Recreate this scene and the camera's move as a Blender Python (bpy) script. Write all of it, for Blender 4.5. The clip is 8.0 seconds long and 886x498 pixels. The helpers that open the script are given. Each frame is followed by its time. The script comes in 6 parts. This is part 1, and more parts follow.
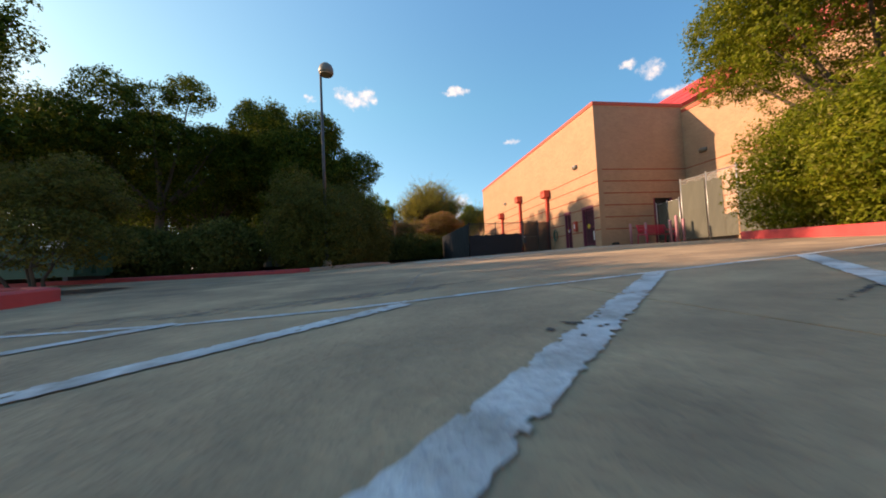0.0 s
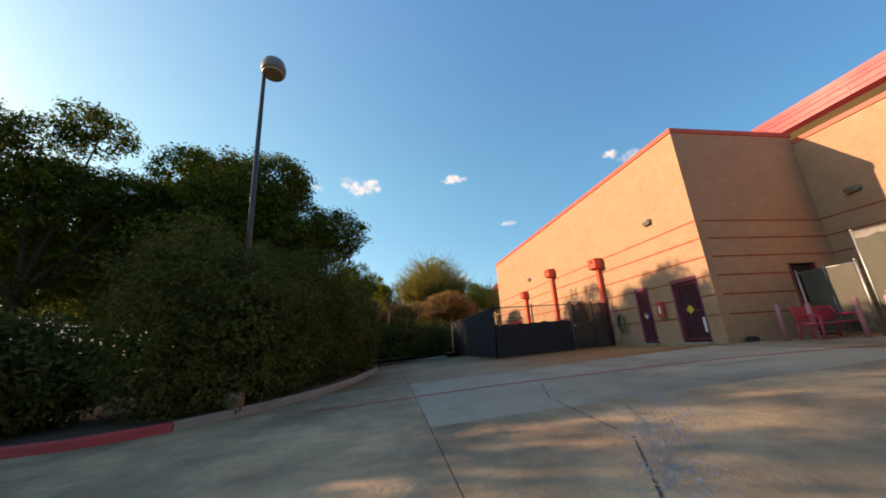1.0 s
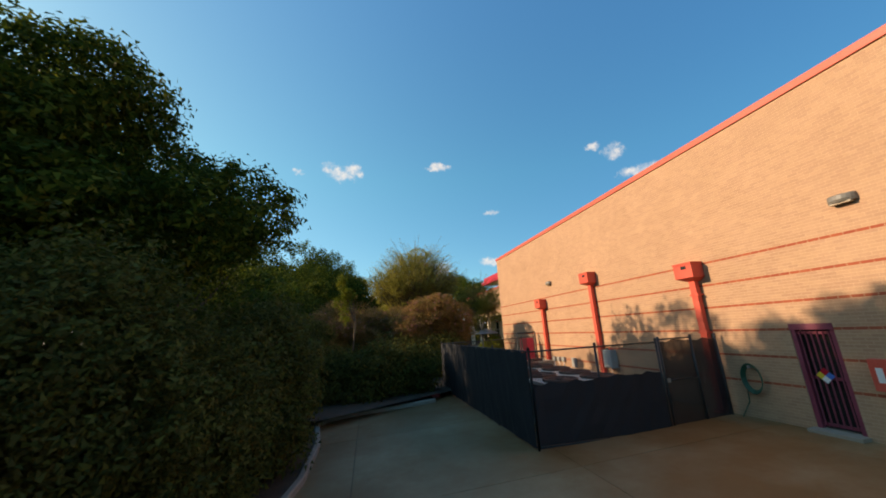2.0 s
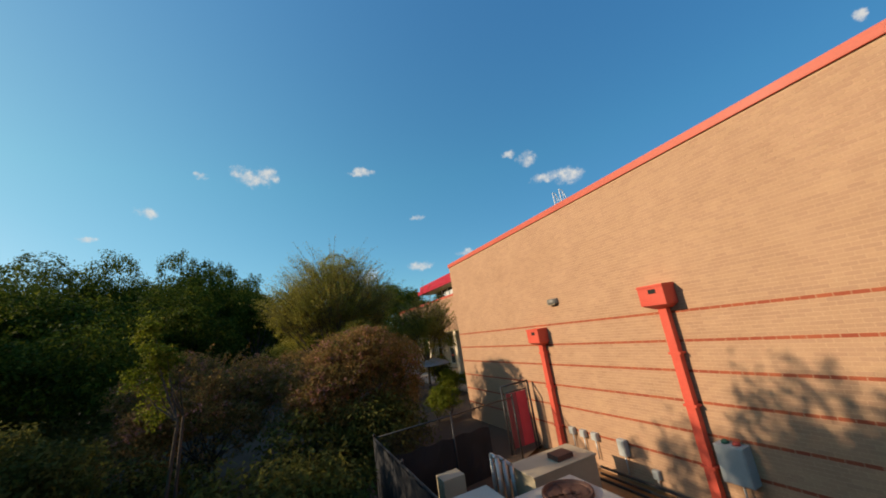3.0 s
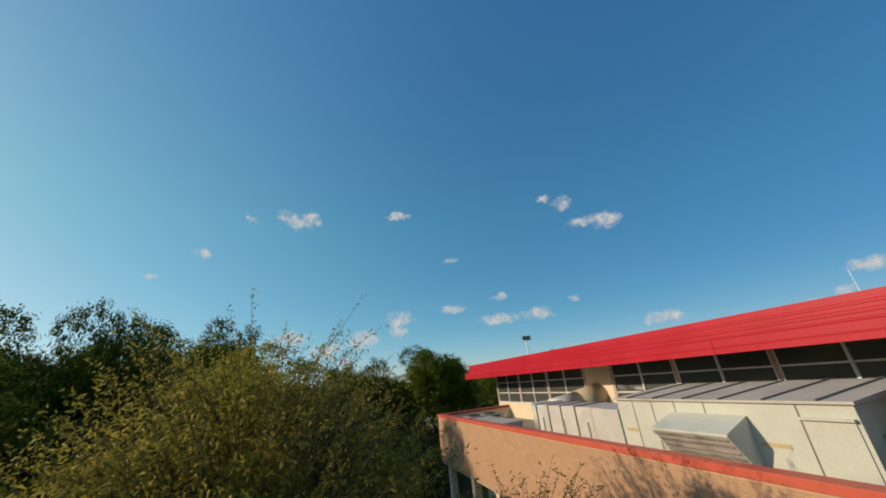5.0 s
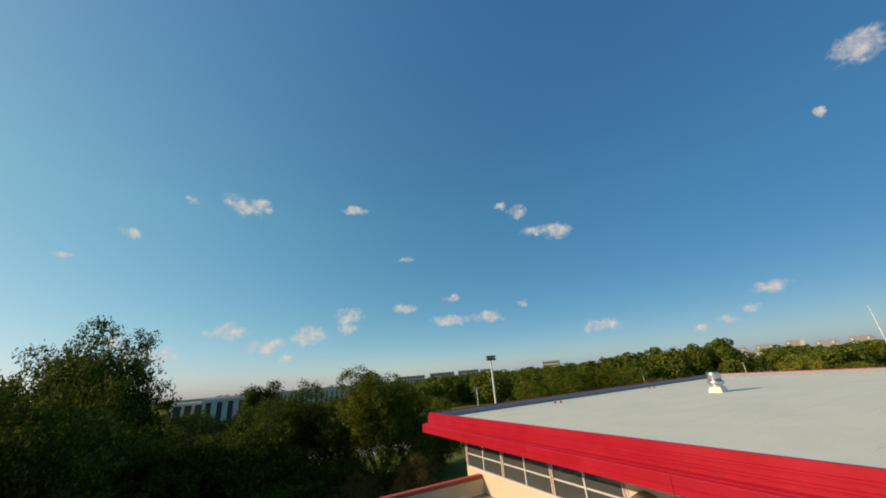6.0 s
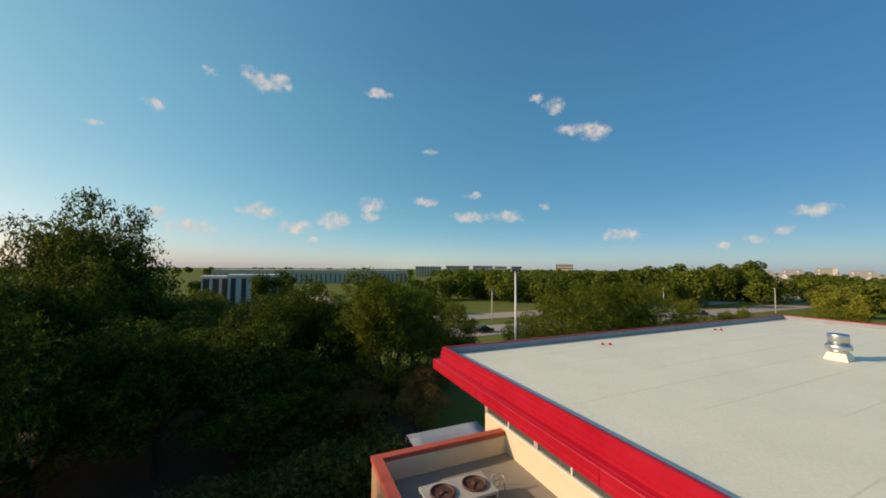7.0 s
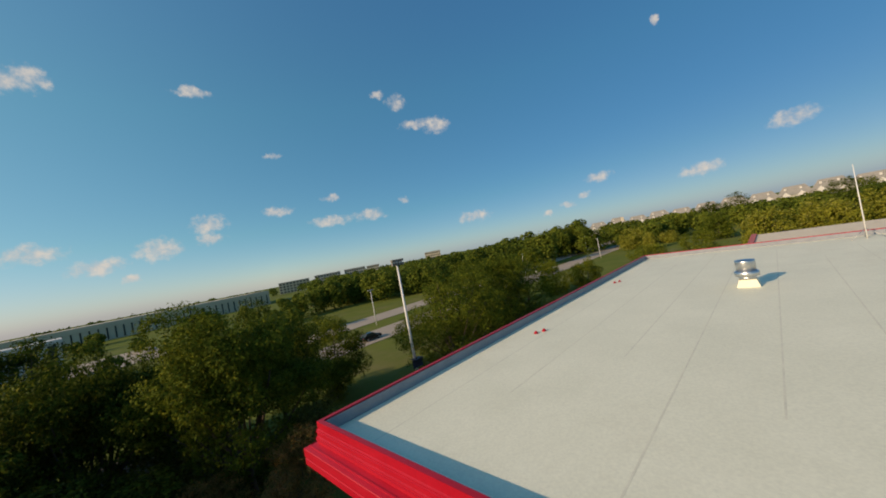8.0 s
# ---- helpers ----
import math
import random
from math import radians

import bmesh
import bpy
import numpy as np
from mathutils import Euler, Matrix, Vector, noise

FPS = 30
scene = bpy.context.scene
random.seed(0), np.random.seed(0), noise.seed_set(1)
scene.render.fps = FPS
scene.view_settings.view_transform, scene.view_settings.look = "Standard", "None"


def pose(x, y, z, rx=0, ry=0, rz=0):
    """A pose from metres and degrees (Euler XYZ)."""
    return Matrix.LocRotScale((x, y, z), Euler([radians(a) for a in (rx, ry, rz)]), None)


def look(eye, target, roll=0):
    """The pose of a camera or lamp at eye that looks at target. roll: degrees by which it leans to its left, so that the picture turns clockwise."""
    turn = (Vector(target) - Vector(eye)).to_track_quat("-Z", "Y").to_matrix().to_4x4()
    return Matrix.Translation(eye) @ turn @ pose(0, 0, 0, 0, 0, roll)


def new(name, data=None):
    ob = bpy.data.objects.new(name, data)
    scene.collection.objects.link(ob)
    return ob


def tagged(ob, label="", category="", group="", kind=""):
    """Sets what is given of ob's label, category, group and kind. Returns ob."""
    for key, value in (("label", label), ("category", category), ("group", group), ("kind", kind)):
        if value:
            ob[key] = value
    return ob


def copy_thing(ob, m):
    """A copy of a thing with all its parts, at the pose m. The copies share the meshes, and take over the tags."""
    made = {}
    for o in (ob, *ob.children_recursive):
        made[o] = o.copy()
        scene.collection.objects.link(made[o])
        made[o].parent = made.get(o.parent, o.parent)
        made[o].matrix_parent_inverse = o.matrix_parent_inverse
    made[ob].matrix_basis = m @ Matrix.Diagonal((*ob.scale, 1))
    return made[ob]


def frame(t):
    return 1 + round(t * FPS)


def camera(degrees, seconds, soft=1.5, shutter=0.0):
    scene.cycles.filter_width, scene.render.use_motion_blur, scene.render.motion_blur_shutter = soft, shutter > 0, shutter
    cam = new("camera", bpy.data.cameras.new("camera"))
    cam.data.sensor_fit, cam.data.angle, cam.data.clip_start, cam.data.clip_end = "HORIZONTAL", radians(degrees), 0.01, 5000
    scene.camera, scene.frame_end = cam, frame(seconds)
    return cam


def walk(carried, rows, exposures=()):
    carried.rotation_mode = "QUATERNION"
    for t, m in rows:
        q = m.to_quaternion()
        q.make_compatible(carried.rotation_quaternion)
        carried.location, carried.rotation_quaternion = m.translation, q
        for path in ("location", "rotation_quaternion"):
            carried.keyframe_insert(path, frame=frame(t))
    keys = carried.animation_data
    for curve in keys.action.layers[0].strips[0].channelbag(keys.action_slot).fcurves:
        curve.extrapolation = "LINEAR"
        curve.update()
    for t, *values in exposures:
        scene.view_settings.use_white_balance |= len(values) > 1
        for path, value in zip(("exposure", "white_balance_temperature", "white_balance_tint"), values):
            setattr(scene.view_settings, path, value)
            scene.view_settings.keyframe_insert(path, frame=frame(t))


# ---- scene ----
cam = camera(104.8, 8.0, soft=1.8, shutter=0.06)
PATH = [
    (0.0, -0.032, 0.153, -0.547, -9.09, 2.44, 2.82),
    (0.5, 0.365, 3.631, -0.191, -6.80, 9.70, 1.56),
    (1.0, 0.586, 7.068, 0.502, -8.83, 15.76, 3.75),
    (1.5, 0.828, 10.276, 1.564, -11.36, 15.07, 5.05),
    (1.7, 1.119, 11.778, 2.009, -10.93, 14.06, 3.36),
    (2.8, 2.695, 20.387, 4.097, -20.36, 12.89, 7.61),
    (3.0, 3.309, 22.182, 4.501, -23.24, 13.27, 8.49),
    (3.5, 4.862, 25.875, 5.468, -14.58, 17.20, -3.22),
    (4.0, 6.223, 30.269, 6.841, -6.82, 20.47, -8.38),
    (4.5, 7.205, 34.445, 8.280, -9.45, 22.87, -1.51),
    (5.0, 8.072, 38.465, 9.920, -18.17, 21.12, 5.92),
    (5.2, 8.532, 40.149, 10.605, -22.34, 21.69, 7.94),
    (6.3, 11.411, 48.157, 14.030, -26.92, 17.60, 3.83),
    (6.5, 12.007, 49.493, 14.462, -28.27, 12.44, 4.34),
    (7.0, 13.533, 52.845, 15.152, -23.94, 3.08, -0.48),
    (7.5, 15.341, 56.265, 15.180, -37.25, 0.30, 7.58),
    (8.0, 17.057, 59.382, 15.053, -45.35, 0.69, 10.84),
]
walk(cam, [(t, pose(x, y, z, 90 + pitch, roll, yaw)) for t, x, y, z, yaw, pitch, roll in PATH],
     exposures=[(0.0, 0.92, 8500, 27), (1.0, 0.82, 8600, 26), (1.7, 0.62, 7900, 18), (2.8, 0.24, 7150, 11), (4.0, 0.02, 6950, 10), (5.0, -0.12, 7000, 10), (6.3, -0.05, 7500, 15), (7.5, 0.02, 7600, 15), (8.0, -0.12, 7600, 15)])

# ---- world and sun ----
SUN_AZ, SUN_EL = -71.4, 22.6
world = bpy.data.worlds.new("world")
scene.world = world
world.use_nodes = True
wn, wl = world.node_tree.nodes, world.node_tree.links
wn.clear()


def wnode(kind, **values):
    n = wn.new(kind)
    for k, v in values.items():
        n.inputs[int(k[1:])].default_value = v
    return n


sky = wn.new("ShaderNodeTexSky")
sky.sky_type = "NISHITA"
sky.sun_disc = False
sky.sun_elevation = radians(SUN_EL)
sky.sun_rotation = radians(SUN_AZ)
sky.air_density, sky.dust_density, sky.ozone_density = 1.0, 0.7, 3.0
coord = wn.new("ShaderNodeTexCoord")
noise_a = wnode("ShaderNodeTexNoise", _2=30.0, _3=6.0, _4=0.65)
wl.new(coord.outputs["Generated"], noise_a.inputs["Vector"])
warp = wn.new("ShaderNodeVectorMath")
warp.operation = "MULTIPLY_ADD"
warp.inputs[1].default_value = (0.045, 0.045, 0.024)
wl.new(noise_a.outputs["Color"], warp.inputs[0])
shift = wn.new("ShaderNodeVectorMath")
shift.operation = "ADD"
shift.inputs[1].default_value = (-0.0225, -0.0225, -0.012)
wl.new(coord.outputs["Generated"], shift.inputs[0])
wl.new(shift.outputs[0], warp.inputs[2])
# heading, height, half width and half height of each cloud, in degrees
CLOUDS = [
    (-6.6, 26.6, 1.0, 1.0), (-4.3, 25.8, 2.2, 1.3), (-2.5, 26.4, 1.3, 1.3), (-11.3, 25.6, 0.9, 0.5), (-17.2, 20.0, 1.0, 0.7), (-22.5, 16.3, 0.9, 0.4),
    (12.8, 27.0, 2.0, 0.6), (39.4, 26.3, 1.0, 0.6), (42.1, 24.8, 1.5, 1.2), (44.9, 21.3, 2.2, 0.8), (48.3, 20.5, 2.2, 1.3), (21.9, 18.9, 1.2, 0.4),
    (-4.7, 8.1, 2.5, 1.2), (0.2, 5.9, 2.8, 1.0), (6.4, 7.4, 2.5, 1.4), (11.9, 10.1, 2.4, 1.2), (12.0, 8.0, 1.8, 0.8), (20.9, 10.9, 2.3, 0.8),
    (29.0, 12.0, 1.4, 0.6), (28.3, 8.4, 3.0, 0.9), (34.5, 8.5, 2.6, 1.0), (40.7, 9.8, 0.7, 0.6), (51.6, 5.1, 2.9, 1.0), (71.5, 6.9, 1.8, 0.8),
    (66.6, 3.8, 1.1, 0.6), (69.0, 4.8, 1.1, 0.5), (63.3, 3.1, 0.8, 0.5), (-12.6, 5.2, 2.6, 1.1), (3.1, 4.1, 0.9, 0.5), (-16.2, 6.8, 1.2, 0.8),
    (83.7, 4.5, 2.3, 0.9), (92.8, 7.8, 2.2, 1.0), (82.0, 24.4, 0.5, 0.6), (87.0, 28.4, 2.0, 1.6), (-42.7, 11.3, 1.4, 1.4), (-40.3, 10.2, 1.2, 0.7),
]
total = None
for az, el, w, h in CLOUDS:
    a, e = radians(az), radians(el)
    right = Vector((math.cos(a), -math.sin(a), 0)) / math.sin(radians(w) * 1.15)
    up = Vector((-math.sin(a) * math.sin(e), -math.cos(a) * math.sin(e), math.cos(e))) / math.sin(radians(h) * 1.15)
    ends = []
    for axis in (right, up):
        d = wn.new("ShaderNodeVectorMath")
        d.operation = "DOT_PRODUCT"
        d.inputs[1].default_value = axis
        wl.new(warp.outputs[0], d.inputs[0])
        ends.append(d)
    sq = wn.new("ShaderNodeMath")
    sq.operation = "MULTIPLY"
    wl.new(ends[0].outputs["Value"], sq.inputs[0])
    wl.new(ends[0].outputs["Value"], sq.inputs[1])
    both = wn.new("ShaderNodeMath")
    both.operation = "MULTIPLY_ADD"
    wl.new(ends[1].outputs["Value"], both.inputs[0])
    wl.new(ends[1].outputs["Value"], both.inputs[1])
    wl.new(sq.outputs[0], both.inputs[2])
    if total is None:
        total = both
    else:
        least = wn.new("ShaderNodeMath")
        least.operation = "MINIMUM"
        wl.new(total.outputs[0], least.inputs[0])
        wl.new(both.outputs[0], least.inputs[1])
        total = least
noise_b = wnode("ShaderNodeTexNoise", _2=48.0, _3=6.0, _4=0.62)
wl.new(coord.outputs["Generated"], noise_b.inputs["Vector"])
ragged = wn.new("ShaderNodeMath")
ragged.operation = "MULTIPLY_ADD"
ragged.inputs[1].default_value = 2.6
wl.new(noise_b.outputs["Fac"], ragged.inputs[0])
wl.new(total.outputs[0], ragged.inputs[2])
cover = wn.new("ShaderNodeMapRange")
cover.interpolation_type = "SMOOTHSTEP"
for i, v in enumerate((0.85, 2.35, 0.88, 0.0)):
    cover.inputs[1 + i].default_value = v
wl.new(ragged.outputs[0], cover.inputs[0])
cloud_tone = wn.new("ShaderNodeValToRGB")
cloud_tone.color_ramp.elements[0].position, cloud_tone.color_ramp.elements[0].color = 0.35, (4.7, 4.7, 4.6, 1)
cloud_tone.color_ramp.elements[1].position, cloud_tone.color_ramp.elements[1].color = 0.6, (3.6, 3.9, 4.3, 1)
wl.new(noise_b.outputs["Fac"], cloud_tone.inputs[0])
mix = wn.new("ShaderNodeMix")
mix.data_type = "RGBA"
wl.new(cover.outputs[0], mix.inputs["Factor"])
tone = wn.new("ShaderNodeVectorMath")
tone.operation = "MULTIPLY"
tone_ramp = wn.new("ShaderNodeValToRGB")
tone_ramp.color_ramp.elements[0].position, tone_ramp.color_ramp.elements[0].color = 0.0, (0.64, 0.74, 1.08, 1)
tone_ramp.color_ramp.elements[1].position, tone_ramp.color_ramp.elements[1].color = 0.42, (0.47, 1.0, 1.0, 1)
tone_ramp.color_ramp.elements.new(0.8).color = (0.40, 0.90, 1.06, 1)
tone_ramp.color_ramp.elements.new(0.14).color = (0.53, 0.88, 0.95, 1)
height = wn.new("ShaderNodeSeparateXYZ")
wl.new(coord.outputs["Generated"], height.inputs[0])
wl.new(height.outputs["Z"], tone_ramp.inputs["Fac"])
haze = wn.new("ShaderNodeMix")
haze.data_type = "RGBA"
haze.inputs["B"].default_value = (0.86, 0.95, 0.97, 1)
level = wn.new("ShaderNodeRGBToBW")
wl.new(sky.outputs[0], level.inputs[0])
bright = wn.new("ShaderNodeMapRange")
for i, v in enumerate((3.5, 11.0, 0.0, 0.85)):
    bright.inputs[1 + i].default_value = v
wl.new(level.outputs[0], bright.inputs[0])
wl.new(bright.outputs[0], haze.inputs["Factor"])
wl.new(tone_ramp.outputs["Color"], haze.inputs["A"])
wl.new(haze.outputs["Result"], tone.inputs[1])
wl.new(sky.outputs[0], tone.inputs[0])
# the haze towards the sun and low down, against the deeper blue across from it
toward = wn.new("ShaderNodeVectorMath")
toward.operation = "DOT_PRODUCT"
toward.inputs[1].default_value = Vector((-60, 20, 26.3)).normalized()
wl.new(coord.outputs["Generated"], toward.inputs[0])


def wmath(operation, a, b, c=0.0):
    n = wn.new("ShaderNodeMath")
    n.operation = operation
    for k, v in enumerate((a, b, c)):
        if isinstance(v, (int, float)):
            n.inputs[k].default_value = v
        else:
            wl.new(v, n.inputs[k])
    return n.outputs[0]


sunward = wmath("MAXIMUM", wmath("MINIMUM", toward.outputs["Value"], 0.95), -0.95)
rise = wmath("MAXIMUM", wmath("MINIMUM", height.outputs["Z"], 0.8), 0.0)
low_haze = wmath("MULTIPLY", wmath("POWER", math.e, wmath("MULTIPLY", rise, -18.0)), wmath("MINIMUM", wmath("MAXIMUM", wmath("MULTIPLY_ADD", sunward, -0.9, 0.62), 0.1), 0.62))
warm_low = wmath("MULTIPLY", wmath("POWER", math.e, wmath("MULTIPLY", rise, -14.0)), wmath("MAXIMUM", sunward, 0.0))
shade_of = wn.new("ShaderNodeCombineXYZ")
for k, (c0, c1, c2, c3, c4, c5) in enumerate(((-0.255, 0.75, -0.27, 0.48, 1.40, -0.45), (-0.145, 0.42, -0.47, 0.46, 1.25, -0.2), (-0.095, 0.19, -0.48, 0.47, 1.0, 0.12))):
    e = wmath("MULTIPLY_ADD", sunward, c1, c0)
    e = wmath("MULTIPLY_ADD", wmath("MULTIPLY", sunward, sunward), c2, e)
    e = wmath("MULTIPLY_ADD", rise, c3, e)
    e = wmath("MULTIPLY_ADD", low_haze, c4, e)
    e = wmath("MULTIPLY_ADD", warm_low, c5, e)
    wl.new(wmath("POWER", math.e, e), shade_of.inputs[k])
clear = wn.new("ShaderNodeVectorMath")
clear.operation = "MULTIPLY"
wl.new(tone.outputs[0], clear.inputs[0])
wl.new(shade_of.outputs[0], clear.inputs[1])
wl.new(clear.outputs[0], mix.inputs["A"])
wl.new(cloud_tone.outputs[0], mix.inputs["B"])
glow = wn.new("ShaderNodeBackground")
glow.inputs["Strength"].default_value = 0.145
wl.new(mix.outputs["Result"], glow.inputs["Color"])
wl.new(glow.outputs[0], wn.new("ShaderNodeOutputWorld").inputs["Surface"])

sun = new("sun", bpy.data.lights.new("sun", "SUN"))
sun.data.energy, sun.data.angle, sun.data.color = 4.2, radians(0.53), (1.0, 0.83, 0.62)
sun.matrix_world = look((-60, 20, 26.3), (0, 0, 0))


# ---- materials ----
def surf(name, c1, c2, scale=3.0, rough=0.7, metal=0.0, bump=0.15, fine=40.0, c3=None, patch=0.35, vary=0.0, island=False, gloss_var=0.12, stretch=(1, 1, 1), laid=False):
    """Two-scale surface: colour drifts between c1 and c2, c3 comes in as worn patches, fine grain in the relief."""
    m = bpy.data.materials.new(name)
    m.use_nodes = True
    n, l = m.node_tree.nodes, m.node_tree.links
    b = n["Principled BSDF"]
    tc = n.new("ShaderNodeTexCoord")
    mp = n.new("ShaderNodeMapping")
    mp.inputs["Scale"].default_value = stretch
    place = n.new("ShaderNodeNewGeometry").outputs["Position"] if laid else tc.outputs["Object"]
    l.new(place, mp.inputs["Vector"])
    big = n.new("ShaderNodeTexNoise")
    big.inputs["Scale"].default_value, big.inputs["Detail"].default_value, big.inputs["Roughness"].default_value = scale, 6.0, 0.62
    small = n.new("ShaderNodeTexNoise")
    small.inputs["Scale"].default_value, small.inputs["Detail"].default_value = fine, 3.0
    for t in (big, small):
        l.new(mp.outputs[0], t.inputs["Vector"])
    ramp = n.new("ShaderNodeValToRGB")
    ramp.color_ramp.elements[0].position, ramp.color_ramp.elements[1].position = 0.32, 0.68
    ramp.color_ramp.elements[0].color, ramp.color_ramp.elements[1].color = (*c1, 1), (*c2, 1)
    l.new(big.outputs["Fac"], ramp.inputs["Fac"])
    last = ramp.outputs["Color"]
    if c3:
        other = n.new("ShaderNodeTexNoise")
        other.inputs["Scale"].default_value, other.inputs["Detail"].default_value, other.inputs["Roughness"].default_value = scale * 0.37, 7.0, 0.7
        l.new(mp.outputs[0], other.inputs["Vector"])
        edge = n.new("ShaderNodeMapRange")
        edge.inputs[1].default_value, edge.inputs[2].default_value = 1 - patch - 0.12, 1 - patch + 0.12
        l.new(other.outputs["Fac"], edge.inputs[0])
        mx = n.new("ShaderNodeMix")
        mx.data_type = "RGBA"
        mx.inputs["B"].default_value = (*c3, 1)
        l.new(edge.outputs[0], mx.inputs["Factor"])
        l.new(last, mx.inputs["A"])
        last = mx.outputs["Result"]
    hsv = n.new("ShaderNodeHueSaturation")
    val = n.new("ShaderNodeMath")
    val.operation = "MULTIPLY_ADD"
    val.inputs[1].default_value, val.inputs[2].default_value = 0.28, 0.86
    l.new(small.outputs["Fac"], val.inputs[0])
    drive = val.outputs[0]
    if vary:
        info = n.new("ShaderNodeObjectInfo")
        rnd = info.outputs["Random"]
        if island:
            geo = n.new("ShaderNodeNewGeometry")
            add = n.new("ShaderNodeMath")
            add.operation = "ADD"
            l.new(geo.outputs["Random Per Island"], add.inputs[0])
            l.new(rnd, add.inputs[1])
            fr = n.new("ShaderNodeMath")
            fr.operation = "FRACT"
            l.new(add.outputs[0], fr.inputs[0])
            rnd = fr.outputs[0]
        v2 = n.new("ShaderNodeMath")
        v2.operation = "MULTIPLY_ADD"
        v2.inputs[1].default_value, v2.inputs[2].default_value = vary, 1 - vary / 2
        l.new(rnd, v2.inputs[0])
        v3 = n.new("ShaderNodeMath")
        v3.operation = "MULTIPLY"
        l.new(v2.outputs[0], v3.inputs[0])
        l.new(drive, v3.inputs[1])
        drive = v3.outputs[0]
        if island:
            hue = n.new("ShaderNodeMath")
            hue.operation = "MULTIPLY_ADD"
            hue.inputs[1].default_value, hue.inputs[2].default_value = 0.006, 0.497
            l.new(rnd, hue.inputs[0])
            l.new(hue.outputs[0], hsv.inputs["Hue"])
    l.new(drive, hsv.inputs["Value"])
    l.new(last, hsv.inputs["Color"])
    l.new(hsv.outputs[0], b.inputs["Base Color"])
    rg = n.new("ShaderNodeMath")
    rg.operation = "MULTIPLY_ADD"
    rg.inputs[1].default_value, rg.inputs[2].default_value = gloss_var * 2, rough - gloss_var
    l.new(big.outputs["Fac"], rg.inputs[0])
    l.new(rg.outputs[0], b.inputs["Roughness"])
    b.inputs["Metallic"].default_value = metal
    if bump:
        bp = n.new("ShaderNodeBump")
        bp.inputs["Strength"].default_value, bp.inputs["Distance"].default_value = bump, 0.02
        l.new(small.outputs["Fac"], bp.inputs["Height"])
        l.new(bp.outputs[0], b.inputs["Normal"])
    return m


def leaf(name, c1, c2, c3=None, light=0.35, rough=0.65, drift=0.9):
    """Thin leaves: colour differs from leaf to leaf, part of the light shines through."""
    m = bpy.data.materials.new(name)
    m.use_nodes = True
    n, l = m.node_tree.nodes, m.node_tree.links
    b = n["Principled BSDF"]
    geo = n.new("ShaderNodeNewGeometry")
    ramp = n.new("ShaderNodeValToRGB")
    ramp.color_ramp.elements[0].color, ramp.color_ramp.elements[1].color = (*c1, 1), (*c2, 1)
    if c3:
        ramp.color_ramp.elements[1].position = 0.8
        ramp.color_ramp.elements.new(0.93).color = (*c3, 1)
    l.new(geo.outputs["Random Per Island"], ramp.inputs["Fac"])
    tc = n.new("ShaderNodeTexCoord")
    ns = n.new("ShaderNodeTexNoise")
    ns.inputs["Scale"].default_value = drift
    l.new(tc.outputs["Object"], ns.inputs["Vector"])
    vr = n.new("ShaderNodeMath")
    vr.operation = "MULTIPLY_ADD"
    vr.inputs[1].default_value, vr.inputs[2].default_value = 1.5, 0.25
    l.new(ns.outputs["Fac"], vr.inputs[0])
    hsv = n.new("ShaderNodeHueSaturation")
    hue = n.new("ShaderNodeMath")
    hue.operation = "MULTIPLY_ADD"
    hue.inputs[1].default_value, hue.inputs[2].default_value = -0.07, 0.535
    l.new(ns.outputs["Fac"], hue.inputs[0])
    l.new(hue.outputs[0], hsv.inputs["Hue"])
    l.new(vr.outputs[0], hsv.inputs["Value"])
    l.new(ramp.outputs[0], hsv.inputs["Color"])
    l.new(hsv.outputs[0], b.inputs["Base Color"])
    b.inputs["Roughness"].default_value = rough
    b.inputs["Specular IOR Level"].default_value = 0.06
    tr = n.new("ShaderNodeBsdfTranslucent")
    l.new(hsv.outputs[0], tr.inputs["Color"])
    mx = n.new("ShaderNodeMixShader")
    mx.inputs[0].default_value = light
    l.new(b.outputs[0], mx.inputs[1])
    l.new(tr.outputs[0], mx.inputs[2])
    l.new(mx.outputs[0], n["Material Output"].inputs["Surface"])
    return m


def glassy(name, tint=(0.05, 0.06, 0.06)):
    m = bpy.data.materials.new(name)
    m.use_nodes = True
    b = m.node_tree.nodes["Principled BSDF"]
    b.inputs["Base Color"].default_value = (*tint, 1)
    b.inputs["Roughness"].default_value = 0.06
    b.inputs["IOR"].default_value = 1.5
    return m


BRICK = surf("tan_brick", (0.415, 0.246, 0.15), (0.468, 0.284, 0.177), 1.2, 0.85, bump=0.2, fine=60, c3=(0.51, 0.315, 0.185), patch=0.3, vary=0.13, island=True, laid=True)
BAND = surf("red_brick", (0.31, 0.075, 0.038), (0.37, 0.10, 0.05), 2.2, 0.85, bump=0.25, fine=60, vary=0.2, island=True, laid=True)
MORTAR = surf("mortar", (0.52, 0.34, 0.21), (0.58, 0.385, 0.24), 3.0, 0.95, bump=0.3, fine=80)
COPING = surf("coral_metal", (0.50, 0.098, 0.060), (0.56, 0.12, 0.075), 1.1, 0.5, bump=0.03, fine=20, c3=(0.55, 0.13, 0.09), patch=0.25)
RED = surf("red_metal", (0.39, 0.005, 0.018), (0.45, 0.008, 0.025), 0.7, 0.43, bump=0.02, fine=12, c3=(0.37, 0.014, 0.028), patch=0.28)
RED.node_tree.nodes["Principled BSDF"].inputs["Specular IOR Level"].default_value = 0.36
PIPE_RED = surf("coral_paint", (0.60, 0.085, 0.055), (0.66, 0.11, 0.07), 2.0, 0.5, bump=0.05, fine=30, c3=(0.5, 0.09, 0.07), patch=0.25)
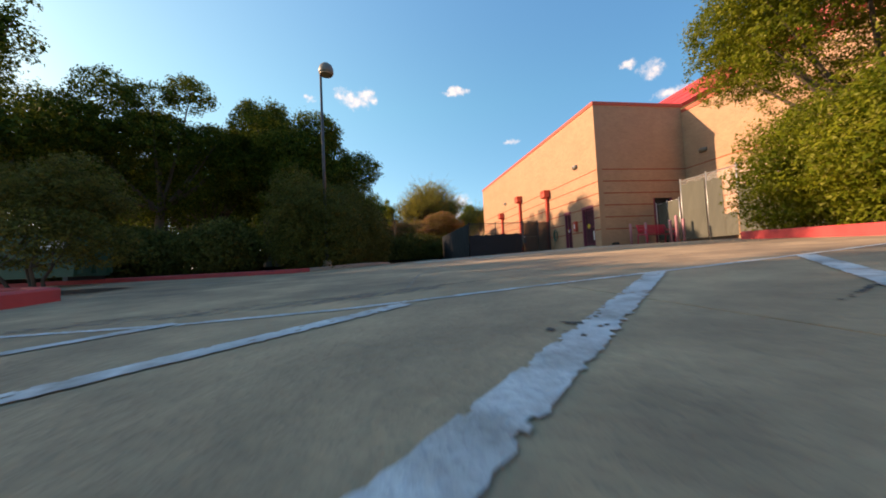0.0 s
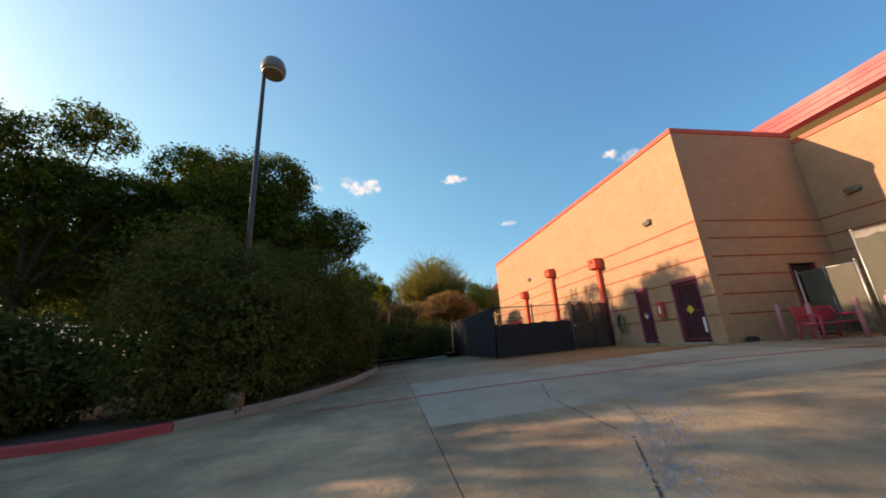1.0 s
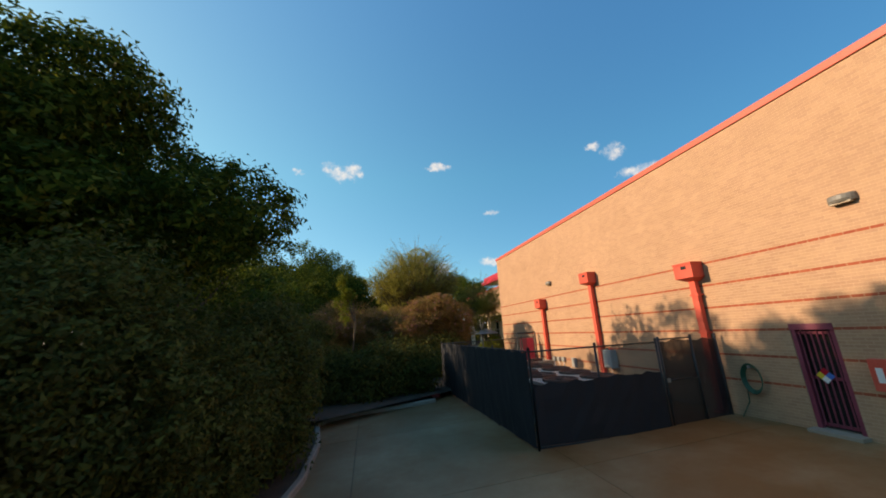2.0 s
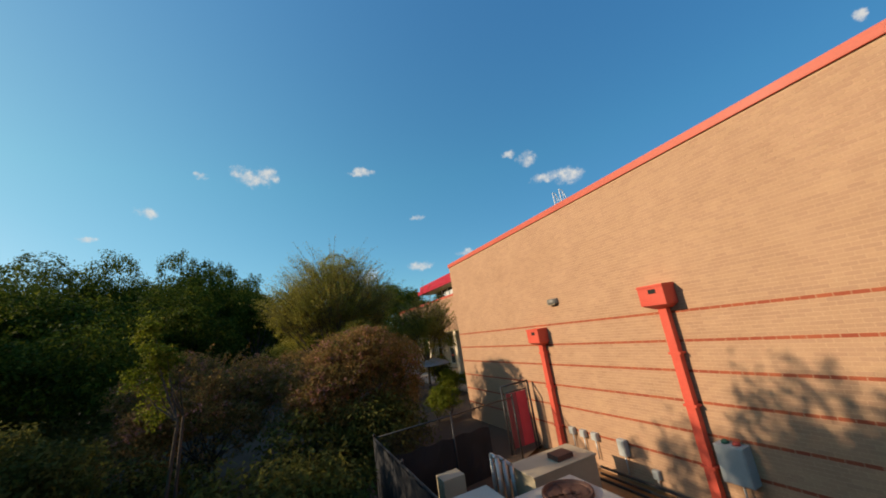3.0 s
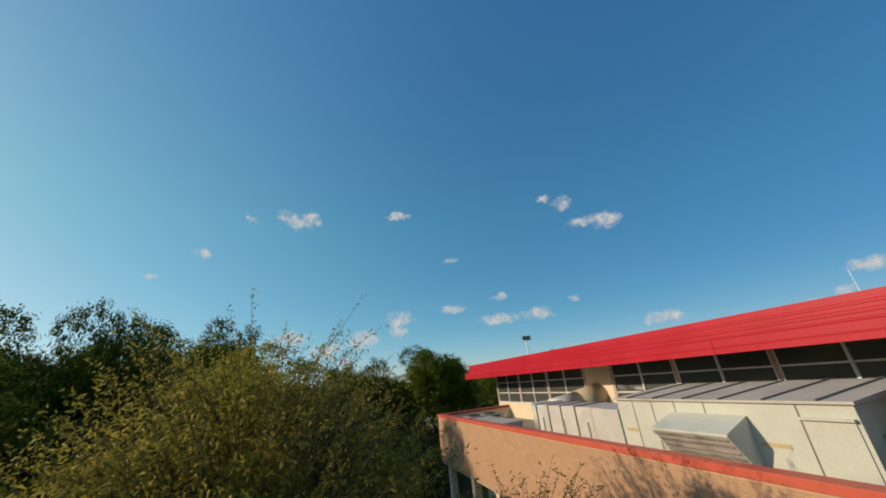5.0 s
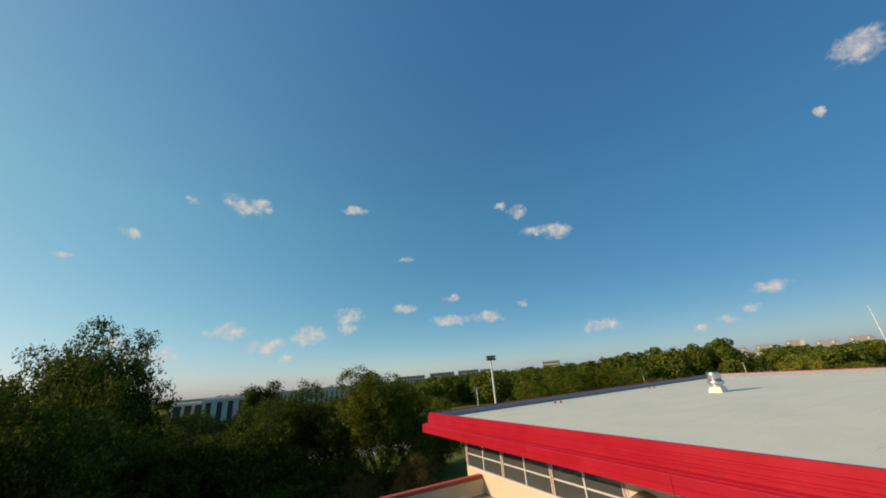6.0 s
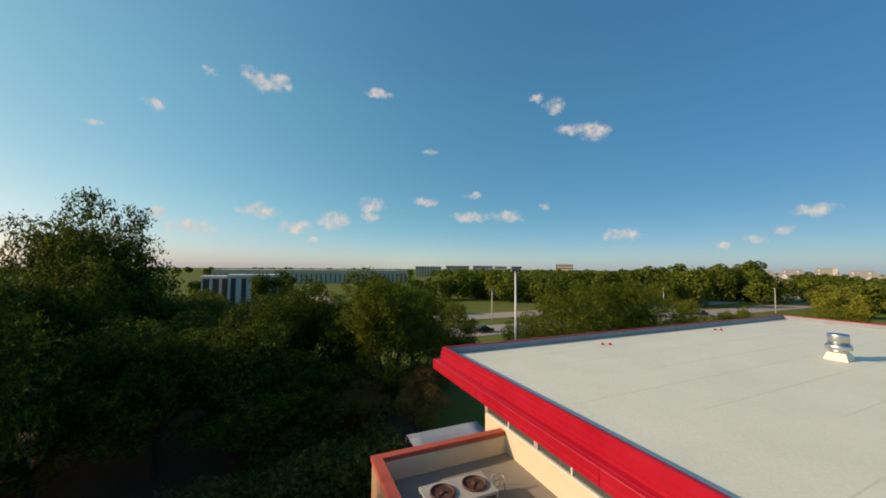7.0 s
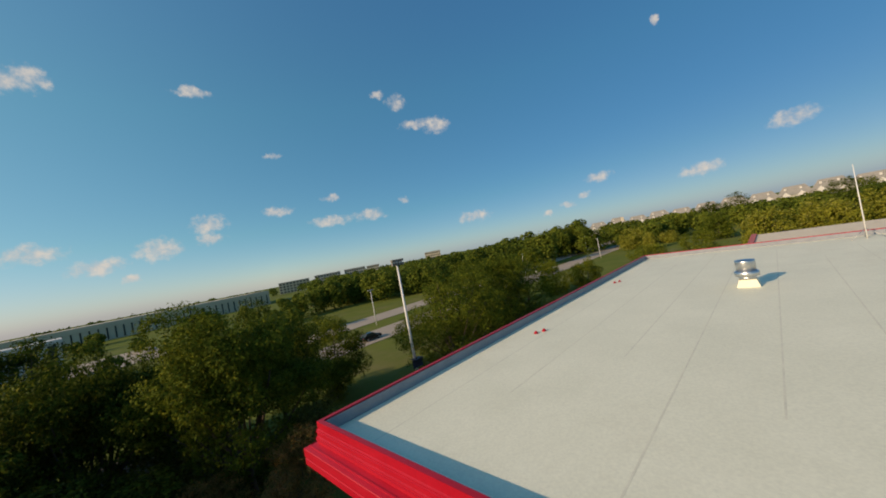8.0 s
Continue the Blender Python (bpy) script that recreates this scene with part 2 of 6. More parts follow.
PURPLE = surf("maroon_paint", (0.20, 0.035, 0.06), (0.26, 0.05, 0.08), 3.0, 0.5, bump=0.05, c3=(0.3, 0.09, 0.1), patch=0.2)
CREAM = surf("cream_render", (0.70, 0.57, 0.40), (0.76, 0.63, 0.46), 0.9, 0.85, bump=0.12, fine=50, c3=(0.62, 0.50, 0.36), patch=0.25)
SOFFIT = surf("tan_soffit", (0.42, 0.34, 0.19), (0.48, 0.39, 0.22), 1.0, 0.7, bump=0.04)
ROOF_WHITE = surf("white_membrane", (0.75, 0.725, 0.548), (0.81, 0.785, 0.606), 0.45, 0.6, bump=0.08, fine=15, c3=(0.69, 0.645, 0.48), patch=0.3)
ROOF_SEAM = surf("membrane_seam", (0.645, 0.61, 0.475), (0.76, 0.725, 0.56), 2.0, 0.7, bump=0.05)
ROOF_GREY = surf("grey_roofing", (0.22, 0.20, 0.17), (0.30, 0.27, 0.23), 0.8, 0.9, bump=0.3, fine=70, c3=(0.16, 0.14, 0.12), patch=0.3)
CONCRETE = surf("worn_concrete", (0.288, 0.194, 0.114), (0.525, 0.364, 0.214), 1.3, 0.85, bump=0.7, fine=24, c3=(0.19, 0.13, 0.082), patch=0.44, vary=0.14)
CONCRETE_RUST = surf("rust_washed_concrete", (0.31, 0.185, 0.085), (0.42, 0.29, 0.155), 0.5, 0.6, bump=0.4, fine=38, c3=(0.24, 0.105, 0.03), patch=0.55, vary=0.15)
CONCRETE_NEW = surf("newer_concrete", (0.34, 0.275, 0.195), (0.42, 0.345, 0.245), 0.7, 0.85, bump=0.35, fine=38, c3=(0.2, 0.15, 0.105), patch=0.42, vary=0.16)
KERB = surf("kerb_concrete", (0.32, 0.26, 0.20), (0.38, 0.31, 0.24), 2.0, 0.9, bump=0.4, fine=60, c3=(0.2, 0.16, 0.12), patch=0.3)
KERB_RED = surf("kerb_red_paint", (0.50, 0.05, 0.05), (0.58, 0.075, 0.07), 2.5, 0.7, bump=0.3, fine=60, c3=(0.42, 0.2, 0.16), patch=0.2)
PAINT_WHITE = surf("road_paint", (0.46, 0.50, 0.50), (0.68, 0.72, 0.70), 7.0, 0.7, bump=0.5, fine=45, c3=(0.25, 0.22, 0.18), patch=0.42)
PAINT_WORN = surf("worn_road_paint", (0.30, 0.28, 0.25), (0.42, 0.40, 0.37), 9.0, 0.8, bump=0.3, fine=70, c3=(0.23, 0.19, 0.14), patch=0.58)
PAINT_RED = surf("red_road_paint", (0.40, 0.05, 0.06), (0.46, 0.07, 0.07), 4.0, 0.75, bump=0.3, fine=70, c3=(0.27, 0.16, 0.13), patch=0.3)
PAINT_BLUE = surf("blue_grey_paint", (0.30, 0.30, 0.32), (0.38, 0.38, 0.40), 5.0, 0.8, bump=0.2, fine=60, c3=(0.22, 0.20, 0.17), patch=0.45)
RUBBER_MARK = surf("tyre_mark", (0.13, 0.12, 0.12), (0.19, 0.17, 0.16), 4.0, 0.9, bump=0.2)
JOINT = surf("joint_tar", (0.06, 0.055, 0.05), (0.09, 0.08, 0.07), 4.0, 0.9)
SOIL = surf("bark_mulch", (0.07, 0.045, 0.03), (0.12, 0.075, 0.045), 3.0, 0.95, bump=0.8, fine=30)
GRASS = surf("dry_grass", (0.10, 0.135, 0.025), (0.15, 0.165, 0.04), 0.08, 0.95, bump=0.6, fine=9, c3=(0.19, 0.16, 0.075), patch=0.36)
GRASS.node_tree.nodes["Principled BSDF"].inputs["Specular IOR Level"].default_value = 0.05
ROAD = surf("pale_road", (0.34, 0.28, 0.22), (0.40, 0.33, 0.26), 0.12, 0.9, bump=0.1, fine=12)
STEEL = surf("galvanised_steel", (0.55, 0.56, 0.57), (0.68, 0.69, 0.70), 3.0, 0.36, metal=1.0, bump=0.03, fine=25)
DUCT = surf("duct_steel", (0.56, 0.55, 0.51), (0.66, 0.65, 0.61), 1.6, 0.5, metal=0.35, bump=0.04, fine=14, c3=(0.48, 0.44, 0.36), patch=0.35)
FLASHING = surf("grey_flashing", (0.20, 0.22, 0.25), (0.26, 0.28, 0.31), 1.5, 0.6, bump=0.04, fine=20, c3=(0.17, 0.18, 0.20), patch=0.3)
ZINC = surf("dull_galvanised", (0.42, 0.42, 0.41), (0.5, 0.5, 0.49), 6.0, 0.5, metal=0.8, bump=0.05)
AHU = surf("pale_enamel", (0.46, 0.475, 0.41), (0.53, 0.54, 0.47), 0.8, 0.5, bump=0.04, fine=25, c3=(0.42, 0.42, 0.35), patch=0.25)
AHU_TOP = surf("dusty_enamel", (0.40, 0.38, 0.33), (0.5, 0.48, 0.42), 0.9, 0.6, bump=0.05, c3=(0.34, 0.27, 0.2), patch=0.33)
GREEN = surf("rusty_green_enamel", (0.12, 0.165, 0.11), (0.17, 0.21, 0.14), 1.8, 0.6, bump=0.1, c3=(0.30, 0.13, 0.035), patch=0.44)
TANBOX = surf("tan_enamel", (0.42, 0.35, 0.24), (0.48, 0.41, 0.29), 1.5, 0.6, bump=0.06, c3=(0.33, 0.26, 0.18), patch=0.3)
COND = surf("dusty_beige_enamel", (0.40, 0.37, 0.32), (0.48, 0.45, 0.39), 1.2, 0.6, bump=0.06, c3=(0.26, 0.17, 0.1), patch=0.3)
RUST = surf("rusty_fan", (0.09, 0.04, 0.03), (0.16, 0.075, 0.05), 3.0, 0.7, metal=0.2, c3=(0.22, 0.13, 0.08), patch=0.3)
# near-black that stands in for the unlit depth of recesses and interiors
DARK = surf("unlit_void", (0.012, 0.011, 0.01), (0.02, 0.018, 0.016), 2.0, 0.9, bump=0)
SCREEN = surf("black_fence_fabric", (0.010, 0.010, 0.013), (0.017, 0.017, 0.021), 1.4, 0.8, bump=0.25, fine=120)
SCREEN_GREY = surf("grey_green_fabric", (0.085, 0.085, 0.065), (0.12, 0.118, 0.09), 0.9, 0.85, bump=0.2, fine=90, c3=(0.07, 0.07, 0.055), patch=0.3, stretch=(1, 1, 0.25))
BLACK_STEEL = surf("black_coated_steel", (0.02, 0.02, 0.022), (0.035, 0.034, 0.036), 4.0, 0.45, bump=0.02)
WHITE = surf("white_aluminium", (0.66, 0.65, 0.62), (0.74, 0.73, 0.70), 2.0, 0.45, bump=0.02)
PINK = surf("pinkish_steel", (0.44, 0.24, 0.21), (0.5, 0.3, 0.27), 2.0, 0.5, bump=0.02)
BENCH = surf("pink_red_paint", (0.55, 0.03, 0.07), (0.62, 0.045, 0.09), 3.0, 0.42, bump=0.03)
BOLLARD = surf("faded_pink_paint", (0.42, 0.17, 0.20), (0.52, 0.24, 0.27), 2.5, 0.6, bump=0.1, c3=(0.55, 0.4, 0.4), patch=0.3)
LAMPGREY = surf("grey_lamp_housing", (0.14, 0.13, 0.11), (0.19, 0.175, 0.15), 3.0, 0.5, bump=0.03)
LENS = surf("cloudy_lens", (0.30, 0.24, 0.16), (0.36, 0.29, 0.2), 4.0, 0.3, bump=0)
POLE = surf("bronze_pole", (0.055, 0.05, 0.05), (0.08, 0.075, 0.075), 3.0, 0.45, metal=0.3, bump=0.02)
GREYBOX = surf("grey_box_enamel", (0.36, 0.38, 0.37), (0.43, 0.45, 0.44), 3.0, 0.5, bump=0.04)
YELLOW = surf("yellow_sign", (0.65, 0.46, 0.03), (0.7, 0.5, 0.05), 3.0, 0.5, bump=0)
BLUE = surf("blue_sign", (0.03, 0.12, 0.42), (0.04, 0.15, 0.48), 3.0, 0.5, bump=0)
SIGN_WHITE = surf("white_sign", (0.7, 0.7, 0.68), (0.76, 0.76, 0.74), 3.0, 0.5, bump=0)
DUMP = surf("dark_green_bin", (0.015, 0.075, 0.045), (0.022, 0.10, 0.06), 2.0, 0.55, bump=0.1, c3=(0.06, 0.06, 0.04), patch=0.22)
for dull in (COPING, PIPE_RED, BRICK, BAND):
    dull.node_tree.nodes["Principled BSDF"].inputs["Specular IOR Level"].default_value = 0.22
GLASS = glassy("dark_glass")
CLEAR_GLASS = glassy("clerestory_glass", (0.075, 0.085, 0.08))
CLEAR_GLASS.node_tree.nodes["Principled BSDF"].inputs["IOR"].default_value = 1.75
TARP = surf("blue_grey_canvas", (0.26, 0.30, 0.35), (0.32, 0.36, 0.41), 0.7, 0.8, bump=0.15, fine=30)
BARK = surf("bark", (0.07, 0.05, 0.035), (0.11, 0.085, 0.06), 4.0, 0.95, bump=0.8, fine=25, stretch=(1, 1, 0.25))
FAR_WHITE = surf("white_facade", (0.50, 0.49, 0.46), (0.56, 0.55, 0.52), 0.1, 0.8, bump=0)
FAR_BEIGE = surf("beige_facade", (0.46, 0.40, 0.30), (0.52, 0.46, 0.35), 0.08, 0.85, bump=0)
FAR_ROOF = surf("brown_shingle", (0.235, 0.225, 0.20), (0.29, 0.275, 0.245), 0.3, 0.9, bump=0.1)
FAR_TAN = surf("tan_facade", (0.34, 0.34, 0.30), (0.40, 0.40, 0.35), 0.1, 0.85, bump=0)
CARPAINT = surf("dark_car_paint", (0.015, 0.017, 0.022), (0.02, 0.022, 0.028), 1.0, 0.25, metal=0.3, bump=0)
CARWHITE = surf("silver_car_paint", (0.5, 0.5, 0.5), (0.55, 0.55, 0.55), 1.0, 0.3, metal=0.3, bump=0)
RUBBER = surf("tyre_rubber", (0.012, 0.012, 0.012), (0.02, 0.02, 0.02), 3.0, 0.9)
TAIL = surf("red_lamp_lens", (0.35, 0.01, 0.01), (0.4, 0.015, 0.015), 2.0, 0.2, bump=0)
SOLAR = surf("solar_cell", (0.012, 0.02, 0.05), (0.018, 0.03, 0.07), 2.0, 0.2, bump=0)
L_OAK = leaf("oak_leaves", (0.026, 0.044, 0.006), (0.088, 0.120, 0.014), (0.16, 0.17, 0.02), light=0.36)
L_DARK = leaf("dark_hedge_leaves", (0.076, 0.076, 0.022), (0.148, 0.146, 0.034), (0.16, 0.16, 0.032), light=0.38)
L_OLIVE = leaf("olive_leaves", (0.21, 0.188, 0.029), (0.36, 0.32, 0.056), (0.42, 0.38, 0.12), light=0.48)
L_MYRTLE = leaf("myrtle_leaves", (0.20, 0.125, 0.04), (0.38, 0.225, 0.08), (0.16, 0.17, 0.04), light=0.42)
L_PINK = leaf("faded_blossom", (0.34, 0.16, 0.12), (0.42, 0.22, 0.16), light=0.4)
L_BRIGHT = leaf("bright_leaves", (0.095, 0.13, 0.009), (0.20, 0.215, 0.02), (0.28, 0.28, 0.06), light=0.45)
L_WOOD = leaf("far_leaves", (0.072, 0.104, 0.016), (0.14, 0.182, 0.024), (0.19, 0.21, 0.032), light=0.36, drift=0.06)
L_YELLOW = leaf("yellow_green_leaves", (0.17, 0.18, 0.02), (0.30, 0.30, 0.04), (0.36, 0.34, 0.08), light=0.4)
L_MID = leaf("mid_green_leaves", (0.055, 0.080, 0.010), (0.135, 0.170, 0.018), (0.19, 0.20, 0.022), light=0.4, drift=0.35)


# ---- building helpers ----
def g(x, y):
    """Height of the ground: the lot falls towards the south-west, flat further off."""
    a = 0.038 * (min(max(x, -3.5), 11.35) - 11.35) + 0.0235 * (min(max(y, -14.0), 16.5) - 16.75)
    far = min(max((math.hypot(x - 5, y - 12) - 45) / 40, 0.0), 1.0)
    return a * (1 - far)


def mesh_of(bm, name):
    me = bpy.data.meshes.new(name)
    bm.to_mesh(me)
    bm.free()
    return me


def part(name, bm, material, parent, label=""):
    """One bmesh as one mesh object under a thing or part."""
    me = bm if isinstance(bm, bpy.types.Mesh) else mesh_of(bm, name)
    if material and not me.materials:
        me.materials.append(material)
    ob = new(name, me)
    ob.parent = parent
    if label:
        ob["label"] = label
    return ob


def thing(name, label, category, x=0, y=0, z=0, rz=0, group="", kind=""):
    e = new(name)
    e.empty_display_size = 0.2
    e.matrix_basis = pose(x, y, z, 0, 0, rz)
    return tagged(e, label, category, group, kind)


def solid(name, bm, material, label, category="", kind="structure"):
    me = bm if isinstance(bm, bpy.types.Mesh) else mesh_of(bm, name)
    me.materials.append(material)
    return tagged(new(name, me), label, category, "", kind)


def block(bm, x0, x1, y0, y1, z0, z1, bevel=0.0):
    vs = [bm.verts.new(p) for p in ((x0, y0, z0), (x1, y0, z0), (x1, y1, z0), (x0, y1, z0), (x0, y0, z1), (x1, y0, z1), (x1, y1, z1), (x0, y1, z1))]
    fs = [bm.faces.new([vs[i] for i in f]) for f in ((0, 3, 2, 1), (4, 5, 6, 7), (0, 1, 5, 4), (1, 2, 6, 5), (2, 3, 7, 6), (3, 0, 4, 7))]
    if bevel:
        bmesh.ops.bevel(bm, geom=list({e for f in fs for e in f.edges}), offset=bevel, segments=2, affect="EDGES", profile=0.7)
    return bm


def cube(x0, x1, y0, y1, z0, z1, bevel=0.0):
    return block(bmesh.new(), x0, x1, y0, y1, z0, z1, bevel)


def tube(bm, a, b, r0, r1=None, n=8, caps=True):
    a, b = Vector(a), Vector(b)
    r1 = r0 if r1 is None else r1
    q = (b - a).to_track_quat("Z", "Y")
    rings = []
    for p, r in ((a, r0), (b, r1)):
        rings.append([bm.verts.new(p + q @ Vector((r * math.cos(k * math.tau / n), r * math.sin(k * math.tau / n), 0))) for k in range(n)])
    for k in range(n):
        f = bm.faces.new((rings[0][k], rings[0][(k + 1) % n], rings[1][(k + 1) % n], rings[1][k]))
        f.smooth = n > 6
    if caps:
        bm.faces.new(rings[0][::-1])
        bm.faces.new(rings[1])
    return bm


def rod(a, b, r0, r1=None, n=8):
    return tube(bmesh.new(), a, b, r0, r1, n)


def lathe(bm, profile, n=20, cx=0.0, cy=0.0):
    """A turned form from (radius, height) pairs."""
    rings = []
    for r, z in profile:
        rings.append([bm.verts.new((cx + r * math.cos(k * math.tau / n), cy + r * math.sin(k * math.tau / n), z)) for k in range(n)])
    for a, b in zip(rings, rings[1:]):
        for k in range(n):
            f = bm.faces.new((a[k], a[(k + 1) % n], b[(k + 1) % n], b[k]))
            f.smooth = True
    bm.faces.new(rings[0][::-1])
    bm.faces.new(rings[-1])
    return bm


def pipe(points, r, n=8):
    bm = bmesh.new()
    for a, b in zip(points, points[1:]):
        tube(bm, a, b, r, r, n)
    return bm


def prism(bm, profile, y0, y1):
    """A profile of (x, z) pairs drawn out along y."""
    a = [bm.verts.new((x, y0, z)) for x, z in profile]
    b = [bm.verts.new((x, y1, z)) for x, z in profile]
    n = len(profile)
    for k in range(n):
        bm.faces.new((a[k], a[(k + 1) % n], b[(k + 1) % n], b[k]))
    bm.faces.new(a[::-1])
    bm.faces.new(b)
    bmesh.ops.recalc_face_normals(bm, faces=bm.faces)
    return bm


def data_mesh(name, verts, faces):
    me = bpy.data.meshes.new(name)
    me.from_pydata([tuple(v) for v in verts], [], faces)
    return me


# ---- ground, lot, kerbs ----
def ticks(lo, hi, fine_lo, fine_hi, step):
    inner = list(np.arange(fine_lo, fine_hi + 0.01, step))
    out, s = [], step
    p = fine_hi
    while p < hi:
        s *= 1.6
        p += s
        out.append(min(p, hi))
    low, s, p = [], step, fine_lo
    while p > lo:
        s *= 1.6
        p -= s
        low.append(max(p, lo))
    return low[::-1] + inner + out


xs, ys = ticks(-1800, 2200, -40, 60, 2.5), ticks(-1500, 2600, -30, 100, 2.5)
ground = solid("ground", data_mesh("ground", [(x, y, g(x, y) - 0.06) for y in ys for x in xs],
               [(j * len(xs) + i, j * len(xs) + i + 1, (j + 1) * len(xs) + i + 1, (j + 1) * len(xs) + i) for j in range(len(ys) - 1) for i in range(len(xs) - 1)]),
               GRASS, "dry mown grass on level ground reaching the horizon", "ground")

pavement = thing("pavement", "stained and worn concrete lot laid in large slabs", "pavement", kind="structure")
for i in range(-6, 5):
    for j in range(-7, 4):
        x0, y0 = 1.1 + 4.6 * i, 16.5 + 4.6 * j
        c = [(x0 + 0.006, y0 + 0.006), (x0 + 4.594, y0 + 0.006), (x0 + 4.594, y0 + 4.594), (x0 + 0.006, y0 + 4.594)]
        bm = bmesh.new()
        top = [bm.verts.new((x, y, g(x, y))) for x, y in c]
        low = [bm.verts.new((x, y, g(x, y) - 0.04)) for x, y in c]
        bm.faces.new(top)
        for k in range(4):
            bm.faces.new((low[k], low[(k + 1) % 4], top[(k + 1) % 4], top[k]))
        part("slab", bm, CONCRETE_NEW if j == -1 and i in (0, 1) else CONCRETE_RUST if j >= 0 else CONCRETE, pavement)
bm = bmesh.new()
bm.faces.new([bm.verts.new((x, y, g(x, y) - 0.03)) for x, y in ((-26.5, -15.7), (24.1, -15.7), (24.1, 34.9), (-26.5, 34.9))])
bmesh.ops.subdivide_edges(bm, edges=bm.edges, cuts=20, use_grid_fill=True)
for v in bm.verts:
    v.co.z = g(v.co.x, v.co.y) - 0.03
part("joint_filler", bm, JOINT, pavement)


def stripe(name, pts, width, material, label, lift=0.004, wear=0.1):
    """A painted line on the lot: ragged edges, flakes missing where it is worn."""
    rs = np.random.RandomState(len(pts) * 31 + int(abs(pts[0][0]) * 97))
    path = []
    for (ax, ay), (bx, by) in zip(pts, pts[1:]):
        n = max(2, int(math.hypot(bx - ax, by - ay) / 0.025))
        path += [(ax + (bx - ax) * k / n, ay + (by - ay) * k / n) for k in range(n)]
    path.append(pts[-1])
    cells = max(2, min(9, int(width / 0.014)))
    bm = bmesh.new()
    rails = []
    for i, (x, y) in enumerate(path):
        a, b = Vector(path[max(i - 1, 0)]), Vector(path[min(i + 1, len(path) - 1)])
        d = (b - a).normalized()
        row = []
        for c in range(cells + 1):
            u = (c / cells - 0.5) * width + rs.normal() * (0.0045 if c in (0, cells) else 0.001)
            px, py = x - d.y * u, y + d.x * u
            row.append(bm.verts.new((px, py, g(px, py) + lift)))
        rails.append(row)
    patchy = 0.0
    for p, q in zip(rails, rails[1:]):
        patchy = 0.8 * patchy + 0.35 * rs.normal()
        for c in range(cells):
            edge = 2.0 if c in (0, cells - 1) else 0.45
            if rs.rand() > wear * edge * max(0.05, 0.6 + 1.6 * patchy):
                bm.faces.new((p[c], p[c + 1], q[c + 1], q[c]))
    bmesh.ops.delete(bm, geom=[v for v in bm.verts if not v.link_faces], context="VERTS")
    bmesh.ops.recalc_face_normals(bm, faces=bm.faces)
    return solid(name, bm, material, label, "road marking")


stripe("hatch_border_line", [(-4.4, 2.9), (-2.3, 2.55), (-1.2, 2.28), (-0.3, 2.2), (0.9, 2.36), (1.9, 2.45), (3.6, 2.64), (5.0, 2.86), (7.0, 3.1)], 0.07, PAINT_WHITE, "thin white painted border of a hatched bay")
for (ax, ay), (ex, ey) in (((-1.0, 1.18), (0.06, 2.14)), ((-0.01, 0.56), (1.95, 2.43)), ((-1.9, 1.69), (-1.24, 2.33)), ((2.13, 1.33), (3.54, 2.58))):
    k = 1.6
    stripe("hatch_line", [(ax - k, ay - k * (ey - ay) / (ex - ax)), (ex, ey)], 0.125, PAINT_WHITE, "white painted diagonal hatch line, scuffed", 0.006, 0.05)
stripe("worn_bay_line", [(0.1, 3.0), (0.35, 4.75), (0.55, 5.6), (1.03, 7.1), (1.3, 8.0)], 0.035, PAINT_WORN, "faded white bay line almost worn away", wear=0.3)
stripe("worn_bay_line", [(1.64, 5.15), (1.9, 4.3)], 0.03, PAINT_WORN, "faded white bay line almost worn away", wear=0.3)
stripe("worn_bay_line", [(-5.6, 9.3), (-3.73, 9.6), (-2.46, 11.6)], 0.09, PAINT_WORN, "faded white bay line almost worn away", wear=0.3)
stripe("fire_lane_line", [(-1.0, 14.25), (2.7, 14.45), (6.7, 14.2), (8.4, 13.9), (11.5, 13.0)], 0.12, PAINT_RED, "faded red painted fire lane line", wear=0.05)
stripe("chalk_mark", [(6.8, 13.5), (8.2, 13.3)], 0.07, PAINT_WORN, "short pale mark on the concrete")
stripe("chalk_mark", [(2.5, 9.5), (3.1, 10.3), (3.7, 11.6)], 0.05, PAINT_WORN, "short pale mark on the concrete")
for pts in ([(-2.5, 2.95), (-0.6, 2.9), (0.1, 3.05), (1.0, 3.2)], [(1.6, 3.5), (2.7, 3.9), (4.0, 4.1)], [(0.55, 1.28), (0.63, 1.2), (0.7, 1.17)], [(0.46, 1.2), (0.52, 1.14), (0.6, 1.12)], [(1.5, 1.1), (1.9, 1.25), (2.4, 1.2)], [(2.2, 9.2), (2.9, 10.4), (3.1, 12.6), (3.6, 14.0)]):
    stripe("crack", pts, 0.022, JOINT, "dark crack across the concrete", wear=0.25)


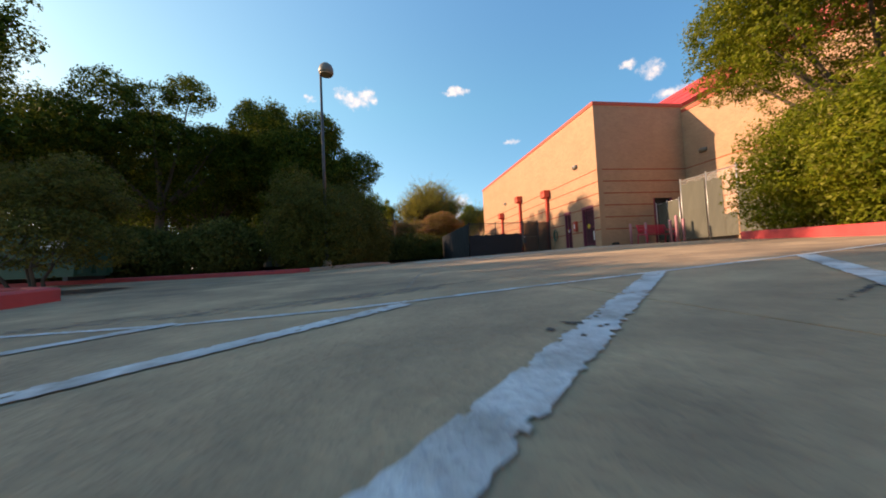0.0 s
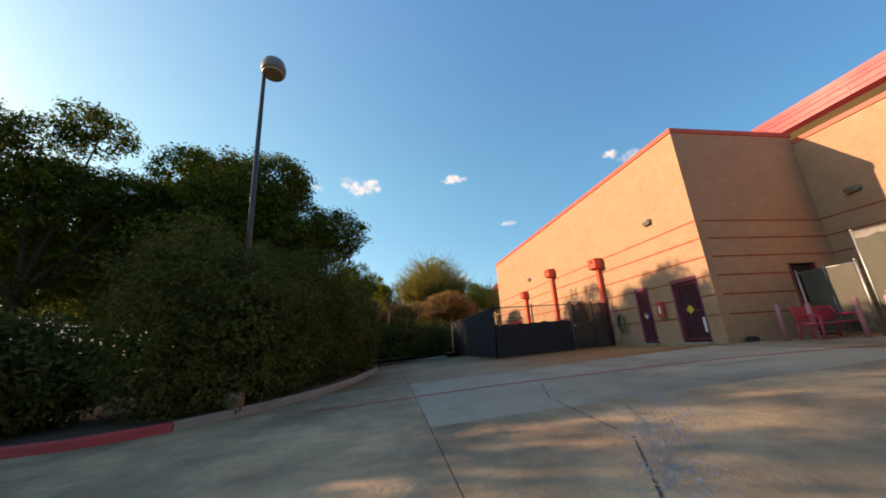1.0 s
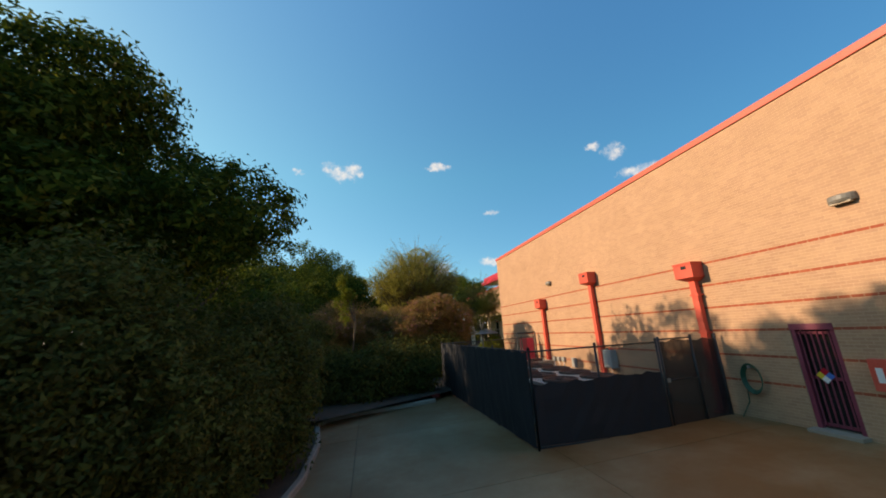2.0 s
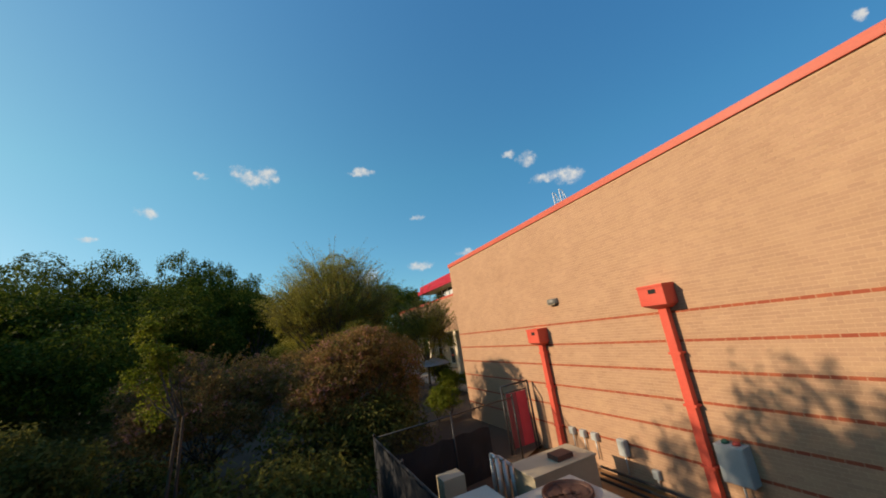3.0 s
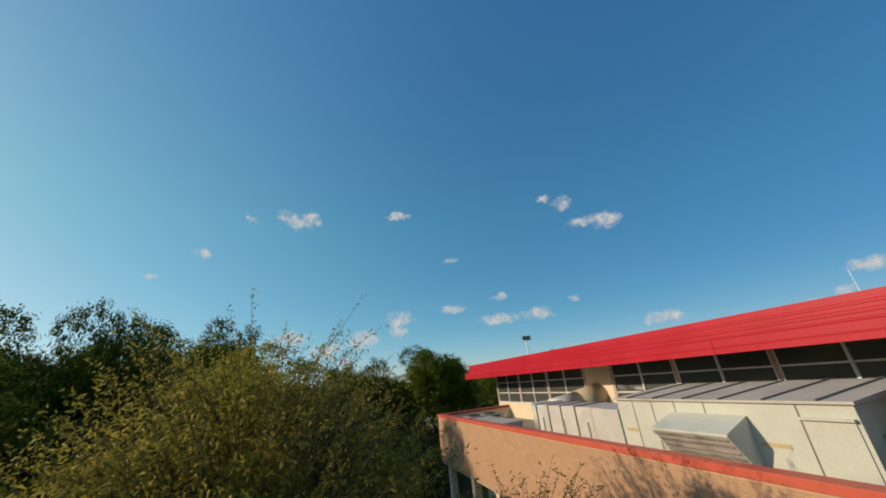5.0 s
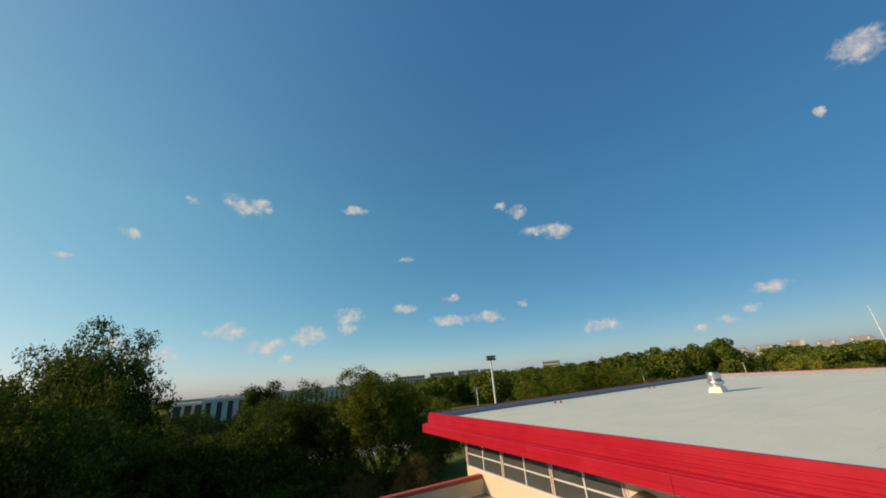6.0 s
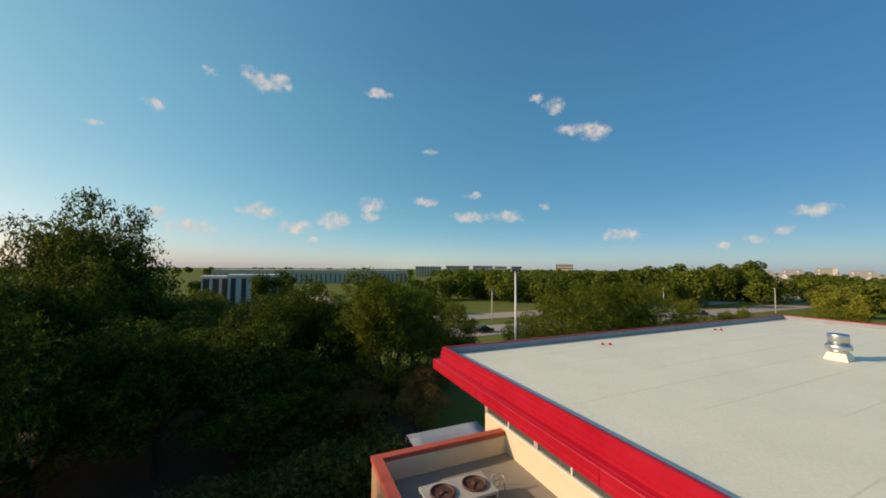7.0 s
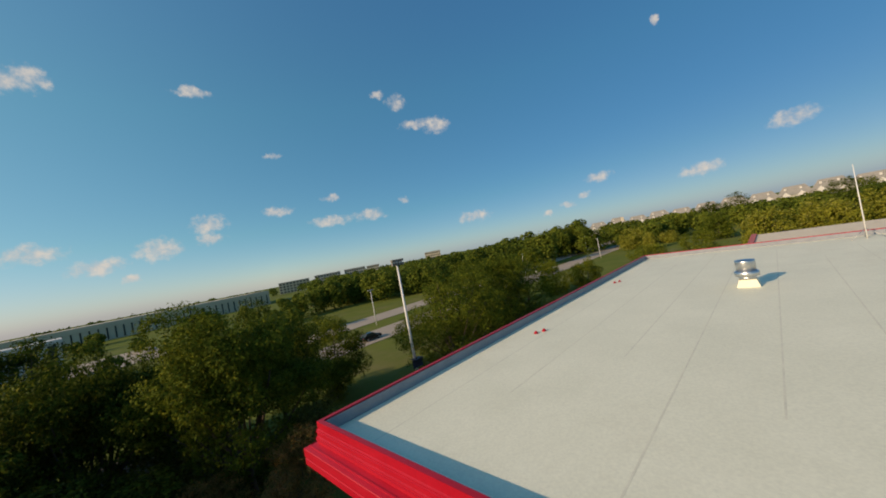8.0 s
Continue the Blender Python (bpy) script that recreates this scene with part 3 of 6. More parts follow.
def smear(pts, width, material, label, seed, n=900):
    """Scattered flakes left of worn paint or tyre rubber along a line on the lot."""
    rs = np.random.RandomState(seed)
    bm = bmesh.new()
    for _ in range(n):
        u = rs.rand() * (len(pts) - 1)
        i = min(int(u), len(pts) - 2)
        a, b = Vector(pts[i]), Vector(pts[i + 1])
        d = (b - a).normalized()
        c = a.lerp(b, u - i) + Vector((-d.y, d.x)) * rs.normal() * width * 0.4
        along, across = rs.uniform(0.015, 0.07), rs.uniform(0.003, 0.009)
        k = rs.randint(5, 8)
        ring = []
        for q in range(k):
            w = q * math.tau / k
            o = d * (along * math.cos(w) * rs.uniform(0.6, 1.2)) + Vector((-d.y, d.x)) * (across * math.sin(w) * rs.uniform(0.6, 1.2))
            ring.append(bm.verts.new((c.x + o.x, c.y + o.y, g(c.x + o.x, c.y + o.y) + 0.003)))
        bm.faces.new(ring)
    return tagged(solid("paint_smear", bm, material, label, "road marking"), kind="stuff")


smear([(1.9, 8.0), (2.6, 9.6), (3.4, 11.0)], 0.35, PAINT_BLUE, "worn blue-grey paint smears on the concrete", 3, 600)
smear([(2.6, 9.6), (3.8, 10.9), (4.6, 12.0)], 0.45, PAINT_BLUE, "worn blue-grey paint smears on the concrete", 4, 600)
smear([(-2.6, 2.75), (-0.6, 2.75), (0.4, 2.95)], 0.25, RUBBER_MARK, "dark scuffs beside the painted line", 6, 500)
smear([(-4.6, 8.9), (-3.2, 9.4), (-1.6, 10.4)], 0.4, PAINT_BLUE, "worn blue-grey paint smears on the concrete", 7, 600)


def kerb(name, pts, material, label, width=0.16, height=0.15):
    bm = bmesh.new()
    prof = [(-width / 2, -0.05), (width / 2, -0.05), (width / 2, height - 0.03), (width / 2 - 0.03, height), (-width / 2 + 0.03, height), (-width / 2, height - 0.03)]
    rings = []
    for i, (x, y) in enumerate(pts):
        a, b = Vector(pts[max(i - 1, 0)]), Vector(pts[min(i + 1, len(pts) - 1)])
        d = (b - a).normalized()
        rings.append([bm.verts.new((x - d.y * u, y + d.x * u, g(x, y) + h)) for u, h in prof])
    for a, b in zip(rings, rings[1:]):
        for k in range(6):
            bm.faces.new((a[k], a[(k + 1) % 6], b[(k + 1) % 6], b[k]))
    bm.faces.new(rings[0])
    bm.faces.new(rings[-1][::-1])
    bmesh.ops.recalc_face_normals(bm, faces=bm.faces)
    return solid(name, bm, material, label, "kerb")


def bed(name, pts, label, lift=0.10):
    bm = bmesh.new()
    bm.faces.new([bm.verts.new((x, y, g(x, y) + lift)) for x, y in pts])
    bmesh.ops.triangulate(bm, faces=bm.faces)
    return solid(name, bm, SOIL, label, "planting bed")


LEFT_KERB = [(-3.1, 14.2), (-2.3, 14.9), (-1.5, 15.9), (-0.95, 17.0), (-0.5, 19.0), (-0.25, 21.3), (0.0, 23.0), (0.0, 25.5), (-0.35, 28.0), (0.0, 28.7), (1.0, 29.0), (2.3, 29.1), (4.2, 29.4)]
kerb("kerb_bed", LEFT_KERB, KERB, "bare concrete kerb round the hedge bed")
kerb("kerb_red", [(-26, 13.2), (-12, 13.3), (-6, 13.35), (-4.2, 13.6), (-3.1, 14.2)], KERB_RED, "red painted kerb before the hedge")
bed("bed_west", [(-26, 13.2), (-6, 13.35), (-4.2, 13.6), *LEFT_KERB, (4.2, 34), (-26, 34)], "dark bark mulch under hedge and trees")
kerb("kerb_island", [(14.5, 8.6), (10.2, 8.3), (9.2, 7.7), (8.6, 6.6), (7.6, 4.4), (6.9, 2.4), (7.4, 1.2), (9.0, 0.6), (14.5, 0.2)], KERB_RED, "red painted kerb of a shrub island", 0.16, 0.2)
bed("bed_island", [(14.5, 8.6), (10.2, 8.3), (9.2, 7.7), (8.6, 6.6), (7.6, 4.4), (6.9, 2.4), (7.4, 1.2), (9.0, 0.6), (14.5, 0.2)], "bark mulch island with shrubs")
kerb("kerb_nose", [(-11.3, 8.0), (-6.0, 6.9), (-4.9, 6.0), (-4.65, 4.9), (-5.0, 3.9), (-6.3, 3.3), (-11.3, 2.8)], KERB_RED, "red painted kerb of a small planted island", 0.18, 0.2)
bed("bed_nose", [(-11.3, 8.0), (-6.0, 6.9), (-4.9, 6.0), (-4.65, 4.9), (-5.0, 3.9), (-6.3, 3.3), (-11.3, 2.8)], "bark mulch of a small planted island")
bed("bed_shrub", [(-6.9 + 1.25 * math.cos(k * math.tau / 12) * (1 + 0.12 * (k % 3)), 8.2 + 1.1 * math.sin(k * math.tau / 12)) for k in range(12)], "small patch of dark soil under a shrub", 0.012)
bed("bed_north", [(4.2, 33.3), (11.2, 33.3), (11.2, 39), (14.2, 39), (14.2, 70), (20, 70), (26, 84), (20, 112), (-55, 112), (-55, 14), (-26.1, 14), (-26.1, 34)], "shaded soil under shrubs behind the enclosure")
solid("walkway", cube(14.2, 20.2, 39, 67, -0.05, 0.16), KERB, "pale concrete walkway under the overhang", "walkway")
kerb("kerb_far", [(-4.0, 29.9), (0.5, 29.9), (4.6, 30.4)], KERB_RED, "low red edging beside the enclosure")

# ---- the building ----
BX, BY0, BY1, LX, HX, EX = 11.28, 16.78, 38.70, 16.75, 22.95, 20.96
TOP, LOWTOP = 7.85, 7.5
COURSE = 0.0722


def brick_wall(name, axis, at, u0, u1, z0, z1, facing, holes, label, thick=0.3, bands=True, pick=None):
    """A wall of laid bricks. axis: the direction it runs ('x' or 'y'); at: its place on the other axis; facing: +1 or -1 along that axis."""
    back = at - facing * thick
    lo, hi = min(at, back), max(at, back)
    core = bmesh.new()
    cuts_u = sorted({u0, u1, *[h[0] for h in holes], *[h[1] for h in holes]})
    cuts_z = sorted({z0, z1, *[h[2] for h in holes], *[h[3] for h in holes]})
    for a, b in zip(cuts_u, cuts_u[1:]):
        for c, d in zip(cuts_z, cuts_z[1:]):
            if any(h[0] <= a and b <= h[1] and h[2] <= c and d <= h[3] for h in holes):
                continue
            if axis == "y":
                block(core, lo, hi, a, b, c, d)
            else:
                block(core, a, b, lo, hi, c, d)
    bmesh.ops.remove_doubles(core, verts=core.verts, dist=0.0005)
    wall = solid(name, core, MORTAR, label, "wall")
    proud = 0.0028
    normal, red = [], []
    singles = []
    length, gap = 0.205, 0.009
    row, z = 0, z0
    while z + COURSE <= z1 + 0.001:
        zc = z + COURSE / 2
        band = bands and zc < 4.2 and abs((zc - 0.886) / 0.65 - round((zc - 0.886) / 0.65)) * 0.65 < COURSE / 2 and zc > 0.5
        u = u0 - (length / 2 if row % 2 else 0)
        spans = [(u0, u1)]
        for h in holes:
            if h[2] < zc < h[3]:
                spans = [s for a, b in spans for s in ((a, min(b, h[0])), (max(a, h[1]), b)) if s[1] - s[0] > 0.02]
        while u < u1:
            for a, b in spans:
                p, q = max(u, a), min(u + length - gap, b)
                if q - p > 0.03:
                    if pick and not band and pick[0] < p and q < pick[1] and pick[2] < zc < pick[3] and q - p > length - gap - 0.001:
                        singles.append((p, z))
                    else:
                        (red if band else normal).append((p, q, z + gap / 2, z + COURSE - gap / 2))
            u += length
        row += 1
        z += COURSE
    for nm, rows, m in (("brickwork", normal, BRICK), ("brick_band", red, BAND)):
        if not rows:
            continue
        r = np.array(rows)
        jit = np.random.RandomState(5).uniform(-0.0012, 0.0012, len(r))
        f = at + facing * (proud + jit)
        b = np.full(len(r), at - facing * 0.002)
        p, q, za, zb = r.T

        def pt(d, u, zz):
            return np.stack([d, u, zz] if axis == "y" else [u, d, zz], 1)
        corners = np.stack([pt(f, p, za), pt(f, q, za), pt(f, q, zb), pt(f, p, zb), pt(b, p, za), pt(b, q, za), pt(b, q, zb), pt(b, p, zb)], 1)
        idx = np.array([(0, 1, 2, 3), (4, 5, 1, 0), (1, 5, 6, 2), (3, 2, 6, 7), (4, 0, 3, 7)])
        if (facing > 0) == (axis == "x"):
            idx = idx[:, ::-1]
        n = len(r)
        me = bpy.data.meshes.new(nm)
        me.vertices.add(8 * n)
        me.vertices.foreach_set("co", corners.astype(np.float32).ravel())
        li = (np.arange(n)[:, None, None] * 8 + idx[None]).astype(np.int32).ravel()
        me.loops.add(len(li))
        me.loops.foreach_set("vertex_index", li)
        me.polygons.add(5 * n)
        me.polygons.foreach_set("loop_start", np.arange(0, len(li), 4, dtype=np.int32))
        me.polygons.foreach_set("use_smooth", np.zeros(5 * n, dtype=bool))
        me.update(calc_edges=True)
        ob = part(nm, me, m, wall)
        ob["kind"] = "stuff"
    return wall, singles


DOORS = [(17.31, 18.52, -0.3, 2.27), (19.68, 20.5, -0.3, 2.27)]
wall_west, single_bricks = brick_wall("wall_west", "y", BX, BY0, BY1, -0.25, TOP - 0.18, -1, DOORS, "tan brick wall with thin red brick bands, in low sun", pick=(30.4, 34.7, 5.75, 6.82))
wall_south, _ = brick_wall("wall_south", "x", BY0, BX + 0.3, LX, -0.25, TOP - 0.18, -1, [(14.55, 15.75, -0.3, 2.5)], "tan brick wall with red bands in the shade")
part("corner_quoin", cube(BX - 0.006, BX + 0.3, BY0 - 0.006, BY0 + 0.002, -0.25, TOP - 0.18), BRICK, wall_south)
wall_north, _ = brick_wall("wall_north", "x", BY1, BX + 0.3, LX, -0.25, TOP - 0.18, 1, [], "tan brick end wall in the shade", bands=True)
solid("wall_south_return", cube(LX, LX + 0.3, -14.0, 3.0, -0.6, LOWTOP - 0.18), BRICK, "plain tan brick wall running on behind the trees", "wall")
wall_south_wing, _ = brick_wall("wall_south_wing", "y", LX, 3.0, BY0, -0.6, LOWTOP - 0.18, -1, [], "long tan brick wall with red bands behind the fence")
brick_wall("wall_north_wing", "y", LX, BY1, 67.0, 4.3, LOWTOP - 0.18, -1, [], "tan brick upper wall over a shaded walkway", bands=False)
wall_far_end, _ = brick_wall("wall_far_end", "x", 67.0, LX + 0.3, HX, 4.3, LOWTOP - 0.18, 1, [], "tan brick end wall of the low wing", bands=False)
solid("wall_south_end", cube(LX, 56, -14.3, -14.0, -0.7, 7.3), BRICK, "plain tan brick end wall", "wall")


def coping(name, x0, x1, y0, y1, top, label):
    w = solid(name, cube(x0, x1, y0, y1, top - 0.19, top, 0.012), COPING, label, "coping")
    return w


OV = 0.05
coping("coping_west", BX - OV, BX + 0.36, BY0 - OV, BY1 + OV, TOP, "coral red metal coping along the wall top")
coping("coping_south", BX + 0.363, LX + 0.1, BY0 - OV, BY0 + 0.36, TOP - 0.003, "coral red metal coping along the wall top")
coping("coping_north", BX + 0.363, LX + 0.36, BY1 - 0.36, BY1 + OV, TOP - 0.003, "coral red metal coping along the wall top")
coping("coping_south_wing", LX - OV, LX + 0.36, -14, BY0 - OV - 0.003, LOWTOP, "coral red metal coping along the wall top")
coping("coping_north_wing", LX - OV, LX + 0.36, BY1 + OV + 0.003, 67.05, LOWTOP, "coral red metal coping along the wall top")
coping("coping_far_end", LX + 0.363, HX, 66.69, 67.05, LOWTOP - 0.003, "coral red metal coping along the wall top")
solid("parapet_lining_west", cube(BX + 0.302, BX + 0.34, BY0 + 0.36, BY1 - 0.36, 6.7, TOP - 0.195), CREAM, "cream rendered inner face of the parapet", "wall")
solid("parapet_lining_wing", cube(LX + 0.302, LX + 0.34, BY1 + 0.05, 66.6, 6.4, LOWTOP - 0.195), CREAM, "cream rendered inner face of the parapet", "wall")
solid("parapet_lining_end", cube(LX + 0.34, HX - 0.002, 66.6, 66.69, 6.4, LOWTOP - 0.195), CREAM, "cream rendered inner face of the parapet", "wall")
solid("low_roof_block", cube(BX + 0.34, HX, BY0 + 0.3, BY1 - 0.3, 6.5, 6.75), ROOF_GREY, "grey gravelled flat roof", "roof")
solid("low_roof_wing", cube(LX + 0.34, HX, BY1 - 0.3, 66.6, 6.3, 6.55), ROOF_GREY, "grey gravelled flat roof with dark damp patches", "roof")
solid("low_roof_south", cube(LX + 0.302, HX, -14, BY0 + 0.3, 6.3, 6.55), ROOF_GREY, "grey gravelled flat roof", "roof")
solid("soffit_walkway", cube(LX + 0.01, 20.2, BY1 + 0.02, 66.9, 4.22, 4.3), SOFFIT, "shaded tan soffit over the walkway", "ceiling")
solid("wall_walkway", cube(20.2, 20.5, BY1, 67.0, -0.1, 4.22), CREAM, "shaded rendered wall behind the walkway", "wall")
solid("wall_closing", cube(22.6, 22.9, BY1, 67.0, -0.1, 6.3), CREAM, "plain wall inside the wing", "wall")

# clerestory hall
HALL_Y1 = 68.5
hall_wall = solid("wall_hall_west", cube(HX, HX + 0.25, -14, HALL_Y1, 6.3, 7.66), CREAM, "cream rendered wall under the clerestory windows", "wall")
solid("wall_hall_north", cube(HX + 0.25, 55.4, HALL_Y1 - 0.25, HALL_Y1, -0.2, 7.66), CREAM, "cream rendered north wall of the hall", "wall")
solid("wall_hall_northwest", cube(HX, HX + 0.25, 67.06, HALL_Y1, -0.2, 6.3), CREAM, "cream rendered wall below the clerestory", "wall")
solid("wall_hall_east", cube(55.4, 55.65, -14, HALL_Y1, -0.2, 9.8), CREAM, "cream rendered east wall of the hall", "wall")
# floor colour carries the darkness of the unlit hall
solid("hall_floor", cube(HX + 0.3, 55.3, -13.9, HALL_Y1 - 0.3, 5.2, 5.3), DARK, "hall floor level coloured near black as an unlit inside", "floor")


def clerestory(name, runs, along, at, label):
    """A band of windows: posts every 1.85 m, two rails, panes between."""
    w = thing(name, label, "window", kind="structure")
    z0, z1 = 7.66, 9.82

    def box(a, b, c0, c1, d0, d1):
        return cube(at + d0, at + d1, a, b, c0, c1) if along == "y" else cube(a, b, at - d1, at - d0, c0, c1)
    for lo, hi in runs:
        n = max(1, round((hi - lo) / 1.85))
        step = (hi - lo) / n
        part("window_sill", box(lo, hi, z0 - 0.01, z0 + 0.07, -0.06, 0.14), WHITE, w)
        for k in range(n + 1):
            u = lo + k * step
            wide = k % 2 == 0
            part("mullion", box(u - (0.07 if wide else 0.04), u + (0.07 if wide else 0.04), z0 + 0.07, z1, -0.03, 0.1), PINK if wide else WHITE, w)
            if wide:
                for s in (-1, 1):
                    part("mullion", box(u + s * 0.088 - 0.017, u + s * 0.088 + 0.017, z0 + 0.07, z1, -0.04, 0.1), WHITE, w)
        for k in range(n):
            a, b = lo + k * step + 0.105, lo + (k + 1) * step - 0.105
            for zr in (8.4, 9.2):
                part("rail", box(a - 0.06, b + 0.06, zr - 0.03, zr + 0.03, -0.02, 0.08), WHITE, w)
            for c, d in ((z0 + 0.07, 8.37), (8.43, 9.17), (9.23, z1)):
                part("pane", box(a - 0.06, b + 0.06, c, d, 0.03, 0.045), CLEAR_GLASS, w)
    return w


clerestory("window_1", [(-13.5, 33.5), (35.2, 54.45), (56.65, HALL_Y1 - 0.12)], "y", HX + 0.02, "dark clerestory windows with white and pinkish frames")
clerestory("window_2", [(HX + 0.12, 55.0)], "x", HALL_Y1 - 0.02, "dark clerestory windows round the hall corner")
for a, b in ((33.5, 35.2), (54.45, 56.65)):
    solid("pier", cube(HX + 0.002, HX + 0.27, a + 0.12, b - 0.12, 7.66, 9.82), CREAM, "cream rendered pier between window bands", "wall")

# hall roof with stepped red eaves
R0 = (EX, 56.05, -16.0, 69.6)
solid("roof_deck", cube(EX + 0.16, 55.89, -15.84, 69.44, 10.41, 10.56), ROOF_WHITE, "pale roofing membrane over the hall", "roof")
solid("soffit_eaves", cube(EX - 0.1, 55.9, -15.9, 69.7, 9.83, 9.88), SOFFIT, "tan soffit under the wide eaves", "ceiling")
solid("roof_core", cube(EX + 0.36, 55.6, -15.6, 69.2, 9.89, 10.29), DARK, "closed roof build-up", "roof")
FASCIA = [(0.0, 10.95), (0.14, 10.95), (0.14, 10.2), (0.34, 10.1), (0.34, 9.9), (0.3, 9.82), (-0.36, 9.79), (-0.36, 9.96), (-0.342, 9.975), (-0.342, 9.995), (-0.36, 10.01), (-0.36, 10.24), (-0.345, 10.26), (-0.24, 10.288), (-0.24, 10.315), (-0.205, 10.325), (-0.2, 10.305), (-0.06, 10.34), (-0.06, 10.43), (-0.085, 10.44), (-0.085, 10.46), (-0.06, 10.47), (-0.06, 10.52), (-0.03, 10.54), (-0.03, 10.64), (-0.05, 10.65), (-0.05, 10.67), (-0.03, 10.68), (-0.03, 10.72), (0.0, 10.74)]


def fascia(name, label):
    bm = bmesh.new()
    y0, y1, x0, x1 = -16.0, 69.6, EX, 56.05
    loops = []
    for cx, cy, sx, sy in ((x0, y0, -1, -1), (x0, y1, -1, 1), (x1, y1, 1, 1), (x1, y0, 1, -1)):
        loops.append([bm.verts.new((cx - sx * d, cy - sy * d, z)) for d, z in FASCIA])
    n = len(FASCIA)
    for i in range(4):
        a, b = loops[i], loops[(i + 1) % 4]
        for k in range(n):
            bm.faces.new((a[k], a[(k + 1) % n], b[(k + 1) % n], b[k]))
    bmesh.ops.recalc_face_normals(bm, faces=bm.faces)
    return solid(name, bm, RED, label, "roof edge")


for nm, box in (("west", (EX + 0.142, EX + 0.19, -15.81, 69.41)), ("east", (55.86, 55.908, -15.81, 69.41)), ("north", (EX + 0.192, 55.858, 69.41, 69.458)), ("south", (EX + 0.192, 55.858, -15.858, -15.81))):
    solid("upstand_" + nm, cube(*box, 10.562, 10.9), FLASHING, "blue-grey metal upstand inside the roof edge", "roof edge")
fascia("roof_fascia", "bright red stepped metal fascia round the hall roof")
# lapped fascia seams
for k in range(14):
    y = -14 + k * 6.1
    if y < 69:
        solid("fascia_seam", cube(EX - 0.375, EX - 0.355, y, y + 0.05, 9.80, 10.25), RED, "lapped joint in the red fascia", "trim")
# membrane seams and roof edge strip
for k in range(42):
    y = 67.6 - 1.95 * k + 0.12 * math.sin(k * 2.3)
    solid("membrane_seam", cube(21.6 + (k * 37 % 11) * 0.9, 55.5 - (k * 53 % 7) * 1.3, y, y + 0.04, 10.556, 10.5625), ROOF_SEAM, "welded lap seam of the roof membrane", "trim")


# doors with bars
def barred_door(name, y0, y1, label, wide):
    d = thing(name, label, "door", kind="structure")
    z1 = 2.27
    part("frame", cube(BX + 0.02, BX + 0.16, y0, y0 + 0.09, 0.02, z1, 0.008), PURPLE, d)
    part("frame", cube(BX + 0.02, BX + 0.16, y1 - 0.09, y1, 0.02, z1, 0.008), PURPLE, d)
    part("lintel", cube(BX - 0.015, BX + 0.16, y0, y1, z1 - 0.12, z1 + 0.02, 0.008), PURPLE, d)
    part("door_leaf", cube(BX + 0.20, BX + 0.25, y0 + 0.09, y1 - 0.09, 0.03, z1 - 0.12), DARK, d, "leaf coloured near black as unlit depth behind the bars")
    for z in (0.12, 1.1, 2.08):
        part("crossbar", cube(BX + 0.075, BX + 0.105, y0 + 0.09, y1 - 0.09, z - 0.03, z + 0.03), PURPLE, d)
    n = 9 if wide else 6
    for k in range(n):
        y = y0 + 0.09 + (y1 - y0 - 0.18) * (k + 0.5) / n
        part("bar", rod((BX + 0.06, y, 0.1), (BX + 0.06, y, 2.12), 0.016, n=6), PURPLE, d)
    c = (y0 + y1) / 2
    s = 0.165
    quads = [((0, 0), (s / 2, s / 2), (0, s), (-s / 2, s / 2)), ((-s / 2, -s / 2), (0, 0), (-s / 2, s / 2), (-s, 0)), ((s / 2, -s / 2), (s, 0), (s / 2, s / 2), (0, 0)), ((0, -s), (s / 2, -s / 2), (0, 0), (-s / 2, -s / 2))]
    for q, m in zip(quads, ((RED, BLUE, YELLOW, SIGN_WHITE) if not wide else (YELLOW, YELLOW, YELLOW, YELLOW))):
        bm = bmesh.new()
        f = bm.faces.new([bm.verts.new((BX + 0.03, c + u * 1.0, 1.16 + v)) for u, v in q])
        ex = bmesh.ops.extrude_face_region(bm, geom=[f])
        for v in ex["geom"]:
            if isinstance(v, bmesh.types.BMVert):
                v.co.x += 0.01
        bmesh.ops.recalc_face_normals(bm, faces=bm.faces)
        part("hazard_diamond", bm, m, d, "hazard diamond plate")
    if wide:
        part("push_plate", cube(BX + 0.03, BX + 0.05, y0 + 0.12, y0 + 0.22, 0.35, 0.85), WHITE, d, "pale plate")
    part("threshold", cube(BX - 0.25, BX + 0.28, y0 - 0.05, y1 + 0.05, -0.1, 0.03, 0.01), KERB, d)
    return d


barred_door("door_1", *DOORS[0][:2], "maroon barred metal door with a yellow diamond plate", True)
barred_door("door_2", *DOORS[1][:2], "narrow maroon barred metal door with a hazard diamond", False)
d3 = thing("door_3", "dark maroon service door in the shaded brick wall", "door", kind="structure")
part("door_leaf", cube(14.6, 15.7, BY0 + 0.12, BY0 + 0.17, -0.1, 2.45), DARK, d3)
part("frame", cube(14.55, 14.63, BY0 - 0.02, BY0 + 0.12, -0.1, 2.5), PURPLE, d3)
part("frame", cube(15.67, 15.75, BY0 - 0.02, BY0 + 0.12, -0.1, 2.5), PURPLE, d3)

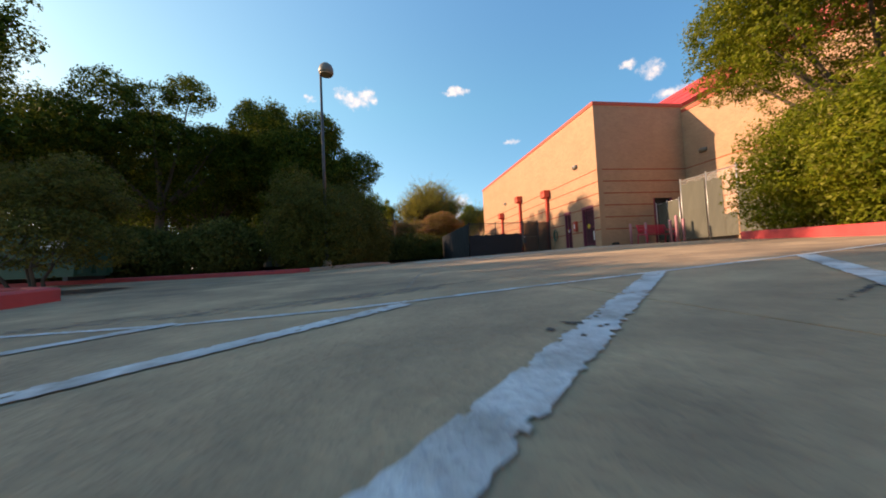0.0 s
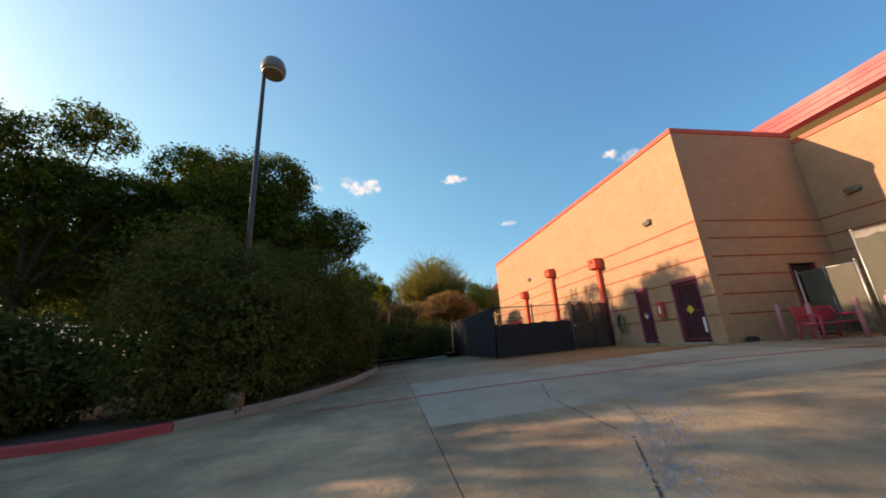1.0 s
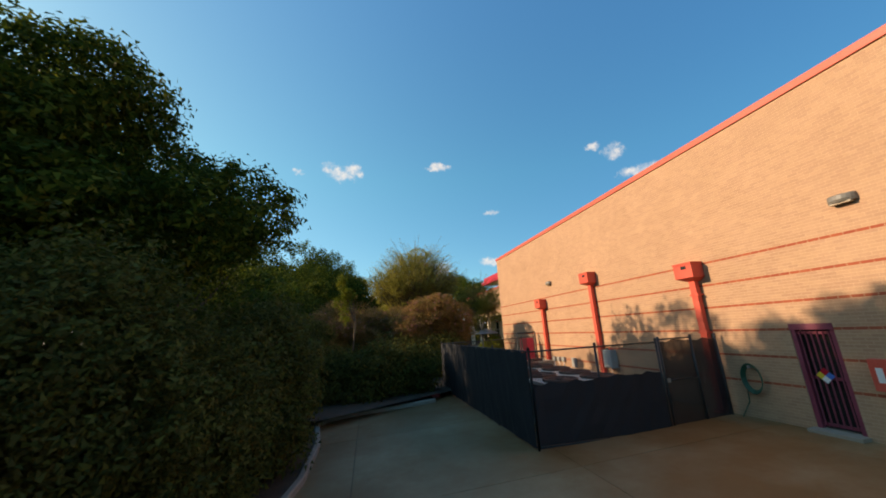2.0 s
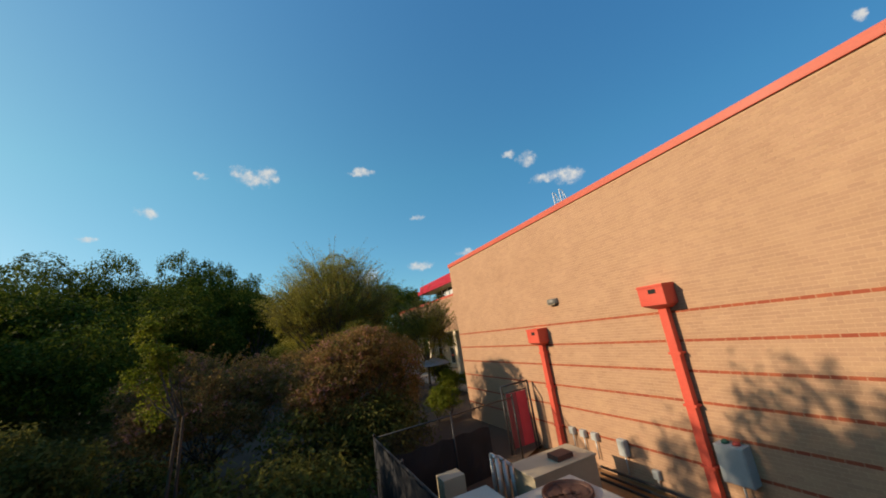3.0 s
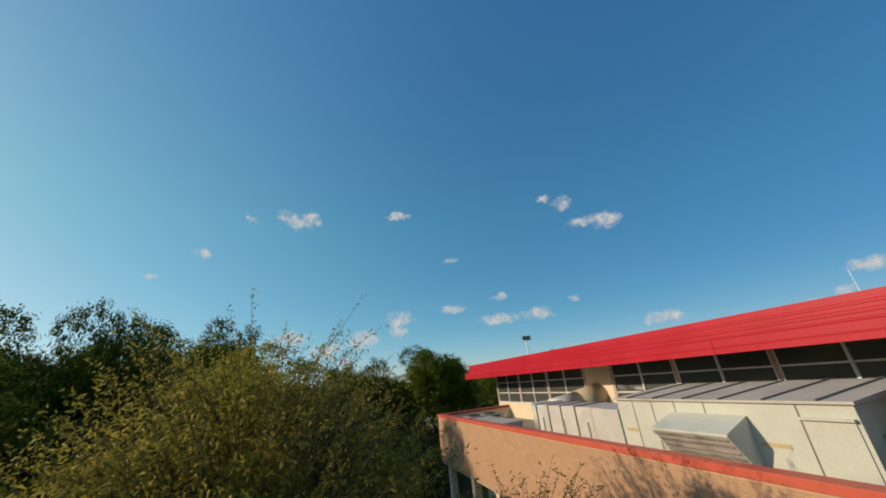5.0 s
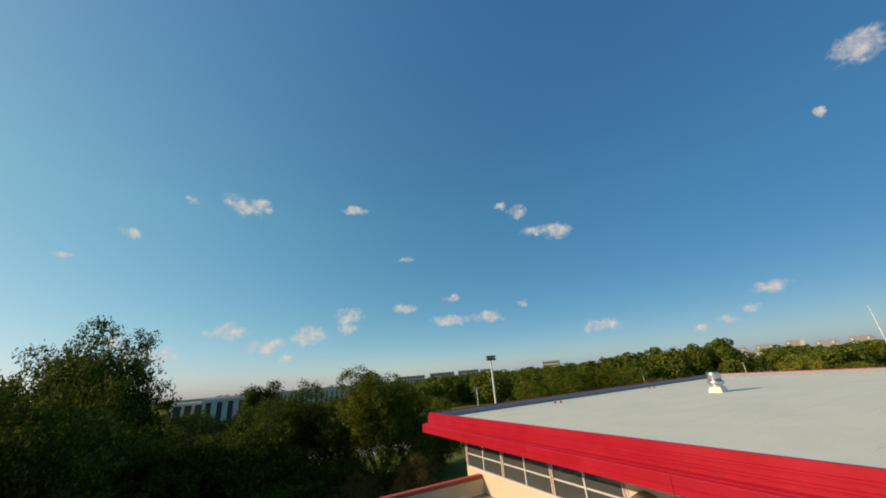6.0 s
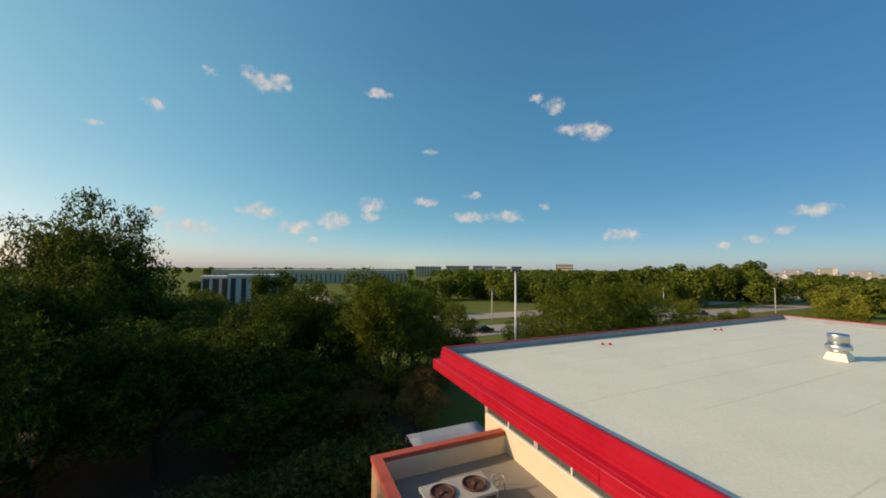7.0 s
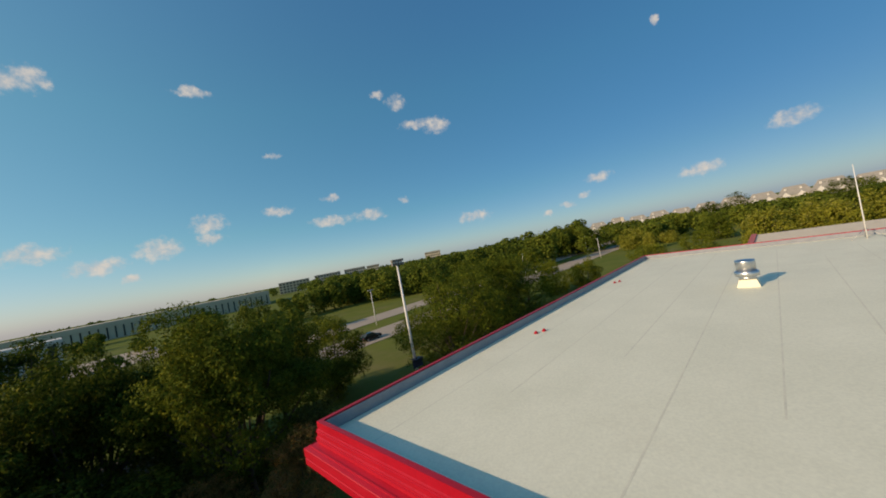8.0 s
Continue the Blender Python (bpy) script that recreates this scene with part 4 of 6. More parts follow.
# windows and columns under the overhang
for k, y in enumerate((44.5, 49.0, 53.4, 56.3, 59.5, 63.0)):
    w = thing("window_walkway", "white framed window with red rails behind the walkway", "window", kind="structure")
    part("window_frame", cube(20.10, 20.2, y - 0.62, y - 0.54, 0.6, 3.6), WHITE, w)
    part("window_frame", cube(20.10, 20.2, y + 0.54, y + 0.62, 0.6, 3.6), WHITE, w)
    for z in (0.6, 1.5, 2.4, 3.55):
        part("rail", cube(20.09, 20.2, y - 0.54, y + 0.54, z - 0.04, z + 0.05), PIPE_RED if z in (1.5, 3.55) else WHITE, w)
    part("pane", cube(20.14, 20.17, y - 0.54, y + 0.54, 0.65, 3.5), GLASS, w)
for y in (40.5, 46.7, 51.2, 57.9, 61.2, 65.5):
    c = thing("column", "square cream rendered column under the overhang", "column", group="walkway columns", kind="structure")
    part("shaft", cube(LX + 0.05, LX + 0.5, y - 0.24, y + 0.24, 0.15, 4.22, 0.02), CREAM, c)
    part("base", cube(LX, LX + 0.55, y - 0.29, y + 0.29, 0.1, 0.45, 0.02), BRICK, c)


# ---- plants ----
LEAF_MORE, LEAF_SMALL = 1.6, 0.76


def leaves_mesh(name, rs, centres, facing, sizes, slim=0.5):
    """One small pointed face for each leaf, turned mostly outwards and up."""
    n = len(centres)
    nor = facing * 0.75 + np.array((0, 0, 0.45)) + rs.normal(size=(n, 3)) * 0.55
    nor /= np.linalg.norm(nor, axis=1, keepdims=True)
    a = np.cross(nor, rs.normal(size=(n, 3)))
    a /= np.linalg.norm(a, axis=1, keepdims=True)
    b = np.cross(nor, a) * sizes[:, None] * slim
    a *= sizes[:, None]
    co = np.stack([centres - a * 0.85 - b, centres - a * 0.7 + b, centres + a * 1.1], 1)
    me = bpy.data.meshes.new(name)
    me.vertices.add(3 * n)
    me.vertices.foreach_set("co", co.astype(np.float32).ravel())
    me.loops.add(3 * n)
    me.loops.foreach_set("vertex_index", np.arange(3 * n, dtype=np.int32))
    me.polygons.add(n)
    me.polygons.foreach_set("loop_start", np.arange(0, 3 * n, 3, dtype=np.int32))
    me.polygons.foreach_set("use_smooth", np.zeros(n, dtype=bool))
    me.update(calc_edges=True)
    me.validate()
    return me


def cloud_points(rs, blobs, n, fill=0.3, rough=0.12, tuft=0.0, share=16, lift=0.25):
    """Leaf places in tufts on the outer shell of several ellipsoids (x, y, z, rx, ry, rz), some deeper inside, and the way each one faces."""
    w = np.array([b[3] * b[4] + b[4] * b[5] + b[3] * b[5] for b in blobs])
    m = max(8, n // share) if tuft else n
    which = rs.choice(len(blobs), m, p=w / w.sum())
    d = rs.normal(size=(m, 3))
    d /= np.linalg.norm(d, axis=1, keepdims=True)
    d[:, 2] = np.where((d[:, 2] < -0.15) & (rs.rand(m) < lift), -d[:, 2] * 0.9, d[:, 2])
    r = np.where(rs.rand(m) < fill, rs.rand(m) ** 0.4 * 0.9, 1 + rs.normal(size=m) * rough)
    B = np.array(blobs)[which]
    at = B[:, :3] + d * r[:, None] * B[:, 3:]
    if not tuft:
        return at, d
    pick = rs.randint(0, m, n)
    off = rs.normal(size=(n, 3)) * (tuft, tuft, tuft * 0.7)
    return at[pick] + off, d[pick] * 0.6 + off / tuft * 0.5


def clumps(rs, x, y, z, rx, ry, rz, n, size, skirt=False):
    """Sub-clumps spread over an ellipsoid, so that the outline is uneven."""
    out = []
    for _ in range(n):
        d = rs.normal(size=3)
        d /= np.linalg.norm(d)
        if d[2] < -0.35 and not skirt:
            d[2] *= -0.5
        k = rs.uniform(0.6, 0.96)
        s = size * rs.uniform(0.5, 1.15)
        out.append((x + d[0] * rx * k, y + d[1] * ry * k, z + d[2] * rz * k, s * rx, s * ry, s * (0.45 * rx + 0.4 * rz)))
    out.append((x, y, z - 0.1 * rz, rx * 0.58, ry * 0.58, rz * 0.6))
    return out


def grow(name, label, category, x, y, base, rx, ry, low, top, leaves, size, material, seed, trunk=0.18, n_clumps=26, clump=0.34, slim=0.5, fill=0.25, bloom=None, group="", stems=1, twigs=0, taper=0.0, spray=1.0, skirt=False):
    rs = np.random.RandomState(seed)
    t = thing(name, label, category, x, y, base, group=group)
    zc, rz = (low + top) / 2 - base, (top - low) / 2
    blobs = clumps(rs, 0, 0, zc, rx, ry, rz, n_clumps, clump, skirt)
    blobs = [(b[0] * (1 - taper * max(0, (b[2] - zc) / rz)), b[1] * (1 - taper * max(0, (b[2] - zc) / rz)), *b[2:]) for b in blobs]
    for s in range(stems):
        bm = bmesh.new()
        off = Vector((rs.uniform(-0.3, 0.3), rs.uniform(-0.3, 0.3), 0)) if stems > 1 else Vector()
        fork = Vector((off.x * 2, off.y * 2, max(0.5, (low - base) + rz * 0.35)))
        mid = (off + fork) / 2 + Vector((rs.uniform(-0.1, 0.1), rs.uniform(-0.1, 0.1), 0))
        tube(bm, off + Vector((0, 0, -0.1)), mid, trunk * 1.25, trunk, 9, False)
        tube(bm, mid, fork, trunk, trunk * 0.8, 9, False)
        bole = part("trunk", bm, BARK, t)
        for b in blobs[s::max(1, stems)][:14]:
            end = Vector(b[:3])
            knee = fork.lerp(end, 0.5) + Vector((0, 0, -0.08 * rz))
            limb = tube(bmesh.new(), fork, knee, trunk * 0.5, trunk * 0.32, 6, False)
            tube(limb, knee, end, trunk * 0.32, trunk * 0.1, 5, False)
            part("limb", limb, BARK, bole)
    leaves, size = int(leaves * LEAF_MORE), size * LEAF_SMALL
    pts, ways = cloud_points(rs, blobs, leaves, fill, 0.055, 1.9 * size)
    keep = pts[:, 2] > 0.05
    pts, ways = pts[keep], ways[keep]
    if twigs:
        extra, wands = [], bmesh.new()
        for _ in range(twigs):
            a = rs.uniform(0, math.tau)
            k = rs.uniform(0.2, 1.0)
            root = np.array([math.cos(a) * rx * k * 0.72, math.sin(a) * ry * k * 0.72, zc + rz * rs.uniform(0.0, 0.95) * (1.1 - k * (0.6 + 0.4 * taper))])
            d = np.array([math.cos(a) * 0.6, math.sin(a) * 0.6, rs.uniform(0.3, 1.3)])
            d /= np.linalg.norm(d)
            length = rs.uniform(0.8, 2.2) + max(0, 0.55 - k) * rs.uniform(0, 3.2)
            length *= spray
            u = rs.rand(34) ** 0.8
            bow = np.array([d[0], d[1], -0.6]) * 0.18 * length
            extra.append(root + d * (u * length)[:, None] + bow * (u * u)[:, None] + rs.normal(size=(34, 3)) * 0.05)
            tip = root + d * length * 0.9 + bow * 0.81
            tube(wands, root - d * 0.5, tip, 0.012, 0.004, 3, False)
        pts = np.concatenate([pts, *extra])
        part("twig", wands, BARK, t)["kind"] = "stuff"
        ways = np.concatenate([ways, rs.normal(size=(len(pts) - len(ways), 3)) * 0.6])
    part("crown", leaves_mesh("crown", rs, pts, ways, size * rs.uniform(0.6, 1.3, len(pts)), slim), material, t)
    if bloom:
        p2, w2 = cloud_points(rs, [b for b in blobs if b[2] > zc - 0.2 * rz], leaves // 8, 0.0, 0.06, 1.6 * size, 9)
        keep = p2[:, 2] > zc
        p2, w2 = p2[keep], w2[keep]
        part("blossom", leaves_mesh("blossom", rs, p2, w2, size * rs.uniform(0.6, 1.1, len(p2)), 0.8), bloom, t)
    return t


def hedge(name, label, path, width, height, leaves, size, material, seed, taper=0.0):
    """A clipped or loose hedge along a line of plan points."""
    rs = np.random.RandomState(seed)
    x0, y0 = path[0]
    t = thing(name, label, "hedge", x0, y0, g(x0, y0) + 0.1)
    blobs = []
    for (ax, ay), (bx, by) in zip(path, path[1:]):
        n = max(2, int(math.hypot(bx - ax, by - ay) / (width * 0.4)))
        for k in range(n):
            u = (k + rs.rand()) / n
            hh = height * rs.uniform(0.82, 1.05)
            px, py = ax + (bx - ax) * u, ay + (by - ay) * u
            blobs.append((px - x0 + rs.normal() * 0.1 * width, py - y0 + rs.normal() * 0.1 * width, hh * 0.48 + g(px, py) - g(x0, y0), width * rs.uniform(0.45, 0.62), width * rs.uniform(0.45, 0.62), hh * 0.52))
    leaves, size = int(leaves * LEAF_MORE), size * LEAF_SMALL
    pts, ways = cloud_points(rs, blobs, leaves, 0.4, 0.1, 2.4 * size, lift=0.0)
    keep = pts[:, 2] > -0.4
    pts, ways = pts[keep], ways[keep]
    part("foliage", leaves_mesh("foliage", rs, pts, ways, size * rs.uniform(0.6, 1.3, len(pts)), 0.55), material, t)
    for b in blobs[::3]:
        for _ in range(2):
            part("stem", tube(bmesh.new(), (b[0], b[1], -0.15), (b[0] + rs.normal() * 0.3, b[1] + rs.normal() * 0.3, b[2] + b[5] * 0.4), 0.035, 0.012, 5, False), BARK, t)
    return t


hedge("low_hedge", "long dark green clipped hedge behind the red kerb", [(-25, 15.2), (-18, 15.2), (-10, 15.1), (-5.6, 15.4)], 2.4, 1.95, 108000, 0.083, L_DARK, 11)
hedge("tall_hedge", "tall dark green hedge leaning over the kerb", [(-3.9, 15.8), (-3.2, 16.0), (-2.7, 17.2), (-2.0, 19.4), (-1.6, 21.5)], 2.6, 4.1, 125000, 0.056, L_DARK, 12)
hedge("tall_hedge", "dark green hedge running on beside the drive", [(-1.6, 21.5), (-1.5, 24.5), (-2.0, 28.0)], 2.6, 4.0, 44000, 0.082, L_DARK, 13)
hedge("back_hedge", "shaded hedge at the end of the drive", [(-2.0, 30.6), (1.0, 30.8), (4.0, 31.4)], 1.9, 2.7, 20000, 0.09, L_DARK, 14)
grow("live_oak", "broad dark green live oak behind the hedge", "tree", -12.5, 21.4, g(-12.5, 20), 5.2, 4.2, 1.6, 10.5, 44000, 0.11, L_OAK, 21, 0.24, 26, 0.27, fill=0.12)
grow("live_oak", "rounded dark green live oak over the hedge", "tree", -5.6, 23.2, g(-5.6, 23.2), 4.5, 4.4, 1.4, 8.9, 56000, 0.095, L_OAK, 22, 0.24, 26, 0.3, fill=0.15)
grow("live_oak", "tall live oak at the edge of the lot", "tree", -21.8, 19.8, g(-18, 16), 4.8, 4.2, 4.0, 18.5, 9500, 0.15, L_OAK, 23, 0.26, 34, 0.15, fill=0.02)
grow("shrub", "loose grey-green shrub in a small soil bed", "shrub", -6.9, 8.2, g(-6.9, 8.2) + 0.02, 1.6, 1.5, -0.75, 1.95, 16000, 0.05, L_DARK, 24, 0.03, 14, 0.42, stems=4)
grow("tree", "sunlit green tree over a shrub island", "tree", 12.2, 6.4, g(12.6, 6.2) + 0.1, 4.5, 4.0, 0.5, 9.4, 82000, 0.066, L_BRIGHT, 25, 0.16, 50, 0.27, fill=0.25)
hedge("island_shrubs", "bright yellow-green shrubs on the island", [(9.8, 7.0), (9.2, 4.8), (8.8, 2.8)], 2.3, 2.9, 50000, 0.058, L_BRIGHT, 26)
grow("myrtle", "brown-tinged flowering shrub behind the enclosure", "shrub", 5.6, 37.8, 0.1, 3.0, 2.7, 0.2, 4.8, 46000, 0.06, L_MYRTLE, 31, 0.06, 24, 0.36, bloom=L_PINK, stems=5, group="myrtles", twigs=260, spray=0.4)
grow("myrtle", "brown-tinged flowering shrub in the shade", "shrub", 0.2, 38.6, 0.0, 3.3, 2.8, 0.2, 4.9, 46000, 0.06, L_MYRTLE, 32, 0.06, 24, 0.36, bloom=L_PINK, stems=5, group="myrtles", twigs=260, spray=0.4)
grow("myrtle", "green and brown shrub beside the hedge", "shrub", -2.4, 32.6, 0.0, 2.4, 2.2, 0.2, 4.2, 20000, 0.075, L_DARK, 33, 0.06, 20, 0.36, stems=5, group="myrtles")
grow("sapling", "young bright green shrub above the hedge", "shrub", 0.3, 33.0, 0.0, 0.45, 0.45, 2.8, 6.0, 3200, 0.052, L_BRIGHT, 34, 0.04, 12, 0.35, stems=2)
grow("olive_tree", "feathery olive-grey tree with thin upright twigs", "tree", 6.3, 49.3, 0.1, 5.1, 4.7, 0.6, 11.0, 78000, 0.08, L_OLIVE, 35, 0.2, 66, 0.18, slim=0.32, fill=0.12, twigs=2100, taper=0.62, spray=1.3)
grow("olive_tree", "small drooping olive tree close to the brick wall", "tree", 12.3, 46.7, 0.1, 2.3, 2.6, 0.8, 7.1, 14000, 0.075, L_OLIVE, 39, 0.09, 30, 0.2, slim=0.34, fill=0.12, twigs=520, spray=0.8)
grow("round_shrub", "clipped bright green shrub by the brick wall", "shrub", 13.2, 45.0, 0.1, 1.1, 1.1, 0.1, 1.9, 7000, 0.06, L_BRIGHT, 36, 0.03, 10, 0.4, stems=3)
grow("round_shrub", "bright green shrub at the corner of the brick wall", "shrub", 10.2, 39.7, 0.05, 0.95, 0.9, 0.1, 1.75, 6000, 0.055, L_BRIGHT, 40, 0.03, 10, 0.4, stems=3)
grow("round_shrub", "dark shrub beside the walkway", "shrub", 14.6, 49.5, 0.1, 1.0, 1.3, 0.1, 2.4, 5000, 0.07, L_DARK, 37, 0.03, 10, 0.4, stems=3)
# the next five oaks are invented, there only to shade the lot
grow("live_oak", "tall live oak added out of view west to shade the lot", "tree", -15.5, 4.6, -0.8, 4.6, 4.6, 1.0, 9.5, 17000, 0.2, L_OAK, 27, 0.26, 18, 0.28, fill=0.1)
grow("live_oak", "tall live oak added out of view west to shade the lot", "tree", -22.5, 11.6, -0.8, 4.8, 4.4, 1.5, 11.6, 9000, 0.2, L_OAK, 28, 0.26, 16, 0.27, fill=0.1)
grow("live_oak", "low spreading live oak added in the west to shade the lot", "tree", -16.8, 16.2, -0.8, 3.0, 3.6, 0.4, 8.0, 7000, 0.17, L_OAK, 65, 0.2, 18, 0.28, fill=0.08)
grow("live_oak", "low spreading live oak added in the west to shade the lot", "tree", -15.6, 11.6, -0.8, 3.2, 4.3, 0.4, 7.4, 8000, 0.17, L_OAK, 64, 0.2, 18, 0.3, fill=0.1)
grow("live_oak", "tall live oak added out of view west to shade the lot", "tree", -16.5, -3.0, -0.8, 4.8, 4.8, 1.5, 11.0, 12000, 0.22, L_OAK, 29, 0.26)
# two oaks added as blockers, crowns sized to shade the wall by the doors
grow("live_oak", "upright dense live oak behind the hedge, added to shade the doors", "tree", -8.2, 25.2, -0.3, 2.4, 2.7, 2.2, 11.0, 27000, 0.125, L_OAK, 66, 0.22, 46, 0.27, fill=0.3)
grow("live_oak", "dense live oak behind the hedge, added to shade the brick wall", "tree", -8.4, 27.9, -0.3, 2.5, 2.3, 2.0, 11.1, 20000, 0.13, L_OAK, 67, 0.22, 30, 0.34, fill=0.3)
# woods west and north of the building
WOOD = []
for i in range(4):
    WOOD.append(grow("tree", "dense dark green broadleaf tree in the wood", "tree", *((-15, 52), (-20, 66), (-9, 42), (5, 84))[i], 0, 6.0, 5.6, 1.4, (13.0, 16.5, 8.0, 11.0)[i], (19000, 19000, 24000, 21000)[i], (0.165, 0.165, 0.135, 0.155)[i], L_OAK, 41 + i, 0.24, 30, 0.31, group="wood beside the building"))
for i in range(2):
    WOOD.append(grow("tree", "dark broadleaf tree deeper in the wood", "tree", *((-40, 57), (-30, 66))[i], 0, 6.2, 5.8, 1.2, (12.0, 14.0)[i], 14000, 0.19, L_OAK, 47 + i, 0.24, 28, 0.31, group="wood beside the building"))


def plant(i, x, y, top, wide=1.0, turn=0.0):
    proto = WOOD[i]
    k = top / (13.0, 16.5, 8.0, 11.0, 12.0, 14.0)[i]
    return copy_thing(proto, Matrix.LocRotScale((x, y, 0), Euler((0, 0, turn)), (wide, wide, k)))


for i, (x, y, top, wide) in enumerate(((-7.5, 104, 23.5, 1.2), (-6, 60, 12.5, 0.9), (-8, 72, 16.3, 1.0), (-1, 75, 14.5, 0.9), (-33, 58, 17.5, 1.3), (-43, 70, 19, 1.4), (-28, 76, 18, 1.3), (28.0, 95, 13.6, 0.7), (15, 92, 13.4, 0.9), (9, 86, 11.6, 1.0), (3, 90, 11.0, 1.0), (1, 110, 12.4, 1.0), (-4.5, 107, 13.4, 1.0), (19.5, 101, 11.0, 0.8), (16, 97, 11.5, 0.8),
                                       (-7, 30.6, 10.8, 0.72), (-14.5, 31, 11.5, 0.9), (-22, 27, 12.0, 0.95), (-28, 34, 13.0, 1.1), (-24, 46, 14, 1.1), (-7, 83, 17.5, 1.0), (-13, 88, 19.5, 1.1), (-5, 93, 17.0, 0.9), (-16, 74, 18.0, 1.1))):
    plant(i % 4 if y < 76 else (3 if x > 8 else 4 + i % 2), x, y, top, wide, 1.7 * i)
rs = np.random.RandomState(5)
i = 0
for gx in range(-20, 20, 10):
    for gy in range(55, 112, 10):
        x, y = gx + rs.uniform(-2.5, 2.5), gy + rs.uniform(-2.5, 2.5)
        if (x > 1 and y < 81) or (x > 0 and y < 60) or (x > 15 and y > 98) or abs(x - 6.6) + abs(y - 48) < 9:
            continue
        i += 1
        plant(4 + i % 2 if x < -3 or y > 90 else i % 4, x, y, rs.uniform(*((8.0, 11.0) if y < 68 else (8.2, 9.8) if y < 88 and x > -4 else (10.6, 12.6) if -14 < x < 10 else (11.0, 13.0))) + max(0, -x) * 0.1, rs.uniform(0.9, 1.2), rs.uniform(0, 6.28))
grow("tree", "broad dense green tree at the corner of the wood", "tree", 22.6, 86.5, 0, 5.6, 5.2, 0.8, 14.6, 44000, 0.145, L_MID, 63, 0.25, 44, 0.27, fill=0.2)
hedge("understorey", "dark shrubs under the corner trees", [(12, 80), (16, 84), (22, 88), (27, 90), (31, 95)], 4.4, 4.4, 20000, 0.17, L_DARK, 17)
grow("slender_tree", "thin open tree standing above the wood", "tree", 11.3, 107, 0, 3.0, 3.0, 5, 16.2, 3500, 0.22, L_OAK, 59, 0.18, 14, 0.3)
hedge("understorey", "dark shrubs at the edge of the wood", [(-10, 36), (-7, 41), (-9, 48), (-7, 54), (-3, 60), (2, 64), (7, 70), (13, 74), (19, 75)], 4.2, 4.2, 18000, 0.21, L_DARK, 15)
hedge("understorey", "dark shrubs under the western trees", [(-26, 57), (-17, 60), (-11, 62), (-5, 66)], 4.6, 4.0, 12000, 0.24, L_DARK, 68)
hedge("understorey", "dark shrubs beside the hedge", [(-5, 29.5), (-6, 34), (-5, 38)], 3.6, 3.8, 12000, 0.15, L_DARK, 16)
hedge("underplanting", "low dark shrubs at the foot of the flowering shrubs", [(-2.8, 34.0), (0.4, 36.0)], 2.6, 2.4, 9000, 0.1, L_DARK, 18)
hedge("underplanting", "low dark shrubs at the foot of the flowering shrubs", [(3.6, 35.8), (7.6, 36.6)], 2.6, 2.6, 11000, 0.1, L_DARK, 19)
hedge("understorey", "dark shrubs filling the edge of the wood", [(6, 73), (12, 75), (18, 77), (21, 78)], 4.6, 3.6, 16000, 0.16, L_DARK, 20)
hedge("understorey", "dark shrubs between the corner trees", [(14, 90), (18, 95), (21, 100), (24, 106)], 5.0, 4.6, 14000, 0.18, L_DARK, 38)
k = 60
grow("myrtle", "russet shrub at the foot of the trees", "shrub", 24.2, 81.6, 0, 2.4, 2.3, 0.3, 5.8, 16000, 0.075, L_MYRTLE, 61, 0.06, 18, 0.36, stems=4, group="myrtles")
grow("myrtle", "dull russet shrub in the shade", "shrub", 19.4, 83.4, 0, 2.5, 2.3, 0.3, 5.6, 14000, 0.075, L_MYRTLE, 62, 0.06, 18, 0.36, stems=4, group="myrtles")
for x, y, rx, top in ((48, 91, 7.2, 12.0), (57, 95, 7.6, 13.0), (65, 99, 7.0, 12.6), (71, 97, 6.5, 12.4), (80, 99, 6.5, 11.8), (75, 106, 6.4, 12.0), (86, 109, 6.0, 11.4), (36, 101, 4.5, 10.5), (95, 100, 4.5, 8.6), (104, 96, 4.0, 7.6), (86, 78, 3.4, 8.2), (112, 84, 5, 8), (120, 74, 5.5, 8.6)):
    k += 1
    grow("tree", "sunlit green tree beside the road", "tree", x, y, 0, rx, rx, -1.2, top, 20000 if x < 72 else 11000, 0.17, L_MID if x < 80 else L_BRIGHT, k + 30, 0.2, 34, 0.31, group="roadside trees", skirt=True)
for x, y, rx, top, m, lab in ((195, 110, 6.4, 9.0, L_YELLOW, "bright green tree on the far verge"), (181, 99, 2.6, 6.6, L_YELLOW, "small bright tree on the far verge"), (206, 97, 3.6, 5.4, L_YELLOW, "low bright shrub on the far verge"), (190, 77, 5.6, 9.2, L_MID, "rounded dark green tree beyond the roof"),
                              (146, 64.5, 3.2, 8.8, L_YELLOW, "yellow-green tree beyond the roof"), (134, 61.0, 4.2, 10.8, L_YELLOW, "yellow-green tree beyond the roof"), (142, 55, 4.6, 11.2, L_YELLOW, "yellow-green tree beyond the roof"), (136, 49, 4.4, 11.4, L_YELLOW, "yellow-green tree beyond the roof"), (140, 43, 4.4, 10.8, L_YELLOW, "yellow-green tree beyond the roof"),
                              (150, 37.5, 5.4, 11.4, L_OAK, "broad dark green tree beside the car park"), (160, 31, 5.0, 10.6, L_MID, "green tree beside the car park"),
                              (245, 37, 8.0, 9.6, L_OAK, "broad dark green tree beyond the car park"), (290, 24, 7.5, 11.5, L_MID, "green tree beyond the car park"), (300, 76, 9.0, 17.5, L_OAK, "tall dark green tree before the row houses"), (310, 92, 6.0, 15.5, L_OAK, "dark green tree before the row houses"), (330, 30, 8.5, 15.6, L_OAK, "dark green tree before the row houses")):
    k += 1
